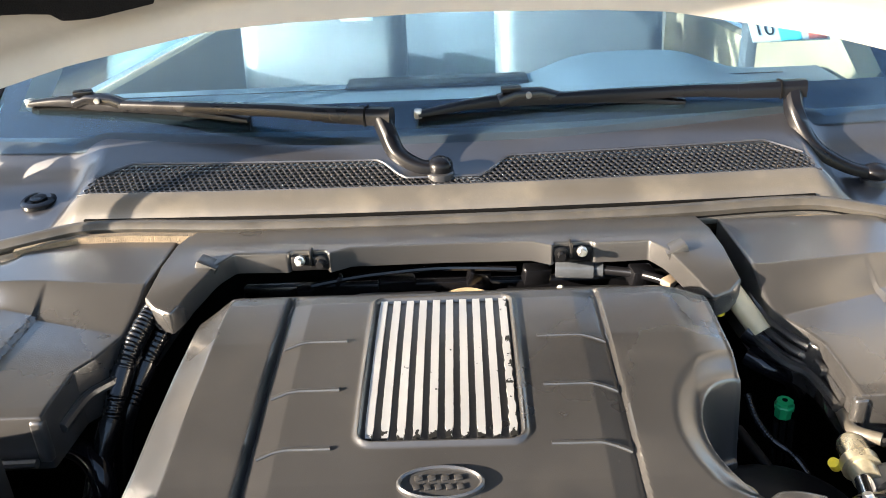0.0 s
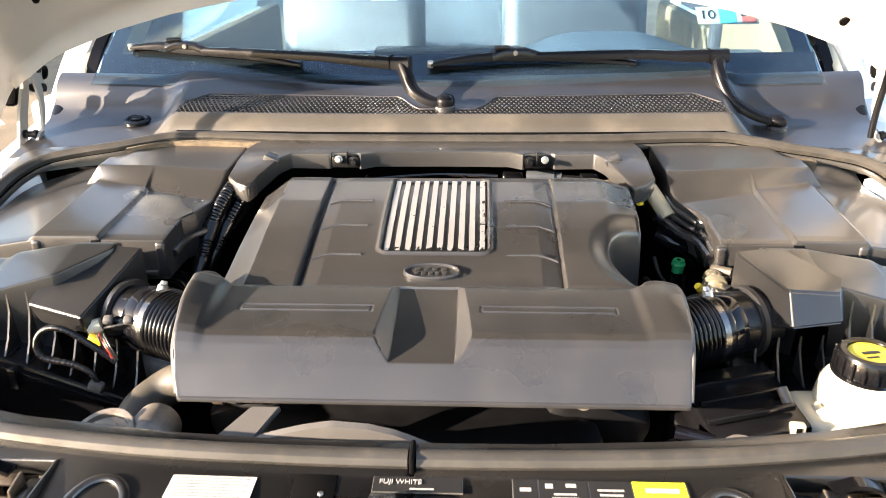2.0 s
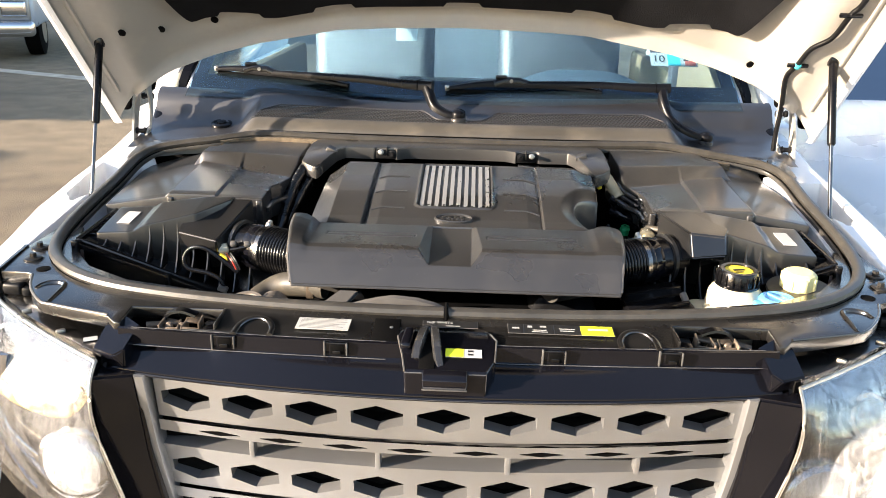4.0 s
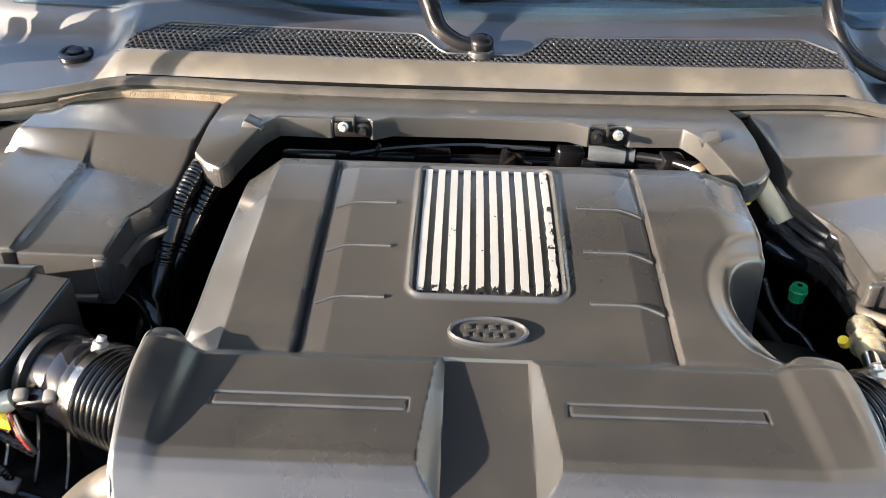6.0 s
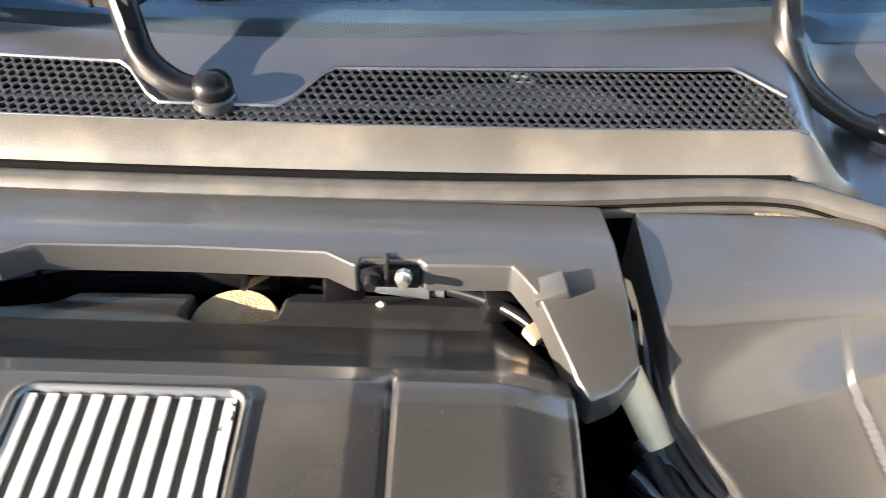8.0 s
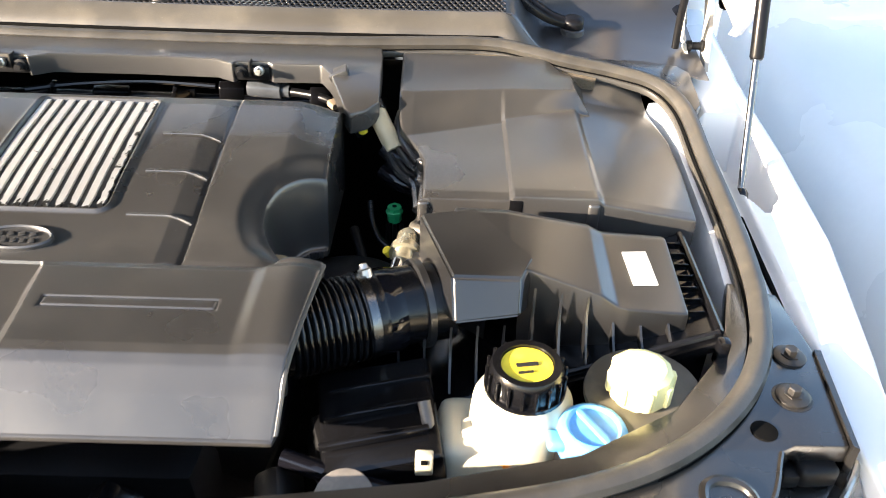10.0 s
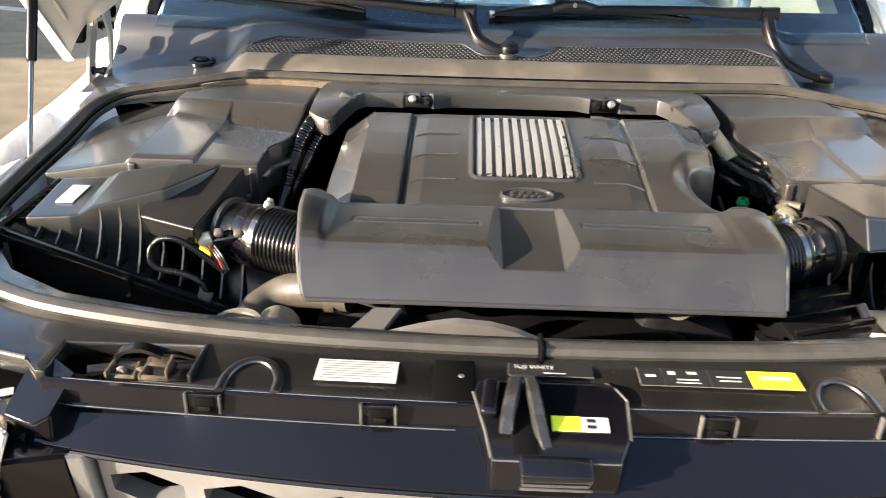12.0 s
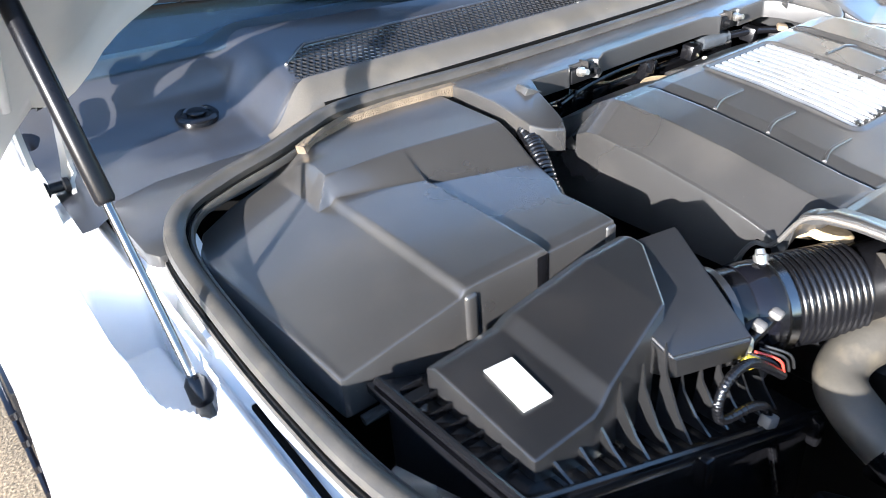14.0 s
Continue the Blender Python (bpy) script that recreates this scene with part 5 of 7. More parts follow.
    rr = lambda s: 0.0418 + 0.0036 * abs(math.sin(math.pi * s * n)) ** 0.6
    part("hose", sweep(path, ring_section(rr, 32)), BOX, b, "black corrugated intake hose", angle=70)
    part("hose_end", lathe(a2 - d * 0.002, a3, ((0, 0.0405), (0.9, 0.0405), (1, 0.036)), 32), BOX, b)
    # sensor with plug and wires
    if sx < 0:
        s0 = P(0.392, 0.452, 1.100)
        sensor = part("sensor", box(s0, (0.046, 0.022, 0.020), 0.005, turn(20, 14 * sx, 0), 3), BOX, b, "black sensor with a pale plug")
        part("sensor_end", lathe(s0 + Vector((sx * 0.024, -0.004, 0.002)), s0 + Vector((sx * 0.040, -0.008, -0.004)), ((0, 0.009), (0.5, 0.011), (0.55, 0.008), (1, 0.009)), 12), CREAM if sx < 0 else BOX, sensor)
        for k in range(2):
            part("sensor_clip", box(s0 + Vector((sx * (0.012 - 0.026 * k), -0.010, 0.012)), (0.012, 0.012, 0.008), 0.003, turn(20, 0, 10)), SHROUD if sx < 0 else BOX, sensor)
        part("plug", box(s0 + Vector((sx * 0.030, -0.016, -0.014)), (0.018, 0.010, 0.012), 0.003, turn(0, 20, 0)), YELLOW if sx < 0 else BOX, sensor)
        for k in range(4):
            off = Vector((-sx * 0.004 * k, -0.002 * k, 0.002 * k))
            part("wire", tube([s0 + off + Vector((sx * 0.028, -0.014, -0.008)), s0 + off + Vector((sx * 0.014, -0.03, -0.016)), s0 + off + Vector((sx * 0.006, -0.032, -0.034))], 0.0013, 6, 6), REDWIRE if k == 1 and sx < 0 else INK, sensor)
    if sx < 0:
        way = catmull([s0 + Vector((0.0, -0.032, -0.036)), P(0.425, 0.420, 1.092), P(0.452, 0.420, 1.110), P(0.476, 0.421, 1.108), P(0.490, 0.420, 1.090), P(0.484, 0.418, 1.070), P(0.446, 0.416, 1.062), P(0.424, 0.414, 1.050), P(0.418, 0.412, 1.03), P(0.412, 0.408, 1.0), P(0.40, 0.40, 0.94)], 24)
        part("wiring_loom", sweep(way, ring_section(lambda t: 0.0040 + 0.0005 * (math.sin(t * 420) > 0), 10)), BOX, b, "corrugated black wiring loom", angle=70)
        k = P(0.420, 0.411, 1.034)
        part("loom_bracket", box(P(0.325, 0.473, 1.021), (0.008, 0.012, 0.055), 0.002, turn(0, 8, 0)), ALLOY, b)
        part("loom_clip", box(k, (0.018, 0.012, 0.012), 0.003, turn(0, 25, 0)), SHROUD, b)
    part("neck_flange", lathe(P(0.404, 0.494, 1.093), P(0.396, 0.491, 1.093), ((0, 0.043), (0.1, 0.047), (0.9, 0.047), (1, 0.043)), 36), LID, b, "round flange of the outlet neck")
    return b


def build_rear_bracket():
    k = thing("rear_cross_panel", (CX, 0.9, 1.16), "black moulded cross panel with two horns and bolts", "cross panel")
    bx = -0.017
    half = [(0.0, 0.952), (0.335, 0.951), (0.339, 0.90), (0.342, 0.788), (0.326, 0.772), (0.306, 0.764), (0.297, 0.778), (0.276, 0.838), (0.272, 0.846), (0.257, 0.872),
            (0.190, 0.8695), (0.186, 0.876), (0.142, 0.8745), (0.138, 0.866), (0.113, 0.880), (0.0, 0.882)]
    ring = [(bx + u, y) for u, y in half] + [(bx - u, y) for u, y in half[-2:0:-1]]
    zf = lambda x, y: lerp(y, [0.762, 0.788, 0.85, 0.90, 0.965], [1.176, 1.186, 1.1985, 1.201, 1.196])
    part("panel", plate(ring, zf, 0.027, cuts_y=(0.788, 0.85, 0.91), bevel=0.0032, seg=3), PLASTIC, k, angle=30)
    for sx in (-1, 1):
        pad = part("bolt_pad", box((bx + sx * 0.162, 0.876, 1.184), (0.05, 0.014, 0.02), 0.003), DARK, k)
        part("boss", lathe((bx + sx * 0.149, 0.870, 1.187), (bx + sx * 0.149, 0.856, 1.187), ((0, 0.0085), (0.3, 0.0085), (0.35, 0.005), (1, 0.0045)), 14), DARK, pad)
        part("bolt", lathe((bx + sx * 0.174, 0.868, 1.190), (bx + sx * 0.174, 0.853, 1.193), ((0, 0.0068), (0.4, 0.0068), (0.45, 0.0045), (1, 0.004)), 8), STEEL, pad, "bright worn steel bolt")
        part("step_wedge", box((bx + sx * 0.284, 0.851, 1.1955), (0.026, 0.022, 0.012), 0.0016, turn(4, -24 * sx, 4 * sx)), PLASTIC, k)
        part("pad_fin", box((bx + sx * 0.161, 0.872, 1.192), (0.003, 0.016, 0.02), 0.0008), BOLTBASE, k)
    return k


# ---- cowl, screen and wipers ----
def glass_y(u):
    return 1.118 + 0.105 * u * u


def cowl_z(X, Y):
    u = abs(X - CX)
    yc = 0.055 * u * u  # plan curve
    y = Y - yc
    mid = np.interp(y, [0.985, 0.994, 0.999, 1.006, 1.03, 1.075, 1.12, 1.16], [1.185, 1.200, 1.223, 1.231, 1.2365, 1.249, 1.268, 1.284])
    side = np.interp(Y - 0.105 * u * u, [0.82, 0.90, 1.00, 1.05, 1.08, 1.104, 1.125, 1.20], [1.150, 1.165, 1.181, 1.192, 1.206, 1.252, 1.268, 1.29])
    w = sstep(0.580, 0.512, u)
    return mid * w + side * (1 - w)


def vent_rows(u):
    """Front and rear edge of the grating at a distance u from the middle, in plan."""
    yc = 0.055 * u * u
    front = 1.006 + yc
    rear = np.interp(u, [0.0, 0.056, 0.092, 0.466, 0.508], [1.026, 1.026, 1.072, 1.079, 1.045])
    return front, rear + yc


def build_cowl():
    c = thing("cowl_panel", (CX, 1.08, 1.15), "black plastic cowl below the windscreen with perforated air gratings", "cowl panel")

    def keep(x, y):
        u = abs(x - CX)
        f, r = vent_rows(u)
        return not (u < 0.505 and f + 0.001 < y < r - 0.001)

    n = 300
    us = np.linspace(-0.815, 0.815, n)
    bm = bmesh.new()
    cols = []
    for u in us:
        a = abs(u)
        y0 = float(np.interp(a, [0, 0.43, 0.5, 0.56, 0.64, 0.72, 0.77, 0.80], [0.995, 1.006, 1.01, 0.985, 0.985, 0.988, 0.974, 0.955]))
        f, r = vent_rows(min(a, 0.508))
        y1 = glass_y(a) + 0.02
        if a < 0.508:
            ys = np.r_[np.linspace(y0, f, 16), np.linspace(r, y1, 14)]
        else:
            ys = np.r_[np.linspace(y0, f, 16), np.linspace(f + 1e-4, y1, 14)]
        cols.append([bm.verts.new((CX + u, y, float(cowl_z(np.array(CX + u), np.array(y))))) for y in ys])
    for i in range(n - 1):
        a = abs((us[i] + us[i + 1]) / 2)
        for j in range(29):
            if j == 15 and a < 0.508:
                continue
            bm.faces.new((cols[i][j], cols[i + 1][j], cols[i + 1][j + 1], cols[i][j + 1]))
    part("panel", bm, COWL, c, angle=45)
    # dusty strip between the grating and the seal
    bm = bmesh.new()
    rows = []
    for u in np.linspace(-0.575, 0.575, 140):
        yc = 0.055 * u * u - 0.02 * float(sstep(0.50, 0.575, abs(u)))
        low = 0.05 * float(sstep(0.505, 0.575, abs(u)))
        rows.append([bm.verts.new((CX + u, y + yc, z - low)) for y, z in ((0.973, 1.185), (0.975, 1.206), (0.984, 1.2175), (0.994, 1.2265), (1.002, 1.2315), (1.0055, 1.2333))])
    for p, q in zip(rows, rows[1:]):
        for k in range(5):
            bm.faces.new((p[k], p[k + 1], q[k + 1], q[k]))
    part("apron", bm, APRON, c, "dusty sloping strip in front of the gratings")
    # Solid black line that paints the shade below the apron's edge.
    line = [Vector((CX + u, 0.9738 + 0.055 * u * u, 1.2035)) for u in np.linspace(-0.50, 0.50, 60)]
    part("apron_shade_line", sweep(line, lambda s: [(-0.002, -0.006), (0.002, -0.006), (0.002, 0.004), (-0.002, 0.004)]), DEEP, c, "black strip for the shade under the sloping strip")
    # duct floor under the grating, a near-black sheet that paints the shade in the holes
    bm = bmesh.new()
    rows = []
    for u in np.linspace(-0.52, 0.52, 60):
        f, r = vent_rows(min(abs(u), 0.508))
        rows.append([bm.verts.new((CX + u, y, 1.205)) for y in (f - 0.003, r + 0.003)])
    for p, q in zip(rows, rows[1:]):
        bm.faces.new((p[0], p[1], q[1], q[0]))
    part("duct_floor", bm, DEEP, c)
    # perforated grating: a hexagon round each hole
    pitch = 0.0090
    bm = bmesh.new()
    h = pitch * math.sqrt(3) / 2
    rh = pitch * 0.43
    for j in range(-2, 14):
        for i in range(-60, 61):
            u = (i + 0.5 * (j % 2)) * pitch
            a = abs(u)
            if a > 0.512:
                continue
            f, r = vent_rows(min(a, 0.508))
            y = 1.009 + 0.055 * u * u + j * h * 0.98
            if not (f - 0.002 < y < r - 0.0015):
                continue
            zc = lambda q: float(cowl_z(np.array(CX + q[0]), np.array(q[1]))) + 0.0012
            R = pitch / math.sqrt(3)
            outer, inner = [], []
            for k in range(6):
                t = math.pi / 6 + k * math.pi / 3
                po, pi_ = (u + R * math.cos(t), y + R * math.sin(t)), (u + rh * math.cos(t), y + rh * math.sin(t))
                outer.append(bm.verts.new((CX + po[0], po[1], zc(po))))
                inner.append(bm.verts.new((CX + pi_[0], pi_[1], zc(pi_))))
            deep = [bm.verts.new(v.co - Vector((0, 0.0, 0.0022))) for v in inner]
            for k in range(6):
                m = (k + 1) % 6
                bm.faces.new((outer[k], outer[m], inner[m], inner[k]))
                bm.faces.new((inner[k], inner[m], deep[m], deep[k]))
    me = bpy.data.meshes.new("grating")
    bm.to_mesh(me)
    bm.free()
    me.materials.append(GRATE)
    g = new("grating", me)
    g.parent = c
    g.location = -c.location
    # frame bead round the gratings
    ring = []
    for u in np.linspace(-0.508, 0.508, 90):
        ring.append((u, vent_rows(min(abs(u), 0.508))[1] + 0.002))
    bead = [Vector((CX + u, y, float(cowl_z(np.array(CX + u), np.array(y))) + 0.001)) for u, y in ring]
    part("grating_frame", sweep(bead, ring_section(0.0022, 6)), COWL, c)
    bead = [Vector((CX + u, 1.0075 + 0.055 * u * u, float(cowl_z(np.array(CX + u), np.array(1.0075 + 0.055 * u * u))) + 0.0008)) for u in np.linspace(-0.52, 0.52, 60)]
    part("grating_frame", sweep(bead, ring_section(0.0018, 6)), COWL, c)
    # lower flange between the corner of the cowl and the seal
    for sx in (-1, 1):
        out = [(0.555, 0.960), (0.555, 0.995), (0.656, 0.995), (0.720, 0.994), (0.770, 0.980), (0.784, 0.960), (0.780, 0.871), (0.771, 0.857), (0.750, 0.857), (0.722, 0.908), (0.668, 0.930), (0.600, 0.944)]
        low = lambda x, y: lerp(y, [0.855, 0.90, 0.96, 0.995], [1.158, 1.1655, 1.172, 1.176])
        bm = plate([(CX + sx * u, y) for u, y in out], low, 0.014, cuts_x=(CX + sx * 0.62, CX + sx * 0.70), cuts_y=(0.90, 0.93, 0.96), bevel=0.003)
        part("corner_flange", bm, PLASTIC, c, "dusty lower flange of the cowl corner")
        part("corner_foot", box((CX + sx * 0.806, 1.17, 1.19), (0.036, 0.07, 0.06), 0.014, turn(40, 0, 0), 4), BOX, c, "black pillar foot cover")
    # round rubber grommet
    k = Vector((CX - 0.622, 1.10, float(cowl_z(np.array(CX - 0.622), np.array(1.10))) + 0.001))
    kn = Vector((0, -0.14, 1)).normalized()
    part("grommet", lathe(k - kn * 0.004, k + kn * 0.007, ((0, 0.027), (0.5, 0.027), (0.75, 0.0235), (0.76, 0.019), (0.55, 0.018), (0.55, 0.0125), (0.9, 0.012), (1, 0.009)), 36), BOX, c, "round black rubber grommet")
    return c


def build_windscreen():
    w = thing("windscreen", (CX, 1.3, 1.27), "sloping laminated windscreen reflecting blue sky", "windscreen")
    bm = bmesh.new()
    nx, ny = 40, 14
    layers = []
    for off in (0.0, -0.005):
        grid = []
        for j in range(ny):
            s = j / (ny - 1)
            half = 0.735 - 0.10 * s
            row = []
            for i in range(nx):
                u = (2 * i / (nx - 1) - 1) * half
                y = glass_y(u) - 0.012 + s * 0.66
                z = 1.262 - 0.01 * u * u + s * 0.46 + 0.03 * math.sin(math.pi * s)
                row.append(bm.verts.new((CX + u, y - off * 0.57, z + off * 0.82)))
            grid.append(row)
        layers.append(grid)
    for L in layers:
        for j in range(ny - 1):
            for i in range(nx - 1):
                bm.faces.new((L[j][i], L[j][i + 1], L[j + 1][i + 1], L[j + 1][i]))
    a, b = layers
    rim = lambda L: [L[0][i] for i in range(nx)] + [L[j][nx - 1] for j in range(1, ny)] + [L[ny - 1][i] for i in range(nx - 2, -1, -1)] + [L[j][0] for j in range(ny - 2, 0, -1)]
    ra, rb = rim(a), rim(b)
    for i in range(len(ra)):
        k = (i + 1) % len(ra)
        bm.faces.new((ra[i], ra[k], rb[k], rb[i]))
    g = part("pane", bm, GLASS, w)
    g.visible_shadow = False
    # printed black border under the edges
    for sx in (-1, 1):
        bm = bmesh.new()
        rows = []
        for s in np.linspace(0, 1, 12):
            half = 0.735 - 0.10 * s
            rows.append([bm.verts.new((CX + sx * u, glass_y(u) - 0.012 + s * 0.66 + 0.007, 1.262 - 0.01 * u * u + s * 0.46 + 0.03 * math.sin(math.pi * s) - 0.009)) for u in (half - 0.035, half)])
        for p, q in zip(rows, rows[1:]):
            bm.faces.new((p[0], p[1], q[1], q[0]))
        part("printed_border", bm, GLOSSY, w)
        for u0, u1, y0, y1, z0, z1, r, mat, words in ((0.757, 0.735, 1.165, 1.505, 1.206, 1.448, 0.008, PRIMER, "pale painted screen pillar"), (0.791, 0.793, 1.170, 1.430, 1.214, 1.392, 0.009, CREAM, "cream inner edge of the door frame")):
            run = [Vector((CX + sx * (u0 + (u1 - u0) * t), y0 + (y1 - y0) * t, z0 + (z1 - z0) * t)) for t in np.linspace(0, 1, 6)]
            part("pillar_trim", sweep(run, ring_section(r, 10, 0.6)), mat, w, words)
    bm = bmesh.new()
    rows = []
    for u in np.linspace(-0.73, 0.73, 40):
        rows.append([bm.verts.new((CX + u, glass_y(u) - 0.012 + s * 0.66 + 0.007, 1.262 - 0.01 * u * u + s * 0.46 + 0.03 * math.sin(math.pi * s) - 0.009)) for s in (0, 0.05, 0.10)])
    for p, q in zip(rows, rows[1:]):
        bm.faces.new((p[0], p[1], q[1], q[0]))
        bm.faces.new((p[1], p[2], q[2], q[1]))
    part("printed_border", bm, GLOSSY, w)
    return w


def build_wiper(px, foot, elbow, blade_a, blade_b, mid, name_label):
    """pivot place, curve of the foot, elbow of the arm, blade ends and the bracket's place on the blade."""
    w = thing("wiper", px, name_label, "wiper", "windscreen wipers")
    px = Vector(px)
    part("pivot_boss", lathe(px + Vector((0, 0, -0.03)), px + Vector((0, -0.002, -0.004)), ((0, 0.02), (0.9, 0.019), (1, 0.015)), 24), COWL, w)
    part("pivot_cap", lathe(px + Vector((0, 0, -0.006)), px + Vector((0, -0.003, 0.014)), ((0, 0.0175), (0.5, 0.0175), (0.75, 0.0155), (0.92, 0.010), (1, 0.003)), 28), WIPER, w, "domed pivot cap")
    e, m = Vector(elbow), Vector(mid)

    def bar(w0, w1, t0, t1):
        """Flat-bottomed bar with rounded shoulders, narrowing along its way."""
        def sec(s):
            a, t = w0 + (w1 - w0) * s, t0 + (t1 - t0) * s
            return [(-a, -t), (a, -t), (a, t * 0.1), (a * 0.86, t * 0.62), (a * 0.5, t), (-a * 0.5, t), (-a * 0.86, t * 0.62), (-a, t * 0.1)]
        return sec

    part("arm_foot", sweep(catmull([px] + [Vector(p) for p in foot] + [e], 8), bar(0.0115, 0.0125, 0.007, 0.010)), WIPER, w)
    d = (m - e).normalized()
    joint = part("arm_joint", sweep([e - d * 0.016, e - d * 0.008, e + d * 0.05, e + d * 0.085], bar(0.0135, 0.0125, 0.0125, 0.010)), WIPER, w)
    part("joint_seam", sweep([e + d * 0.020, e + d * 0.0225], bar(0.0142, 0.0142, 0.0132, 0.0132)), DEEP, joint)
    part("arm", sweep([e + d * 0.075, e.lerp(m, 0.35) + Vector((0, 0, 0.003)), e.lerp(m, 0.7) + Vector((0, 0, 0.002)), m], bar(0.0125, 0.0075, 0.0095, 0.006)), WIPER, w)
    a, b = Vector(blade_a), Vector(blade_b)
    part("blade_spine", sweep(catmull([a, a.lerp(m, 0.5) + Vector((0, 0, 0.004)), m, b.lerp(m, 0.5) + Vector((0, 0, 0.004)), b], 6), lambda s: bar(0.0085, 0.0085, 0.0035 + 0.005 * math.sin(math.pi * s), 0.0035 + 0.005 * math.sin(math.pi * s))(s)), WIPER, w)
    dn = Vector((0, 0.004, -0.012))
    part("blade_rubber", sweep([a + dn, a.lerp(b, 0.5) + dn, b + dn], bar(0.0035, 0.0035, 0.008, 0.008)), DEEP, w)
    k = (b - a).normalized()
    adapter = part("adapter", sweep([m - k * 0.045, m - k * 0.02 + Vector((0, 0, 0.009)), m + k * 0.02 + Vector((0, 0, 0.009)), m + k * 0.05], bar(0.011, 0.010, 0.008, 0.007)), BOX, w)
    part("adapter_ear", box(m - k * 0.026 + Vector((0, -0.004, 0.017)), (0.030, 0.012, 0.010), 0.003, turn(0, 0, 10)), BOX, adapter)
    part("adapter_pin", lathe(m + Vector((0, -0.016, 0.008)), m + Vector((0, 0.014, 0.010)), ((0, 0.0045), (1, 0.0045)), 12), STEEL, adapter)
    # Bright steel end cap, paints the sunlight on the blade tip.
    part("end_cap", box(a, (0.012, 0.016, 0.014), 0.003), STEEL, w)
    return w
# ---- bonnet, hinges, struts ----
HOOD_D = Vector((0, -0.667, 0.745))
HOOD_N = Vector((0, 0.745, 0.667))
HOOD_0 = Vector((CX, 1.05, 1.20))


def hood_rear(u):
    return float(np.interp(u, [0, 0.2, 0.3, 0.45, 0.6, 0.7, 0.78, 0.84, 0.87], [0.20, 0.197, 0.19, 0.172, 0.152, 0.138, 0.112, 0.05, 0.01]))


def hood_drop(u):
    return float(np.interp(u, [0, 0.3, 0.5, 0.6, 0.7, 0.78, 0.84, 0.87], [0.185, 0.178, 0.15, 0.125, 0.085, 0.05, 0.02, 0.0]))


def hood_point(u, a, n):
    """u across, a along the raised bonnet from its hinge line, n off its plane."""
    return HOOD_0 + Vector((u, 0, 0)) + HOOD_D * a + HOOD_N * n


def build_bonnet():
    h = thing("bonnet", (CX, 1.08, 1.2), "raised white bonnet, inner frame darkened for shade, with black insulation", "bonnet")
    us = np.linspace(-0.87, 0.87, 90)
    sv = np.r_[np.linspace(0, 0.12, 14), np.linspace(0.14, 1.0, 30)]

    def inner(u, s):
        a = abs(u)
        r = hood_rear(a)
        along = r + s * (1.12 - r)
        n = hood_drop(a)
        dist = (along - r)
        # rolled rear edge, pressed channel along the frame
        n = n - 0.022 * math.exp(-(dist / 0.012) ** 2) * (a < 0.8)
        n = n + 0.012 * math.exp(-((dist - 0.030) / 0.012) ** 2) * max(0.0, 1 - a / 0.75)
        n = n + 0.022 * math.exp(-((a - 0.66) / 0.05) ** 2) * (1 - math.exp(-(dist / 0.10) ** 2))
        n = n - 0.015 * math.exp(-((a - 0.77) / 0.03) ** 2)
        n = n + 0.012 * math.exp(-((a - 0.60) / 0.06) ** 2 - ((dist - 0.12) / 0.05) ** 2) - 0.010 * math.exp(-((a - 0.73) / 0.03) ** 2 - ((dist - 0.30) / 0.12) ** 2)
        return hood_point(u, along, n)

    bm = bmesh.new()
    g = [[bm.verts.new(inner(u, s)) for u in us] for s in sv]
    for p, q in zip(g, g[1:]):
        for k in range(len(us) - 1):
            bm.faces.new((p[k], p[k + 1], q[k + 1], q[k]))
    part("inner_frame", bm, INNER, h, "white pressed inner frame, darkened for shade", angle=60)
    bm = bmesh.new()
    g = [[bm.verts.new(inner(u, s) + HOOD_N * (0.035 + 0.0 * u)) for u in us] for s in np.linspace(0, 1, 20)]
    for p, q in zip(g, g[1:]):
        for k in range(len(us) - 1):
            bm.faces.new((p[k], p[k + 1], q[k + 1], q[k]))
    part("outer_skin", bm, WHITE, h)
    for sx in (-1, 1):
        bm = bmesh.new()
        rows = []
        for s in np.linspace(0, 1, 20):
            p = inner(sx * 0.87, s)
            rows.append([bm.verts.new(p + HOOD_N * n + Vector((sx * x, 0, 0))) for x, n in ((-0.012, -0.004), (0.0, -0.008), (0.010, -0.004), (0.014, 0.012), (0.006, 0.036))])
        for p, q in zip(rows, rows[1:]):
            for k in range(4):
                bm.faces.new((p[k], p[k + 1], q[k + 1], q[k]))
        part("side_flange", bm, WHITE, h)
        for u, r in ((0.838, 0.006),):
            ridge = [inner(sx * u, s) - HOOD_N * 0.001 for s in np.linspace(0.05 if u > 0.75 else 0.16, 1, 16)]
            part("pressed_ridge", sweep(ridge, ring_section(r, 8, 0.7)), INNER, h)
    # insulation mat with its notched edge
    bm = bmesh.new()
    rows = []
    for u in np.linspace(-0.70, 0.70, 170):
        a = abs(u)
        start = hood_rear(a) + 0.062 + 0.05 * float(sstep(0.42, 0.60, a)) + (0.18 * float(sstep(0.62, 0.70, a)))
        for c in (0.0, 0.3, 0.52):
            if abs(a - c) < 0.045:
                start += 0.012
        row = []
        for t in np.linspace(0, 1, 10):
            al = start + t * (1.05 - start)
            n = hood_drop(a) - 0.014 - 0.004 * math.sin(9 * u + 5 * t) * (t > 0)
            row.append(bm.verts.new(hood_point(u, al, n)))
        row.insert(0, bm.verts.new(hood_point(u, start, hood_drop(a) + 0.01)))
        rows.append(row)
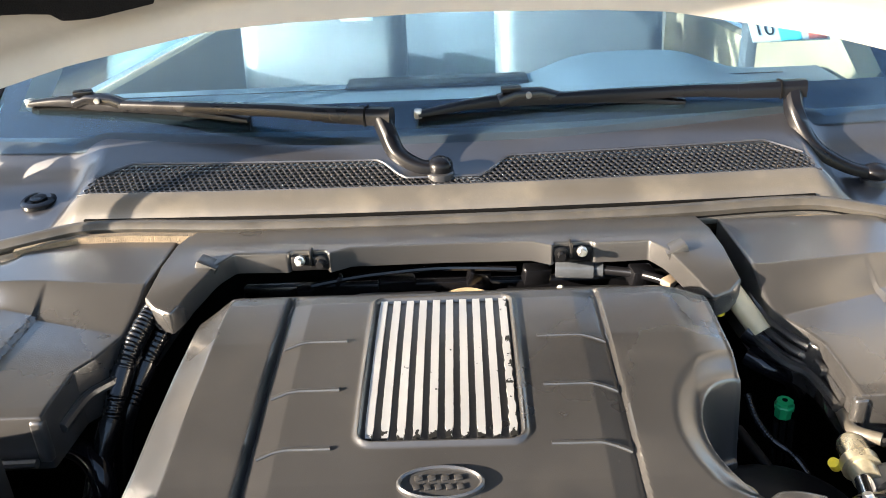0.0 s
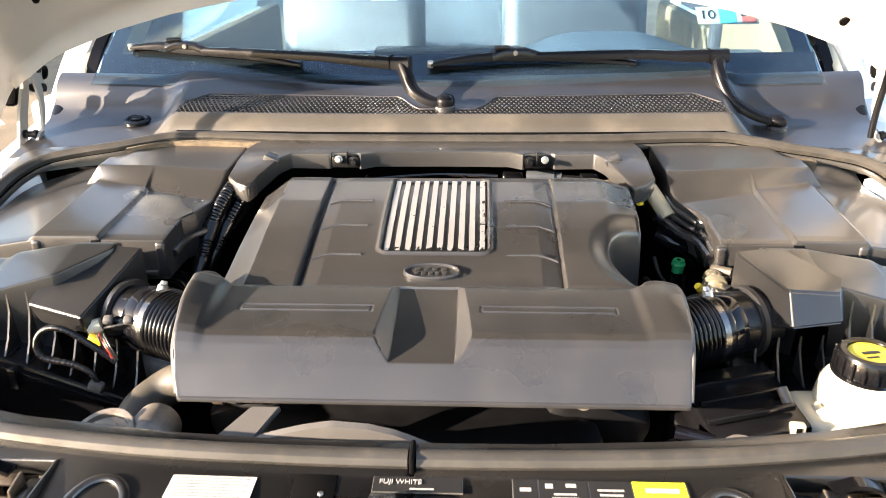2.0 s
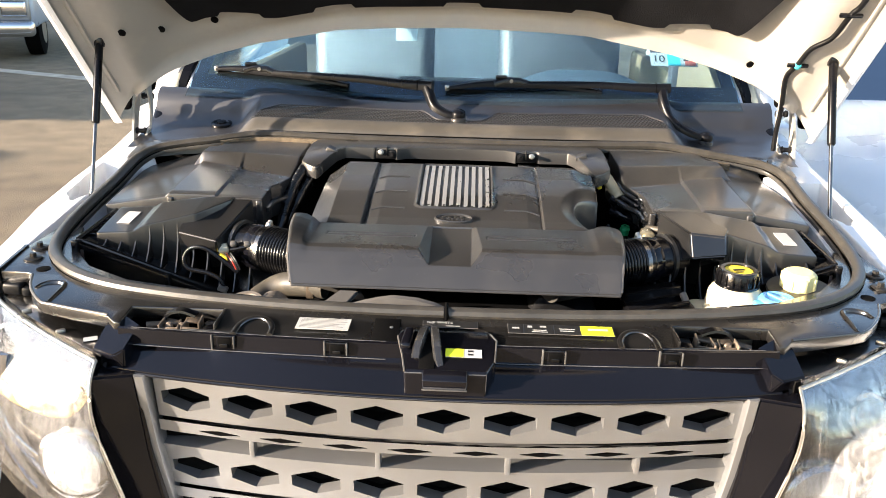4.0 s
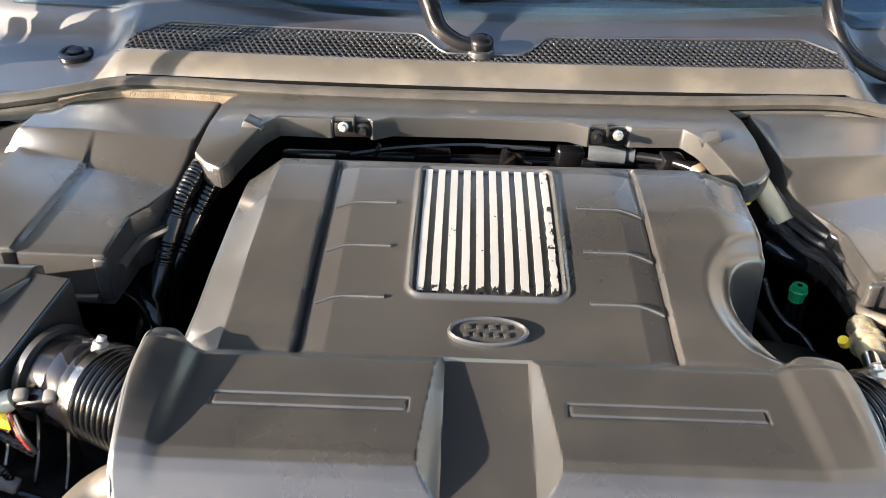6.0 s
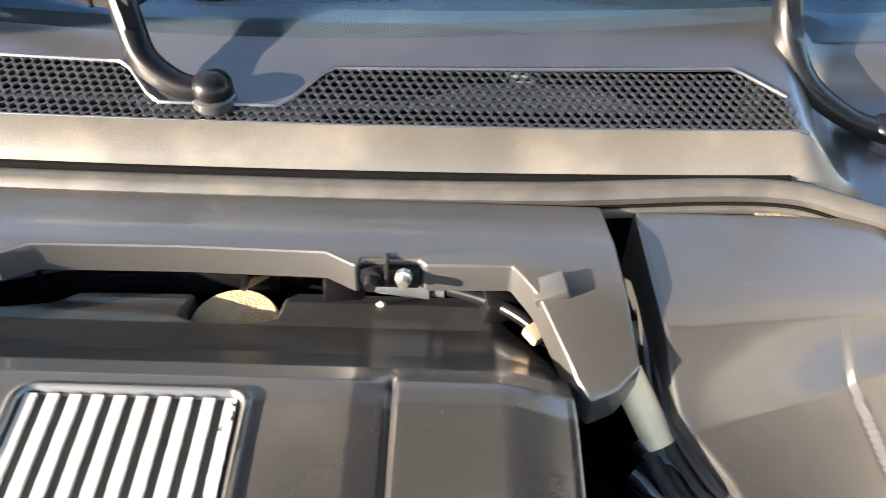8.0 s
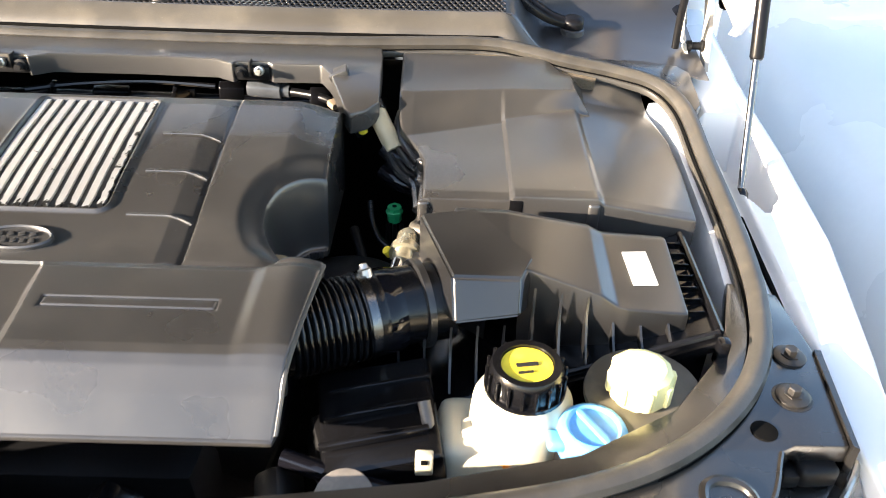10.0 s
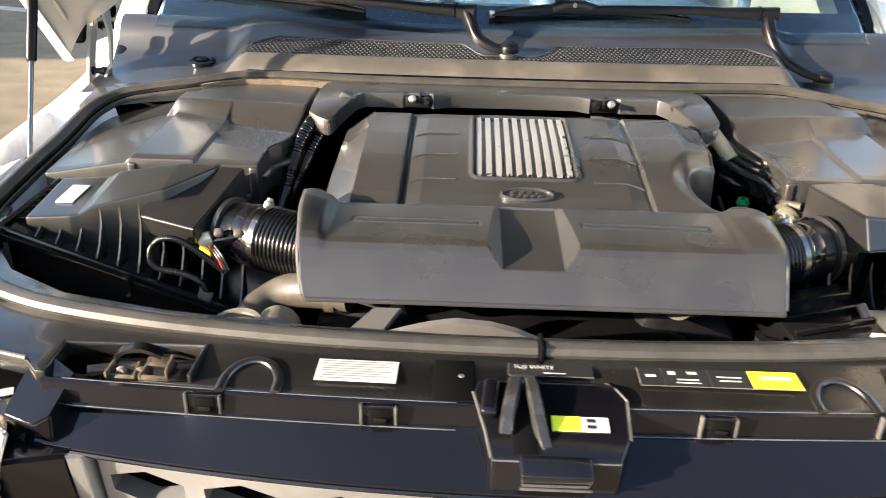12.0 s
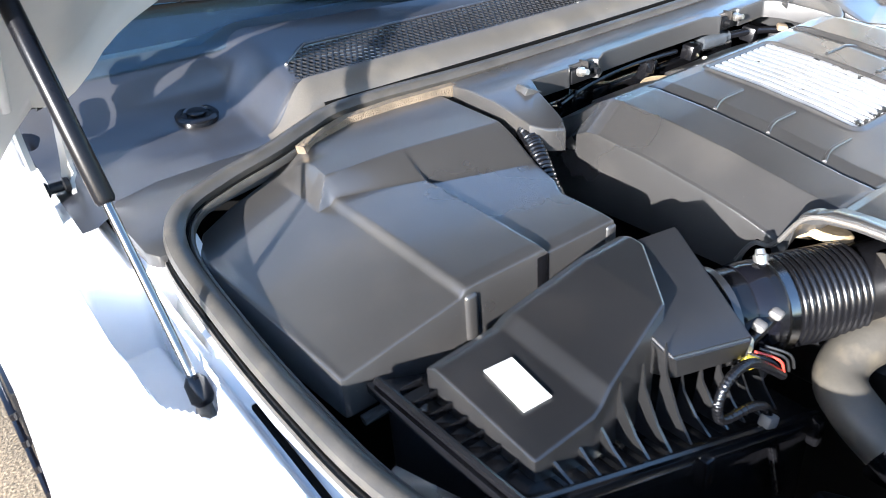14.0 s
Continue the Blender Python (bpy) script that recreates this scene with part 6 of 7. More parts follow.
    for p, q in zip(rows, rows[1:]):
        for k in range(len(p) - 1):
            bm.faces.new((p[k], p[k + 1], q[k + 1], q[k]))
    part("insulation_mat", bm, LINER, h, "black felt insulation mat")
    for sx in (-1, 1):
        for u, s in ((0.70, 0.11), (0.585, 0.085), (0.765, 0.17)) if sx < 0 else ((0.680, 0.036),):
            c = inner(sx * u, s)
            part("access_hole", lathe(c - HOOD_N * 0.003, c + HOOD_N * 0.001, ((0, 0.009), (1, 0.009)), 16), DEEP, h)
    # washer hose clipped to the frame
    low = [Vector(p) for p in ((0.764, 1.03, 1.185), (0.760, 1.02, 1.235), (0.757, 1.005, 1.285))]
    laid = [inner(u, q) - HOOD_N * 0.010 for u, q in ((0.761, 0.014), (0.749, 0.072), (0.755, 0.122), (0.761, 0.181), (0.786, 0.235), (0.795, 0.308), (0.805, 0.353), (0.808, 0.50), (0.800, 0.70))]
    hose = part("washer_hose", tube(low + laid, 0.0058, 10, 10), DARK, h, "thin black washer hose")
    for p in (laid[2], laid[5]):
        part("hose_clip", box(p - HOOD_N * 0.002, (0.046, 0.008, 0.008), 0.002, turn(42, 0, -4)), BOX, hose)
    ring = laid[2] - HOOD_N * 0.003
    part("hose_ring", lathe(ring - HOOD_D * 0.005, ring + HOOD_D * 0.005, ((0, 0.0065), (0.2, 0.0075), (0.8, 0.0075), (1, 0.0065)), 12), TEAL, hose, "small turquoise hose ring")
    return h


def build_hinge(sx):
    g = thing("hood_hinge_assembly", (CX + sx * 0.83, 1.05, 1.16), "white painted steel bonnet hinge", "hinge", "bonnet hinges")
    U = lambda u, y, z: Vector((CX + sx * u, y, z))

    def link(name, pts, w, t, mat, label=""):
        bm = sweep(catmull(pts, 5), lambda s: [(-t, -w), (t, -w), (t, w), (-t, w)], up=(0, 0.6, 0.8))
        bmesh.ops.recalc_face_normals(bm, faces=bm.faces)
        return part(name, bm, mat, g, label)

    # Links and foot wear the same shade-darkened white.
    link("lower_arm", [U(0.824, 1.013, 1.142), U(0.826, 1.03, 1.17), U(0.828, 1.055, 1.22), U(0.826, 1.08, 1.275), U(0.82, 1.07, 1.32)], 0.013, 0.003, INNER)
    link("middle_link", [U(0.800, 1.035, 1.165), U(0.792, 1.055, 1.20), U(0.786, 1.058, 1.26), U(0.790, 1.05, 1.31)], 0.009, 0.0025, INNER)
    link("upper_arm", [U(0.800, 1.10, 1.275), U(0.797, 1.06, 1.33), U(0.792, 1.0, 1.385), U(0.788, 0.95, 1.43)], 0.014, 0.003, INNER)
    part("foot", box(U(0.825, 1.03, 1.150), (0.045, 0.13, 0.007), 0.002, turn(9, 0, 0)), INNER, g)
    for p in (U(0.812, 1.04, 1.185), U(0.806, 1.09, 1.265), U(0.80, 1.075, 1.305), U(0.796, 1.045, 1.345)):
        part("pin", lathe(p - Vector((0.014, 0, 0)), p + Vector((0.014, 0, 0)), ((0, 0.008), (0.2, 0.009), (0.25, 0.006), (0.75, 0.006), (0.8, 0.009), (1, 0.008)), 12), DARK, g)
    part("dark_gusset", box(U(0.862, 1.085, 1.252), (0.030, 0.014, 0.045), 0.010, turn(-25, 0, 0)), DEEP, g)
    part("dark_gusset", box(U(0.806, 1.105, 1.292), (0.034, 0.014, 0.03), 0.010, turn(-25, 0, 0)), DEEP, g)
    for y in (0.99, 1.06):
        hexbolt(U(0.826, y, 1.148 + (y - 1.03) * 0.158 + 0.003), 0.0065, 0.007, g, mat=INNER)
    return g


def build_strut(sx):
    s = thing("gas_strut", (CX + sx * 0.803, 0.72, 1.09), "black gas strut with a bright rod holding the bonnet up", "gas strut", "bonnet struts")
    a = Vector((CX + sx * 0.803, 0.72, 1.095))
    j = Vector((CX + sx * 0.812, 0.804, 1.251))
    t = a + (j - a) * 2.08
    d = (t - a).normalized()
    part("rod", lathe(a, j, ((0, 0.0042), (1, 0.0042)), 16), RODSTEEL, s, "ground steel rod")
    part("cylinder", lathe(j, t, ((0, 0.0070), (0.02, 0.0088), (0.96, 0.0088), (1, 0.007)), 24), WIPER, s, "black cylinder")
    part("lower_socket", lathe(a - d * 0.012, a + d * 0.016, ((0, 0.007), (0.2, 0.011), (0.8, 0.010), (1, 0.006)), 16), BOX, s)
    part("upper_socket", box(t, (0.02, 0.02, 0.026), 0.005), BOX, s)
    part("ball_stud", lathe(a - Vector((0, 0, 0.012)), a - Vector((0, 0, 0.03)), ((0, 0.007), (1, 0.009)), 12), STEEL, s)
    return s


# ---- cabin behind the screen ----
def build_cabin():
    c = thing("car_cabin", (CX, 1.9, 0.6), "white car body with dark cabin, roof and pillars", "car body")
    for sx in (-1, 1):
        # roof pillar
        pts = [(CX + sx * 0.85, 1.24, 1.17), (CX + sx * 0.815, 1.31, 1.29), (CX + sx * 0.77, 1.48, 1.45), (CX + sx * 0.69, 1.80, 1.72), (CX + sx * 0.66, 2.0, 1.78)]
        part("pillar", sweep(catmull(pts, 8), lambda s: [(-0.03, -0.03), (0.03, -0.03), (0.03, 0.02), (0.015, 0.03), (-0.02, 0.028)]), WHITE, c)
        pts2 = [(CX + sx * 0.802, 1.20, 1.165), (CX + sx * 0.791, 1.224, 1.199), (CX + sx * 0.767, 1.283, 1.30), (CX + sx * 0.735, 1.36, 1.39), (CX + sx * 0.695, 1.50, 1.535), (CX + sx * 0.645, 1.80, 1.735)]
        part("pillar_trim", sweep(catmull(pts2, 8), lambda s: [(-0.013, -0.008), (0.013, -0.008), (0.011, 0.008), (-0.010, 0.010)], up=(0, -1, 0.4)), WIPER, c, "black pillar trim strip")
        pts3 = [(x - sx * 0.045, y + 0.03, z + 0.0) for x, y, z in pts[1:]]
        part("pillar_lining", sweep(catmull(pts3, 8), lambda s: [(-0.03, -0.05), (0.03, -0.05), (0.03, 0.02), (-0.03, 0.02)]), TAN, c, "beige pillar lining")
        part("door_side", box((CX + sx * 0.90, 2.2, 0.75), (0.08, 1.65, 0.9), 0.03, seg=3), WHITE, c)
        part("door_lining", box((CX + sx * 0.80, 2.1, 1.0), (0.05, 1.7, 0.44), 0.02), TAN, c, "tan door and quarter lining")
        part("sill_panel", box((CX + sx * 0.86, 1.36, 0.9), (0.1, 0.3, 0.62), 0.02), WHITE, c)
        part("side_glass", box((CX + sx * 0.79, 2.10, 1.47), (0.006, 1.45, 0.52), 0.002, turn(0, -12 * sx, 0)), SIDEGLASS, c).visible_shadow = False
    part("quarter_lining", box((0.765, 1.66, 1.24), (0.03, 0.66, 0.50), 0.012), TAN, c, "sunlit tan lining beside the driver")
    part("seat_belt_post", box((0.755, 2.03, 1.24), (0.05, 0.06, 0.56), 0.02), SEAT, c, "dark upright behind the tan lining")
    part("roof", box((CX, 2.55, 1.82), (1.42, 1.6, 0.06), 0.028, seg=3), WHITE, c)
    part("rear_wall", box((CX, 3.3, 1.25), (1.5, 0.06, 1.1), 0.02), TRIM, c)
    part("cabin_floor", box((CX, 2.3, 0.75), (1.6, 2.0, 0.04)), TRIM, c)
    # dashboard
    bm = bmesh.new()
    prof = [(1.20, 1.20), (1.32, 1.225), (1.45, 1.245), (1.58, 1.25), (1.64, 1.235), (1.68, 1.18), (1.70, 1.0), (1.68, 0.85)]
    rows = []
    for u in np.linspace(-0.74, 0.74, 50):
        hood = 0.045 * math.exp(-((u - 0.36) / 0.17) ** 4)
        rows.append([bm.verts.new((CX + u, y, z + hood * float(sstep(1.4, 1.52, y)))) for y, z in prof])
    for p, q in zip(rows, rows[1:]):
        for k in range(len(prof) - 1):
            bm.faces.new((p[k], p[k + 1], q[k + 1], q[k]))
    dash = part("dashboard", bm, TRIM, c, "grey dashboard top")
    part("dash_vent", box((CX - 0.02, 1.55, 1.256), (0.36, 0.07, 0.008), 0.003, turn(2, 0, 0)), BOX, dash)
    for k in range(3):
        part("dash_seam", box((CX, 1.36 + 0.08 * k, 1.233 + 0.01 * k), (1.3, 0.003, 0.002)), BOX, dash)
    rim = [Vector((CX + 0.36 + 0.19 * math.cos(q), 1.80 - 0.07 * math.sin(q), 1.06 + 0.18 * math.sin(q))) for q in np.linspace(0, 2 * math.pi, 41)[:-1]]
    wheel = part("steering_wheel", sweep(rim, ring_section(0.015, 10), loop=True), BOX, c, "dark steering wheel")
    part("wheel_hub", lathe((CX + 0.36, 1.84, 1.05), (CX + 0.36, 1.79, 1.07), ((0, 0.06), (0.6, 0.07), (1, 0.05)), 20), BOX, wheel)
    for u in (-0.37, 0.37):
        seat = part("seat_back", box((CX + u, 2.32, 1.12), (0.48, 0.16, 0.62), 0.06, turn(-10, 0, 0), seg=4), SEAT, c, "grey leather seat back")
        part("headrest", box((CX + u, 2.40, 1.52), (0.27, 0.10, 0.18), 0.04, turn(-8, 0, 0), seg=4), SEAT, seat)
        for k in (-0.05, 0.05):
            part("headrest_post", lathe((CX + u + k, 2.39, 1.38), (CX + u + k, 2.40, 1.46), ((0, 0.006), (1, 0.006)), 8), CHROME, seat)
    part("rear_view_mirror", box((CX, 1.62, 1.60), (0.24, 0.03, 0.07), 0.015, seg=3), BOX, c)
    part("inside_card", box((-0.204, 1.72, 1.374), (0.070, 0.003, 0.040), 0.001, turn(-20, 0, 0)), PAPER, c, "white card on the dashboard")
    return c


def build_sticker():
    s = thing("screen_sticker", (0.47, 1.33, 1.44), "small turquoise and white sticker inside the windscreen corner", "sticker")
    rot = turn(38, 0, 0)
    c = Vector((0.580, 1.380, 1.356))
    part("card", box(c, (0.13, 0.05, 0.0012), rot=rot), PAPER, s)
    part("band", box(c + rot @ Vector((0.0, 0.0, 0.0012)), (0.035, 0.048, 0.0006), rot=rot), TEAL, s)
    part("band", box(c + rot @ Vector((0.045, -0.014, 0.0012)), (0.03, 0.018, 0.0006), rot=rot), RED, s)
    text_part("10", c + rot @ Vector((-0.042, 0.0, 0.0016)), 0.036, INK, s, rot)
    text_part("20", c + rot @ Vector((0.040, 0.004, 0.0022)), 0.030, INK, s, rot)
    return s


# ---- loose hoses, bottles and small parts in the bay ----
def build_pipes():
    def pipe(name, pts, r, mat, label, cat, bands=()):
        t = thing(name, pts[0], label, cat)
        part("run", tube(pts, r, 10, 16), mat, t)
        path = catmull(pts, 10)
        for k in bands:
            i = int(k * (len(path) - 2))
            d = (path[i + 1] - path[i]).normalized()
            part("band", lathe(path[i] - d * 0.006, path[i] + d * 0.006, ((0, r * 1.12), (1, r * 1.12)), 16), BOX, t)
        return t

    def ribbed(pts, r, mat, label):
        """Split conduit: ribbed lengths with smooth taped sleeves between."""
        t = thing("wiring_conduit", pts[0], label, "conduit", "ribbed conduits")
        path = catmull(pts, 30)
        n = len(path)
        rib = lambda s: r * (1.0 + 0.10 * (math.sin(s * n * 1.7) > 0))
        part("ribbed_run", sweep(path, ring_section(rib, 14)), mat, t, angle=60)
        for a, b in ((0.42, 0.55), (0.66, 1.0)):
            part("taped_sleeve", sweep(path[int(a * n):int(b * n)], ring_section(r * 1.22, 16)), BOX, t, "taped black sleeve")
        return t

    ribbed([(-0.350, 0.805, 1.172), (-0.358, 0.782, 1.163), (-0.370, 0.75, 1.14), (-0.379, 0.721, 1.11), (-0.384, 0.693, 1.08), (-0.393, 0.67, 1.045), (-0.40, 0.64, 1.0)], 0.0105, BOX, "black ribbed conduit with taped sleeves beside the engine cover")
    ribbed([(-0.332, 0.815, 1.158), (-0.342, 0.795, 1.148), (-0.357, 0.76, 1.12), (-0.370, 0.735, 1.09), (-0.383, 0.715, 1.055), (-0.39, 0.70, 1.0)], 0.010, BOX, "second black ribbed conduit beside the engine cover")
    pipe("cable_bend", [(-0.45, 0.69, 1.05), (-0.425, 0.682, 1.055), (-0.400, 0.668, 1.05), (-0.385, 0.652, 1.03), (-0.38, 0.63, 0.98)], 0.014, GLOSSY, "shiny black bent hose in the gap", "hose")
    pipe("coolant_hose", [(0.312, 0.822, 1.170), (0.320, 0.806, 1.163), (0.331, 0.788, 1.149), (0.347, 0.765, 1.128)], 0.0125, HOSECREAM, "cream-tan hose with a ribbed end beside the engine cover", "hose", (0.05, 0.14, 0.23, 0.32))
    pipe("vacuum_hose", [(0.335, 0.775, 1.125), (0.347, 0.764, 1.118), (0.365, 0.757, 1.112), (0.388, 0.762, 1.105), (0.40, 0.775, 1.08)], 0.014, GLOSSY, "glossy black bent hose", "hose")
    pipe("vacuum_hose", [(0.332, 0.760, 1.10), (0.350, 0.745, 1.095), (0.372, 0.742, 1.085), (0.39, 0.75, 1.06)], 0.012, GLOSSY, "glossy black bent hose lower in the gap", "hose")
    ribbed([(0.318, 0.712, 1.082), (0.322, 0.690, 1.066), (0.332, 0.668, 1.055), (0.348, 0.652, 1.048), (0.357, 0.634, 1.04), (0.364, 0.608, 1.03)], 0.0042, BOX, "thin coiled black lead in the gap")
    pipe("fuel_line", [(0.30, 0.68, 1.06), (0.315, 0.63, 1.05), (0.33, 0.58, 1.03), (0.34, 0.52, 1.0)], 0.006, DARK, "thin black line beside the engine cover", "hose")
    elbow = pipe("intake_elbow", [(-0.235, 0.380, 1.060), (-0.271, 0.389, 1.059), (-0.315, 0.402, 1.050), (-0.344, 0.396, 1.037), (-0.361, 0.370, 1.027), (-0.367, 0.335, 1.012)], 0.0235, PIPE, "dusty grey-brown intake elbow under the corrugated hose", "pipe")
    part("lower_sleeve", tube([(-0.366, 0.342, 1.015), (-0.368, 0.31, 0.998), (-0.370, 0.28, 0.96), (-0.372, 0.26, 0.90)], 0.0225, 8, 18), BOX, elbow, "black rubber sleeve")
    part("joint_clip", box((-0.262, 0.388, 1.062), (0.012, 0.050, 0.050), 0.012, seg=3), CAST, elbow)
    # green service cap
    for x, y, z in ((0.350, 0.690, 1.085),):
        g = thing("service_cap", (x, y, z - 0.04), "green hexagonal service port cap on a dark pipe", "cap")
        cap = part("cap", lathe((x, y, z - 0.016), (x, y - 0.001, z + 0.004), ((0, 0.009), (0.5, 0.009), (0.55, 0.0108), (0.72, 0.0108), (0.78, 0.0094), (1, 0.0088)), 8), GREEN, g, angle=20)
        part("cap_hole", lathe((x, y, z + 0.003), (x, y, z + 0.0045), ((0, 0.003), (1, 0.003)), 10), DEEP, cap)
        for k in (-0.008, 0.0, 0.009):
            part("stem", lathe((x + k, y - 0.01, z - 0.07), (x + k, y - 0.004, z - 0.02), ((0, 0.003), (1, 0.003)), 8), DARK, g)
    # pale solenoid valve
    v = thing("solenoid_valve", (0.37, 0.56, 1.05), "brassy metal solenoid valve with a tan arm", "valve")
    part("body", lathe((0.372, 0.598, 1.108), (0.366, 0.545, 1.104), ((0, 0.010), (0.15, 0.014), (0.5, 0.014), (0.52, 0.017), (0.7, 0.017), (0.72, 0.013), (1, 0.012)), 20), BRASS, v, "pale brass valve body")
    part("coil", box((0.385, 0.545, 1.095), (0.034, 0.040, 0.030), 0.006, turn(8, 0, 12), 3), SHROUD, v)
    part("nipple", lathe((0.362, 0.545, 1.106), (0.356, 0.508, 1.102), ((0, 0.008), (0.6, 0.008), (0.65, 0.011), (1, 0.009)), 14), CHROME, v)
    part("arm", tube([(0.390, 0.665, 1.108), (0.383, 0.625, 1.108), (0.378, 0.600, 1.116), (0.395, 0.585, 1.118)], 0.0065, 8, 10), PIPE, v)
    part("plug", lathe((0.352, 0.574, 1.098), (0.347, 0.572, 1.104), ((0, 0.006), (1, 0.005)), 12), YELLOW, v)
    part("cap", lathe((0.338, 0.525, 1.085), (0.338, 0.523, 1.100), ((0, 0.010), (0.7, 0.010), (1, 0.006)), 14), SHROUD, v)
    # clutter in the gap behind the cover
    q = thing("rear_wiring_rail", (0.0, 0.93, 1.08), "dark wiring rail with clips behind the engine cover", "wiring rail")
    part("rail", box((CX, 0.945, 1.105), (0.56, 0.02, 0.03), 0.006), BOX, q)
    for x, y, z, sz in ((0.105, 0.905, 1.142, (0.035, 0.02, 0.024)), (-0.20, 0.903, 1.128, (0.02, 0.016, 0.014)), (0.03, 0.93, 1.125, (0.03, 0.02, 0.03)), (-0.08, 0.935, 1.12, (0.05, 0.02, 0.02)), (0.235, 0.885, 1.145, (0.03, 0.024, 0.024))):
        part("connector", box((x, y, z), sz, 0.003, turn(10, 5, 12)), BOX, q)
    part("blue_sleeve", lathe((0.130, 0.908, 1.148), (0.190, 0.900, 1.148), ((0, 0.012), (0.1, 0.013), (0.8, 0.013), (0.82, 0.010), (1, 0.010)), 20), MILKY, q, "blue-grey sleeve")
    for x in (0.112, -0.155, 0.02):
        part("clip", box((x, 0.915, 1.135), (0.006, 0.012, 0.02), 0.001, turn(0, 20, 0)), BOX, q)
    part("wire", tube([(-0.19, 0.905, 1.135), (-0.12, 0.92, 1.14), (-0.02, 0.925, 1.145), (0.08, 0.915, 1.145)], 0.004, 10, 8), BOX, q)
    part("lead", tube([(0.19, 0.898, 1.148), (0.23, 0.88, 1.150), (0.26, 0.855, 1.15), (0.285, 0.82, 1.145), (0.30, 0.785, 1.14)], 0.006, 10, 10), BOX, q)
    part("tan_clip", box((0.262, 0.846, 1.155), (0.022, 0.016, 0.010), 0.003, turn(10, 0, 40)), TAN, q)
    part("yellow_plug", lathe((0.304, 0.784, 1.144), (0.303, 0.782, 1.152), ((0, 0.006), (1, 0.005)), 12), YELLOW, q)


def build_reservoirs():
    b = thing("brake_fluid_reservoir", (0.483, 0.375, 1.0), "milky brake fluid reservoir with a black cap and yellow top", "reservoir")
    bm = lathe((0.486, 0.372, 0.98), (0.486, 0.372, 1.098), ((0, 0.05), (0.6, 0.05), (0.85, 0.046), (1, 0.034)), 32)
    part("bottle", bm, CREAM, b)
    part("shoulder", box((0.463, 0.365, 1.02), (0.11, 0.08, 0.07), 0.015, seg=3), CREAM, b)
    cap = part("cap", lathe((0.486, 0.372, 1.096), (0.486, 0.372, 1.124), ((0, 0.0375), (0.15, 0.0375), (0.16, 0.0345), (0.85, 0.0335), (1, 0.031), (1.0, 0.0245), (0.86, 0.024)), 32), BOX, b, "black ribbed cap")
    for k in range(18):
        q = k * math.pi / 9
        part("grip", box((0.486 + 0.0355 * math.cos(q), 0.372 + 0.0355 * math.sin(q), 1.110), (0.003, 0.003, 0.02), 0.0008, turn(0, 0, math.degrees(q))), BOX, cap)
    part("cap_disc", lathe((0.486, 0.372, 1.1190), (0.486, 0.372, 1.1215), ((0, 0.0238), (1, 0.0232)), 32), YELLOW, cap, "yellow warning disc")
    part("disc_mark", box((0.486, 0.372, 1.1222), (0.020, 0.005, 0.0012), 0.0003, turn(0, 0, 10)), INK, cap)
    part("disc_mark", box((0.484, 0.362, 1.1222), (0.014, 0.003, 0.0012), 0.0003, turn(0, 0, 10)), INK, cap)
    part("spout", box((0.442, 0.358, 1.035), (0.022, 0.03, 0.05), 0.008, turn(0, -8, 0), 3), CREAM, b)
    part("level_band", lathe((0.486, 0.372, 1.028), (0.486, 0.372, 1.043), ((0, 0.0505), (1, 0.0505)), 32), ORANGE, b, "orange level band")
    w = thing("washer_filler", (0.53, 0.33, 1.02), "blue hinged washer filler cap", "washer cap")
    cap = part("cap", lathe((0.543, 0.330, 1.064), (0.543, 0.330, 1.092), ((0, 0.030), (0.5, 0.032), (0.8, 0.031), (0.95, 0.028), (1, 0.024), (0.9, 0.021)), 32), BLUE, w)
    part("tab", box((0.512, 0.322, 1.080), (0.020, 0.020, 0.012), 0.005, seg=3), BLUE, cap)
    part("grip", box((0.543, 0.330, 1.089), (0.007, 0.044, 0.007), 0.002, turn(0, 0, 30)), BLUE, cap)
    part("neck", lathe((0.543, 0.330, 0.95), (0.543, 0.330, 1.066), ((0, 0.03), (1, 0.03)), 20), DARK, w)
    c = thing("coolant_filler", (0.594, 0.372, 1.03), "pale yellow ribbed coolant cap on a brown round neck", "coolant cap")
    part("neck", lathe((0.594, 0.376, 0.98), (0.594, 0.376, 1.070), ((0, 0.035), (0.8, 0.038), (1, 0.042)), 36), DARK, c)
    part("splash_disc", lathe((0.596, 0.376, 1.076), (0.595, 0.375, 1.094), ((0, 0.050), (0.6, 0.054), (0.85, 0.053), (1, 0.034)), 44), PIPE, c, "brown round splash disc")
    cap = part("cap", lathe((0.590, 0.372, 1.092), (0.589, 0.371, 1.124), ((0, 0.026), (0.1, 0.0285), (0.75, 0.0285), (0.9, 0.027), (1, 0.021)), 12), PALE, c, angle=18)
    for k in range(8):
        q = k * math.pi / 4
        part("grip", box((0.590 + 0.028 * math.cos(q), 0.372 + 0.028 * math.sin(q), 1.106), (0.006, 0.009, 0.022), 0.0025, turn(0, 0, math.degrees(q))), PALE, cap)
    return b


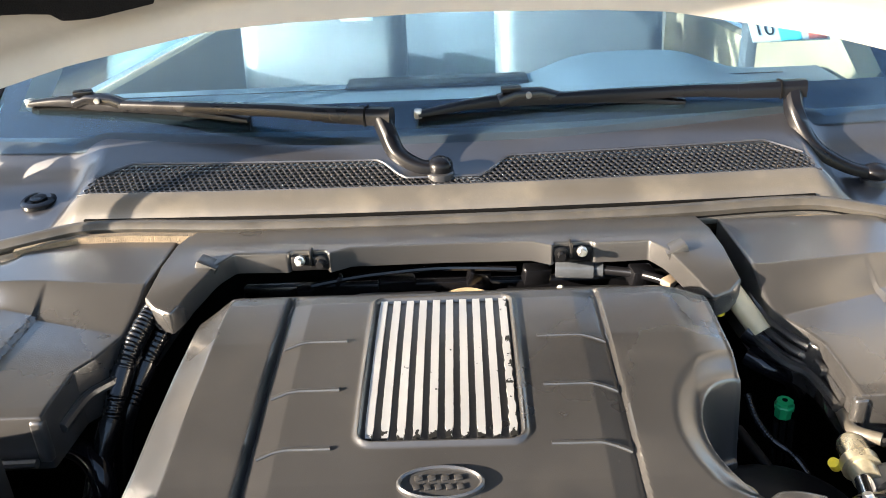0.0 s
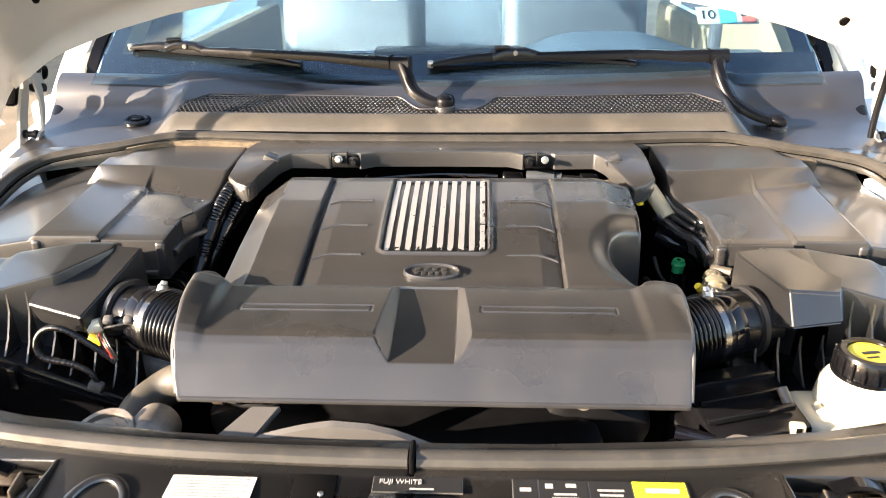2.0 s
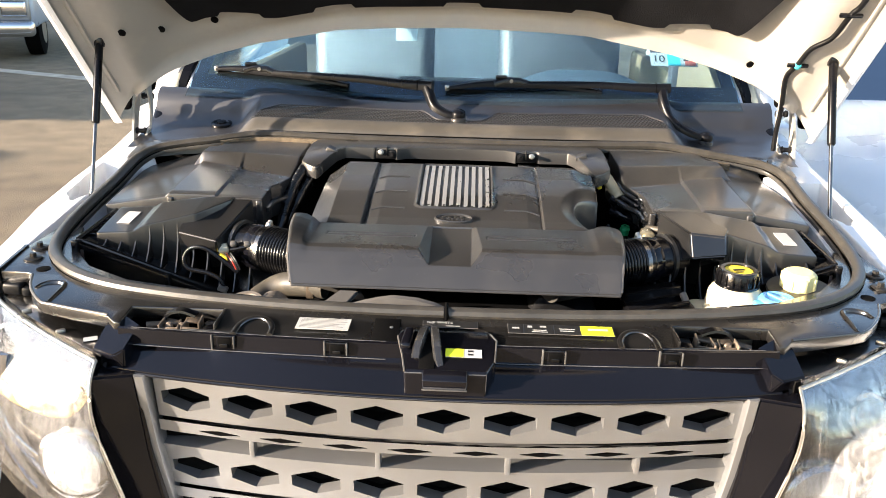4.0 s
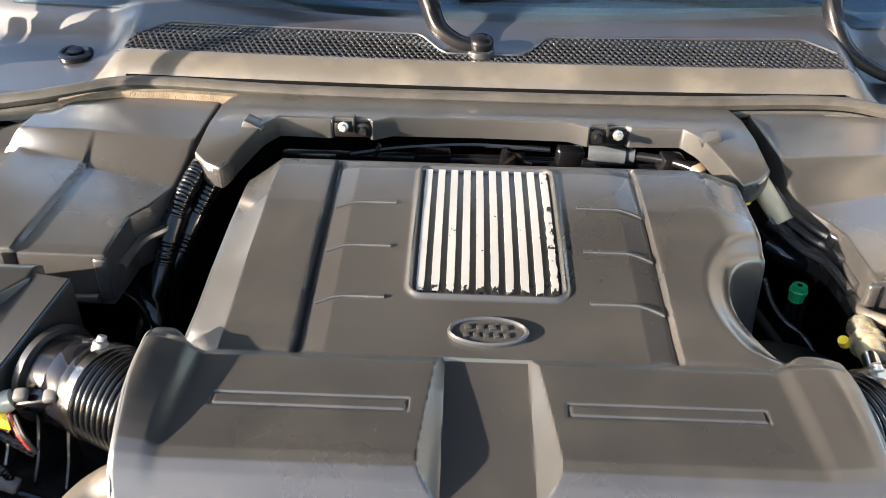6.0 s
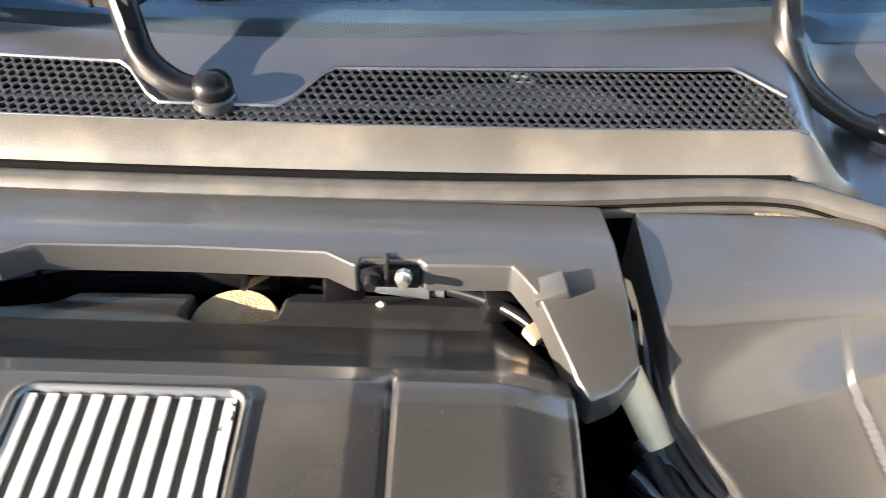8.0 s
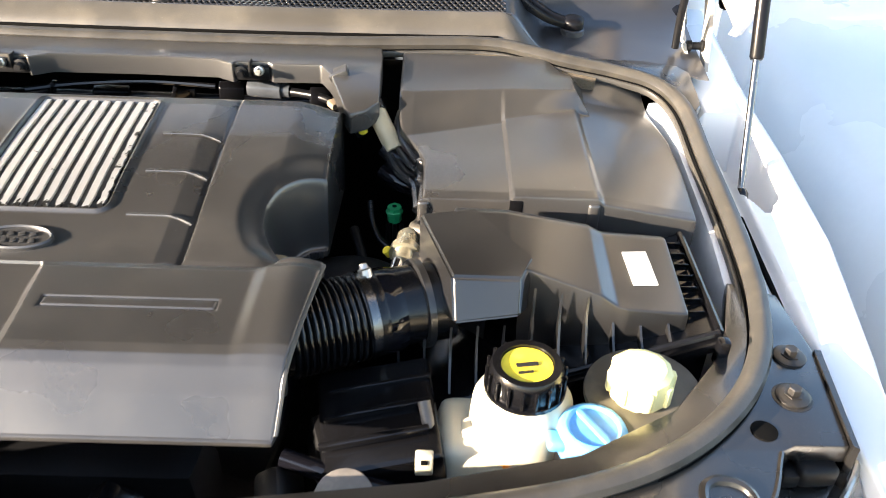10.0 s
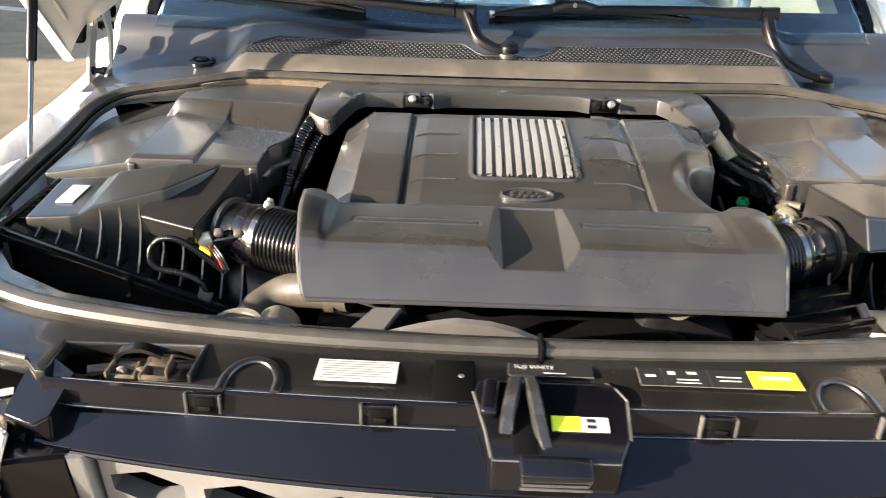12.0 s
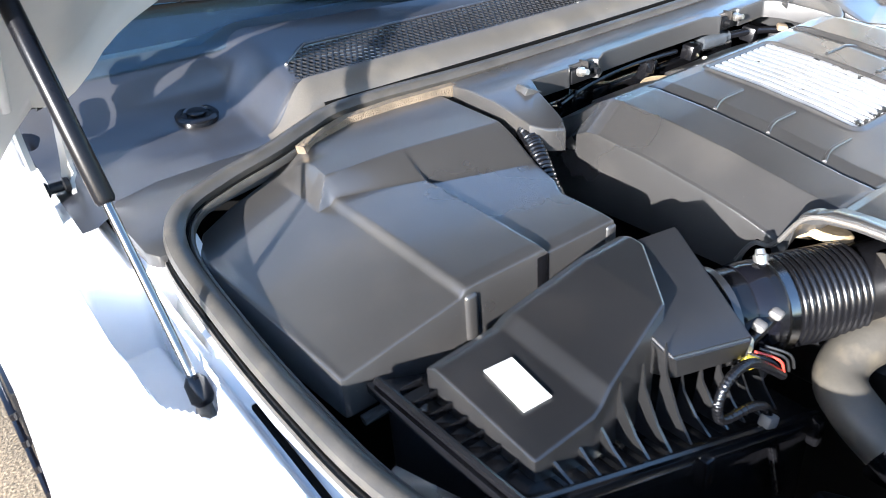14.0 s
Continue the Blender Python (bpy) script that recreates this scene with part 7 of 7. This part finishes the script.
def build_engine_front():
    s = thing("fan_shroud", (CX, 0.26, 0.9), "dusty grey fan shroud below the engine cover", "fan shroud")
    crest = ([-0.50, -0.31, -0.20, -0.178, -0.155, -0.129, -0.102, -0.063, -0.035, -0.012, 0.05, 0.3, 0.5], [1.03, 1.045, 1.066, 1.087, 1.095, 1.102, 1.107, 1.104, 1.097, 1.087, 1.06, 1.05, 1.03])
    bm = bmesh.new()
    rows = []
    for x in np.linspace(-0.42, 0.34, 120):
        z = lerp(x, *crest) - 0.002
        rows.append([bm.verts.new((x, y, zz)) for y, zz in ((0.262, z - 0.10), (0.258, z - 0.006), (0.252, z), (0.246, z - 0.003), (0.236, z - 0.035), (0.228, z - 0.12))])
    for p, q in zip(rows, rows[1:]):
        for k in range(5):
            bm.faces.new((p[k], p[k + 1], q[k + 1], q[k]))
    part("cowl_sheet", bm, SHEET, s, "dusty tan-grey shroud sheet")
    # slanting tan strap running up under the engine cover
    bm = bmesh.new()
    low = [bm.verts.new(v) for v in ((-0.232, 0.244, 1.078), (-0.188, 0.244, 1.078), (-0.163, 0.290, 1.094), (-0.195, 0.290, 1.094))]
    bm.faces.new(low)
    ex = bmesh.ops.extrude_face_region(bm, geom=bm.faces[:])
    bmesh.ops.translate(bm, verts=[v for v in ex["geom"] if isinstance(v, bmesh.types.BMVert)], vec=(0, 0.004, -0.008))
    bmesh.ops.recalc_face_normals(bm, faces=bm.faces)
    bmesh.ops.bevel(bm, geom=bm.edges[:], offset=0.0015, segments=2, affect="EDGES")
    part("strap", bm, SHEET, s, "slanting dusty strap")
    part("panel", box((CX, 0.225, 0.90), (1.0, 0.012, 0.2), 0.004), DARK, s)
    p = thing("alternator", (-0.33, 0.29, 0.96), "pale cast alternator and pulley beside the elbow", "alternator")
    part("housing", lathe((-0.312, 0.315, 1.050), (-0.312, 0.262, 1.056), ((0, 0.026), (0.6, 0.027), (0.85, 0.022), (1, 0.010)), 28), ALLOY, p)
    up = Vector((-0.15, -0.30, 0.94)).normalized()
    c = Vector((-0.353, 0.266, 1.062))
    wheel = part("pulley", lathe(c - up * 0.02, c + up * 0.014, ((0, 0.034), (0.7, 0.038), (0.85, 0.037), (0.86, 0.031), (0.7, 0.029), (0.72, 0.022), (0.95, 0.020), (0.96, 0.014), (0.8, 0.012), (0.82, 0.006)), 40), ALLOY, p, "ringed cast pulley")
    part("centre_bolt", lathe(c + up * 0.004, c + up * 0.014, ((0, 0.0065), (0.8, 0.0065), (1, 0.005)), 6), STEEL, wheel)
    e = thing("engine_block", (CX, 0.55, 0.6), "dark engine under the cover", "engine")
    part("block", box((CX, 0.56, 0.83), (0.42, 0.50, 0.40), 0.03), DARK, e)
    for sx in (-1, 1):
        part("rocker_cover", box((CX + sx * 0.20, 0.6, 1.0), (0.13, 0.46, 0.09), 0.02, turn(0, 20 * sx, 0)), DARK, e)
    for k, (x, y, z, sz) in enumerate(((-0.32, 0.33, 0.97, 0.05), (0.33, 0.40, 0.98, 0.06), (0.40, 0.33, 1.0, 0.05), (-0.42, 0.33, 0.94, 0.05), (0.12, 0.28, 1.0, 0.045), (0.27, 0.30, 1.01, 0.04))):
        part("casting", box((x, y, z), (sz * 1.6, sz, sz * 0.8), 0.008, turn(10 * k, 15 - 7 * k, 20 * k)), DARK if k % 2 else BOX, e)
    f = thing("ribbed_fuse_box", (0.38, 0.37, 0.98), "black ribbed box beside the reservoir", "fuse box")
    part("box_body", box((0.355, 0.372, 1.035), (0.11, 0.12, 0.05), 0.006, turn(6, -8, 8)), BOX, f)
    for k in range(3):
        part("rib", box((0.352, 0.335 + 0.034 * k, 1.063), (0.10, 0.007, 0.008), 0.002, turn(6, -8, 8)), BOX, f)
    part("cable", tube([(0.27, 0.33, 1.04), (0.32, 0.312, 1.038), (0.365, 0.300, 1.035), (0.40, 0.295, 1.02)], 0.009, 8, 12), GLOSSY, f, "thick shiny black cable")
    part("strap", tube([(0.40, 0.33, 1.0), (0.402, 0.345, 1.05), (0.395, 0.37, 1.075)], 0.006, 8, 10), SHROUD, f)
    clip = part("white_clip", box((0.397, 0.318, 1.052), (0.016, 0.010, 0.024), 0.002), CREAM, f)
    part("clip_hole", box((0.397, 0.3135, 1.058), (0.006, 0.003, 0.006), 0.0005), DEEP, clip)
    part("engine_eye", lathe((0.33, 0.285, 1.04), (0.33, 0.280, 1.05), ((0, 0.026), (0.6, 0.026), (0.7, 0.018), (0.72, 0.010), (1, 0.010)), 24), ALLOY, f)
    return s


def build_latch():
    l = thing("bonnet_latch", (CX - 0.01, 0.12, 1.03), "black bonnet latch housing with a yellow and white sticker", "latch")
    out = [(-0.076, 0.150), (-0.082, 0.130), (-0.071, 0.085), (-0.066, 0.055), (0.048, 0.055), (0.060, 0.080), (0.063, 0.125), (0.046, 0.153)]
    zt = lambda y: 1.0785 + 0.23 * (min(y, 0.142) - 0.055) - 0.35 * max(0.0, y - 0.142)
    bm = plate(out, lambda x, y: zt(y), 0.040, cuts_y=(0.142,), bevel=0.004, seg=3)
    part("housing", bm, GLOSSY, l)
    # Rim beads in the pale colour paint the sun along the housing's outline.
    for a, b in (((-0.082, 0.130), (-0.071, 0.085)), ((-0.071, 0.085), (-0.066, 0.056)), ((0.060, 0.080), (0.063, 0.125)), ((0.063, 0.125), (0.047, 0.152))):
        rim = [Vector((*p, zt(p[1]) - 0.0012)) for p in (a, ((a[0] + b[0]) / 2, (a[1] + b[1]) / 2), b)]
        part("rim", sweep(rim, ring_section(0.0016, 6)), EDGE, l, "rim bead, painted pale as the edge highlight")
    for a, b in ((-0.066, -0.042), (0.024, 0.047)):
        part("rim", sweep([Vector((a, 0.0555, zt(0.055) - 0.0025)), Vector((b, 0.0555, zt(0.055) - 0.0025))], ring_section(0.0011, 6)), EDGE, l, "rim bead, painted pale as the edge highlight")
    # Near-black blocks level with the surface paint the shade of slot and pocket.
    part("slot", box((-0.0360, 0.098, zt(0.098) - 0.0048), (0.022, 0.074, 0.012), 0.0005, turn(13, 0, 0)), DEEP, l)
    part("pocket_shade", box((-0.101, 0.150, 1.0923), (0.040, 0.058, 0.004), 0.001, turn(8, 0, 0)), DEEP, l)
    sec = lambda q: [(-0.0066, -0.014), (0.0066, -0.014), (0.0070, 0.001), (0.0042, 0.0050), (-0.0042, 0.0050), (-0.0070, 0.001)]
    for way in ([(-0.0415, 0.146, 1.099), (-0.043, 0.132, 1.1045), (-0.047, 0.113, 1.101), (-0.0505, 0.095, 1.093), (-0.052, 0.082, 1.083)],
                [(-0.0295, 0.146, 1.099), (-0.028, 0.132, 1.1045), (-0.0250, 0.112, 1.100), (-0.0215, 0.090, 1.090), (-0.0175, 0.072, 1.0785), (-0.0120, 0.059, 1.069), (-0.0085, 0.052, 1.060)]):
        part("guide", sweep(catmull(way, 6), sec), GUIDE, l, "splayed striker guide")
    part("guide_bridge", box((-0.0355, 0.140, 1.1015), (0.024, 0.014, 0.012), 0.0035, turn(-6, 0, 0), 3), GUIDE, l)
    part("side_block", box((-0.0665, 0.120, 1.0950), (0.016, 0.046, 0.014), 0.005, turn(9, 0, -6), 4), GLOSSY, l)
    part("pocket_screw", lathe((-0.094, 0.156, 1.092), (-0.094, 0.156, 1.096), ((0, 0.004), (0.6, 0.004), (1, 0.002)), 8), STEEL, l)
    part("lower_plate", box((-0.0095, 0.0515, 1.0685), (0.063, 0.022, 0.020), 0.003, turn(20, 0, 0), 3), GLOSSY, l)
    # Front edge of the plate, with its highlight painted in.
    part("plate_rim", box((-0.0095, 0.0405, 1.0585), (0.063, 0.0022, 0.0022), 0.0006), EDGE, l)
    rot = turn(13, 0, 0)
    c = Vector((0.0155, 0.0945, zt(0.0945) + 0.0007))
    st = part("sticker", box(c, (0.052, 0.017, 0.001), rot=rot), PAPER, l, "yellow and white warning sticker")
    part("sticker_band", box(c + rot @ Vector((-0.013, 0, 0.0006)), (0.026, 0.017, 0.0008), rot=rot), LIME, st)
    for k in range(2):
        part("print_mark", box(c + rot @ Vector((0.010, 0.004 - 0.007 * k, 0.0007)), (0.008, 0.0035, 0.0006), rot=rot), INK, st)
    return l


def build_labels():
    rot = turn(3, 0, 0)

    def z_at(y):
        return 1.0885 + 0.010 * float(sstep(0.10, 0.2, y)) + 0.0012

    p = thing("spec_label", (-0.2, 0.15, 1.098), "silver printed specification label on the front panel", "label")
    c = Vector((-0.197, 0.157, z_at(0.157)))
    part("foil", box(c, (0.080, 0.034, 0.0008), rot=turn(3, 0, -1)), SILVERLABEL, p)
    for k in range(8):
        w = (0.07, 0.062, 0.07, 0.05, 0.068, 0.058, 0.066, 0.04)[k]
        part("print_line", box(c + rot @ Vector(((w - 0.07) / 2, 0.0135 - 0.0038 * k, 0.0007)), (w, 0.0010, 0.0004), rot=turn(3, 0, -1)), GREYINK, p)
    q = thing("colour_label", (-0.01, 0.165, 1.098), "black label with the paint colour in small white letters", "label")
    c = Vector((-0.006, 0.1675, z_at(0.1675)))
    part("plate", box(c, (0.0835, 0.0202, 0.0008), rot=rot), SHROUD, q)
    part("field", box(c + rot @ Vector((0, 0, 0.0005)), (0.082, 0.0192, 0.0006), rot=rot), INK, q)
    text_part("FUJI WHITE", c + rot @ Vector((-0.016, 0.002, 0.0018)), 0.0078, SILVERLABEL, q, rot)
    part("print_line", box(c + rot @ Vector((0.004, -0.0058, 0.0009)), (0.022, 0.0016, 0.0003), rot=rot), SILVERLABEL, q)
    r = thing("warning_label", (0.15, 0.156, 1.098), "black and yellow warning label with small pictograms", "label")
    c = Vector((0.160, 0.1635, z_at(0.1635)))
    part("plate", box(c, (0.159, 0.0282, 0.0008), rot=rot), SHROUD, r)
    for x, w in ((-0.0675, 0.022), (-0.033, 0.044), (0.0095, 0.038)):
        part("field", box(c + rot @ Vector((x, 0, 0.0005)), (w, 0.0272, 0.0006), rot=rot), INK, r)
    part("field", box(c + rot @ Vector((0.054, 0, 0.0005)), (0.048, 0.0276, 0.0006), rot=rot), LIME, r)
    for x, y, w, hh in ((-0.0675, 0.001, 0.013, 0.006), (-0.046, 0.006, 0.009, 0.008), (-0.026, 0.007, 0.012, 0.006), (-0.032, -0.004, 0.026, 0.003), (-0.032, -0.009, 0.03, 0.0025),
                        (0.0095, 0.002, 0.03, 0.003), (0.0095, -0.004, 0.026, 0.003)):
        part("print_mark", box(c + rot @ Vector((x, y, 0.0009)), (w * 0.8, hh * 0.7, 0.0003), rot=rot), SILVERLABEL, r)
    part("print_mark", box(c + rot @ Vector((0.056, 0.003, 0.0009)), (0.03, 0.005, 0.0003), rot=rot), PAPER, r)


# ---- what stands around ----
def build_truck():
    """A pickup seen from its nose, far off on the lot."""
    t = thing("parked_pickup", (-7.3, 10.9, 0.0), "silver-blue parked pickup truck seen from its front corner", "pickup truck")
    R = turn(0, 0, 20)
    o = Vector((-7.62, 11.0, 0))

    def bx(name, c, s, bev, mat, par=None, label=""):
        return part(name, box(o + R @ Vector((c[0], c[1], c[2] * 0.86)), s, bev, R, 3), mat, par or t, label)

    bx("body", (0, 1.4, 0.85), (2.0, 3.6, 0.55), 0.08, TRUCKPAINT)
    bx("bonnet", (0, 0.2, 1.10), (1.85, 1.5, 0.12), 0.05, TRUCKPAINT)
    bx("cab", (0, 2.0, 1.5), (1.75, 1.6, 0.7), 0.2, TRUCKPAINT)
    bx("screen", (0, 1.22, 1.5), (1.5, 0.06, 0.5), 0.02, GLOSSY)
    bx("front_panel", (0, -0.42, 0.86), (1.9, 0.12, 0.34), 0.04, SILVER)
    bx("radiator_grille", (0, -0.49, 0.86), (1.0, 0.04, 0.24), 0.02, BOX)
    bx("bumper", (0, -0.52, 0.55), (2.0, 0.2, 0.22), 0.06, CHROME)
    for sx in (-1, 1):
        bx("headlamp", (sx * 0.74, -0.48, 0.88), (0.34, 0.08, 0.22), 0.03, CHROME)
        c = o + R @ Vector((sx * 0.85, 0.4, 0.38))
        d = R @ Vector((1, 0, 0))
        w = part("wheel", lathe(c - d * 0.13, c + d * 0.13, ((0, 0.30), (0.1, 0.38), (0.9, 0.38), (1, 0.30)), 28), DEEP, t)
        part("rim", lathe(c - d * 0.135, c + d * 0.135, ((0, 0.2), (0.5, 0.22), (1, 0.2)), 20), ALLOY, w)
    return t


def build_neighbour():
    """The white car parked alongside."""
    n = thing("parked_white_car", (2.0, 1.6, 0.0), "white car parked close alongside", "car")
    bm = bmesh.new()
    prof = [(1.16, 0.25), (1.14, 0.55), (1.13, 0.80), (1.16, 0.90), (1.22, 0.955), (1.35, 0.985), (1.75, 1.02), (2.1, 1.03), (2.5, 1.02), (2.95, 0.95), (3.0, 0.4)]
    rows = []
    for y in np.linspace(-0.55, 2.0, 40):
        nose = float(sstep(0.35, -0.55, y))
        rows.append([bm.verts.new((x + (2.08 - x) * 0.16 * nose ** 2, y, z - 0.60 * nose ** 3 * max(0.0, z - 0.4) / 0.6 + 0.05 * (max(y, 0) / 2.0) * (z > 0.7))) for x, z in prof])
    for p, q in zip(rows, rows[1:]):
        for k in range(len(prof) - 1):
            bm.faces.new((p[k], p[k + 1], q[k + 1], q[k]))
    part("front_body", bm, WHITE, n)
    part("screen_base", box((2.0, 2.04, 1.09), (1.5, 0.10, 0.05), 0.02), BOX, n)
    part("screen", box((2.0, 2.42, 1.33), (1.4, 0.9, 0.02), 0.005, turn(32, 0, 0)), MIRRORGLASS, n)
    part("side_body", box((2.05, 3.2, 0.72), (1.85, 2.5, 0.85), 0.12, seg=4), WHITE, n)
    part("roof", box((2.05, 3.6, 1.56), (1.35, 1.6, 0.08), 0.04), WHITE, n)
    for sx in (-1, 1):
        part("side_glass", box((2.05 + sx * 0.74, 3.3, 1.32), (0.02, 1.9, 0.42), 0.005, turn(0, -14 * sx, 0)), MIRRORGLASS, n)
        part("pillar", box((2.05 + sx * 0.72, 2.48, 1.34), (0.07, 0.9, 0.06), 0.02, turn(32, 0, 0)), WHITE, n)
        c = Vector((2.05 + sx * 0.80, 0.85, 0.34))
        w = part("wheel", lathe(c - Vector((0.11, 0, 0)), c + Vector((0.11, 0, 0)), ((0, 0.28), (0.1, 0.34), (0.9, 0.34), (1, 0.28)), 28), DEEP, n)
        part("rim", lathe(c - Vector((0.115, 0, 0)), c + Vector((0.115, 0, 0)), ((0, 0.2), (0.5, 0.22), (1, 0.2)), 20), ALLOY, w)
    part("mirror", box((1.02, 2.35, 1.14), (0.18, 0.1, 0.13), 0.03, seg=3), WHITE, n)
    return n


def build_wheels():
    for sx in (-1, 1):
        c = Vector((CX + sx * 0.80, 0.62, 0.37))
        w = thing("wheel", (c.x, c.y, 0), "black tyre on an alloy rim under the wing", "wheel", "front wheels")
        part("tyre", lathe(c - Vector((0.12, 0, 0)), c + Vector((0.12, 0, 0)), ((0, 0.3), (0.08, 0.37), (0.92, 0.37), (1, 0.3)), 32), DEEP, w)
        part("rim", lathe(c - Vector((0.125, 0, 0)), c + Vector((0.125, 0, 0)), ((0, 0.24), (0.5, 0.26), (1, 0.24)), 24), ALLOY, w)


def build_shade_building():
    """An unseen plain building, added up-sun so that its shade falls across the lot."""
    b = thing("shade_building", (-20.0, 6.0, 0.0), "unseen plain building added to shade the lot", "building")
    part("wall", box((-21.0, 10.0, 1.65), (10.0, 16.4, 3.3), 0.05), WALL, b)
    # Low block added only for the rounded shadow on the left ground.
    part("shade_block", box((-12.3, 1.6, 1.1), (1.6, 1.3, 2.2), 0.3, seg=4), WALL, b)
    part("roof_edge", box((-21.0, 10.0, 3.36), (10.3, 16.76, 0.16), 0.03), SHROUD, b)
    return b


# ---- assembly ----
build_ground()
for side in (-1, 1):
    build_fender(side)
    build_headlight(side)
    build_side_cover(side)
    build_air_box(side)
    build_hinge(side)
    build_strut(side)
build_bay_shell()
build_seal()
build_slam_panel()
build_front_beam()
build_grille()
build_engine_cover()
build_rear_bracket()
build_cowl()
build_windscreen()
build_wiper((-0.017, 1.034, 1.250), [(-0.046, 1.036, 1.252), (-0.076, 1.049, 1.268), (-0.090, 1.068, 1.293)], (-0.100, 1.085, 1.312), (-0.673, 1.215, 1.322), (-0.308, 1.150, 1.298), (-0.55, 1.195, 1.320), "black wiper parked on the screen base, tip bright for sunlight")
build_wiper((0.610, 1.077, 1.201), [(0.570, 1.082, 1.212), (0.528, 1.102, 1.238), (0.507, 1.130, 1.280)], (0.508, 1.155, 1.312), (-0.05, 1.135, 1.300), (0.352, 1.165, 1.296), (0.115, 1.152, 1.312), "black wiper with a long arm parked along the screen base")
build_bonnet()
build_cabin()
build_sticker()
build_pipes()
build_reservoirs()
build_engine_front()
build_latch()
build_labels()
build_truck()
build_shade_building()
build_neighbour()
build_wheels()
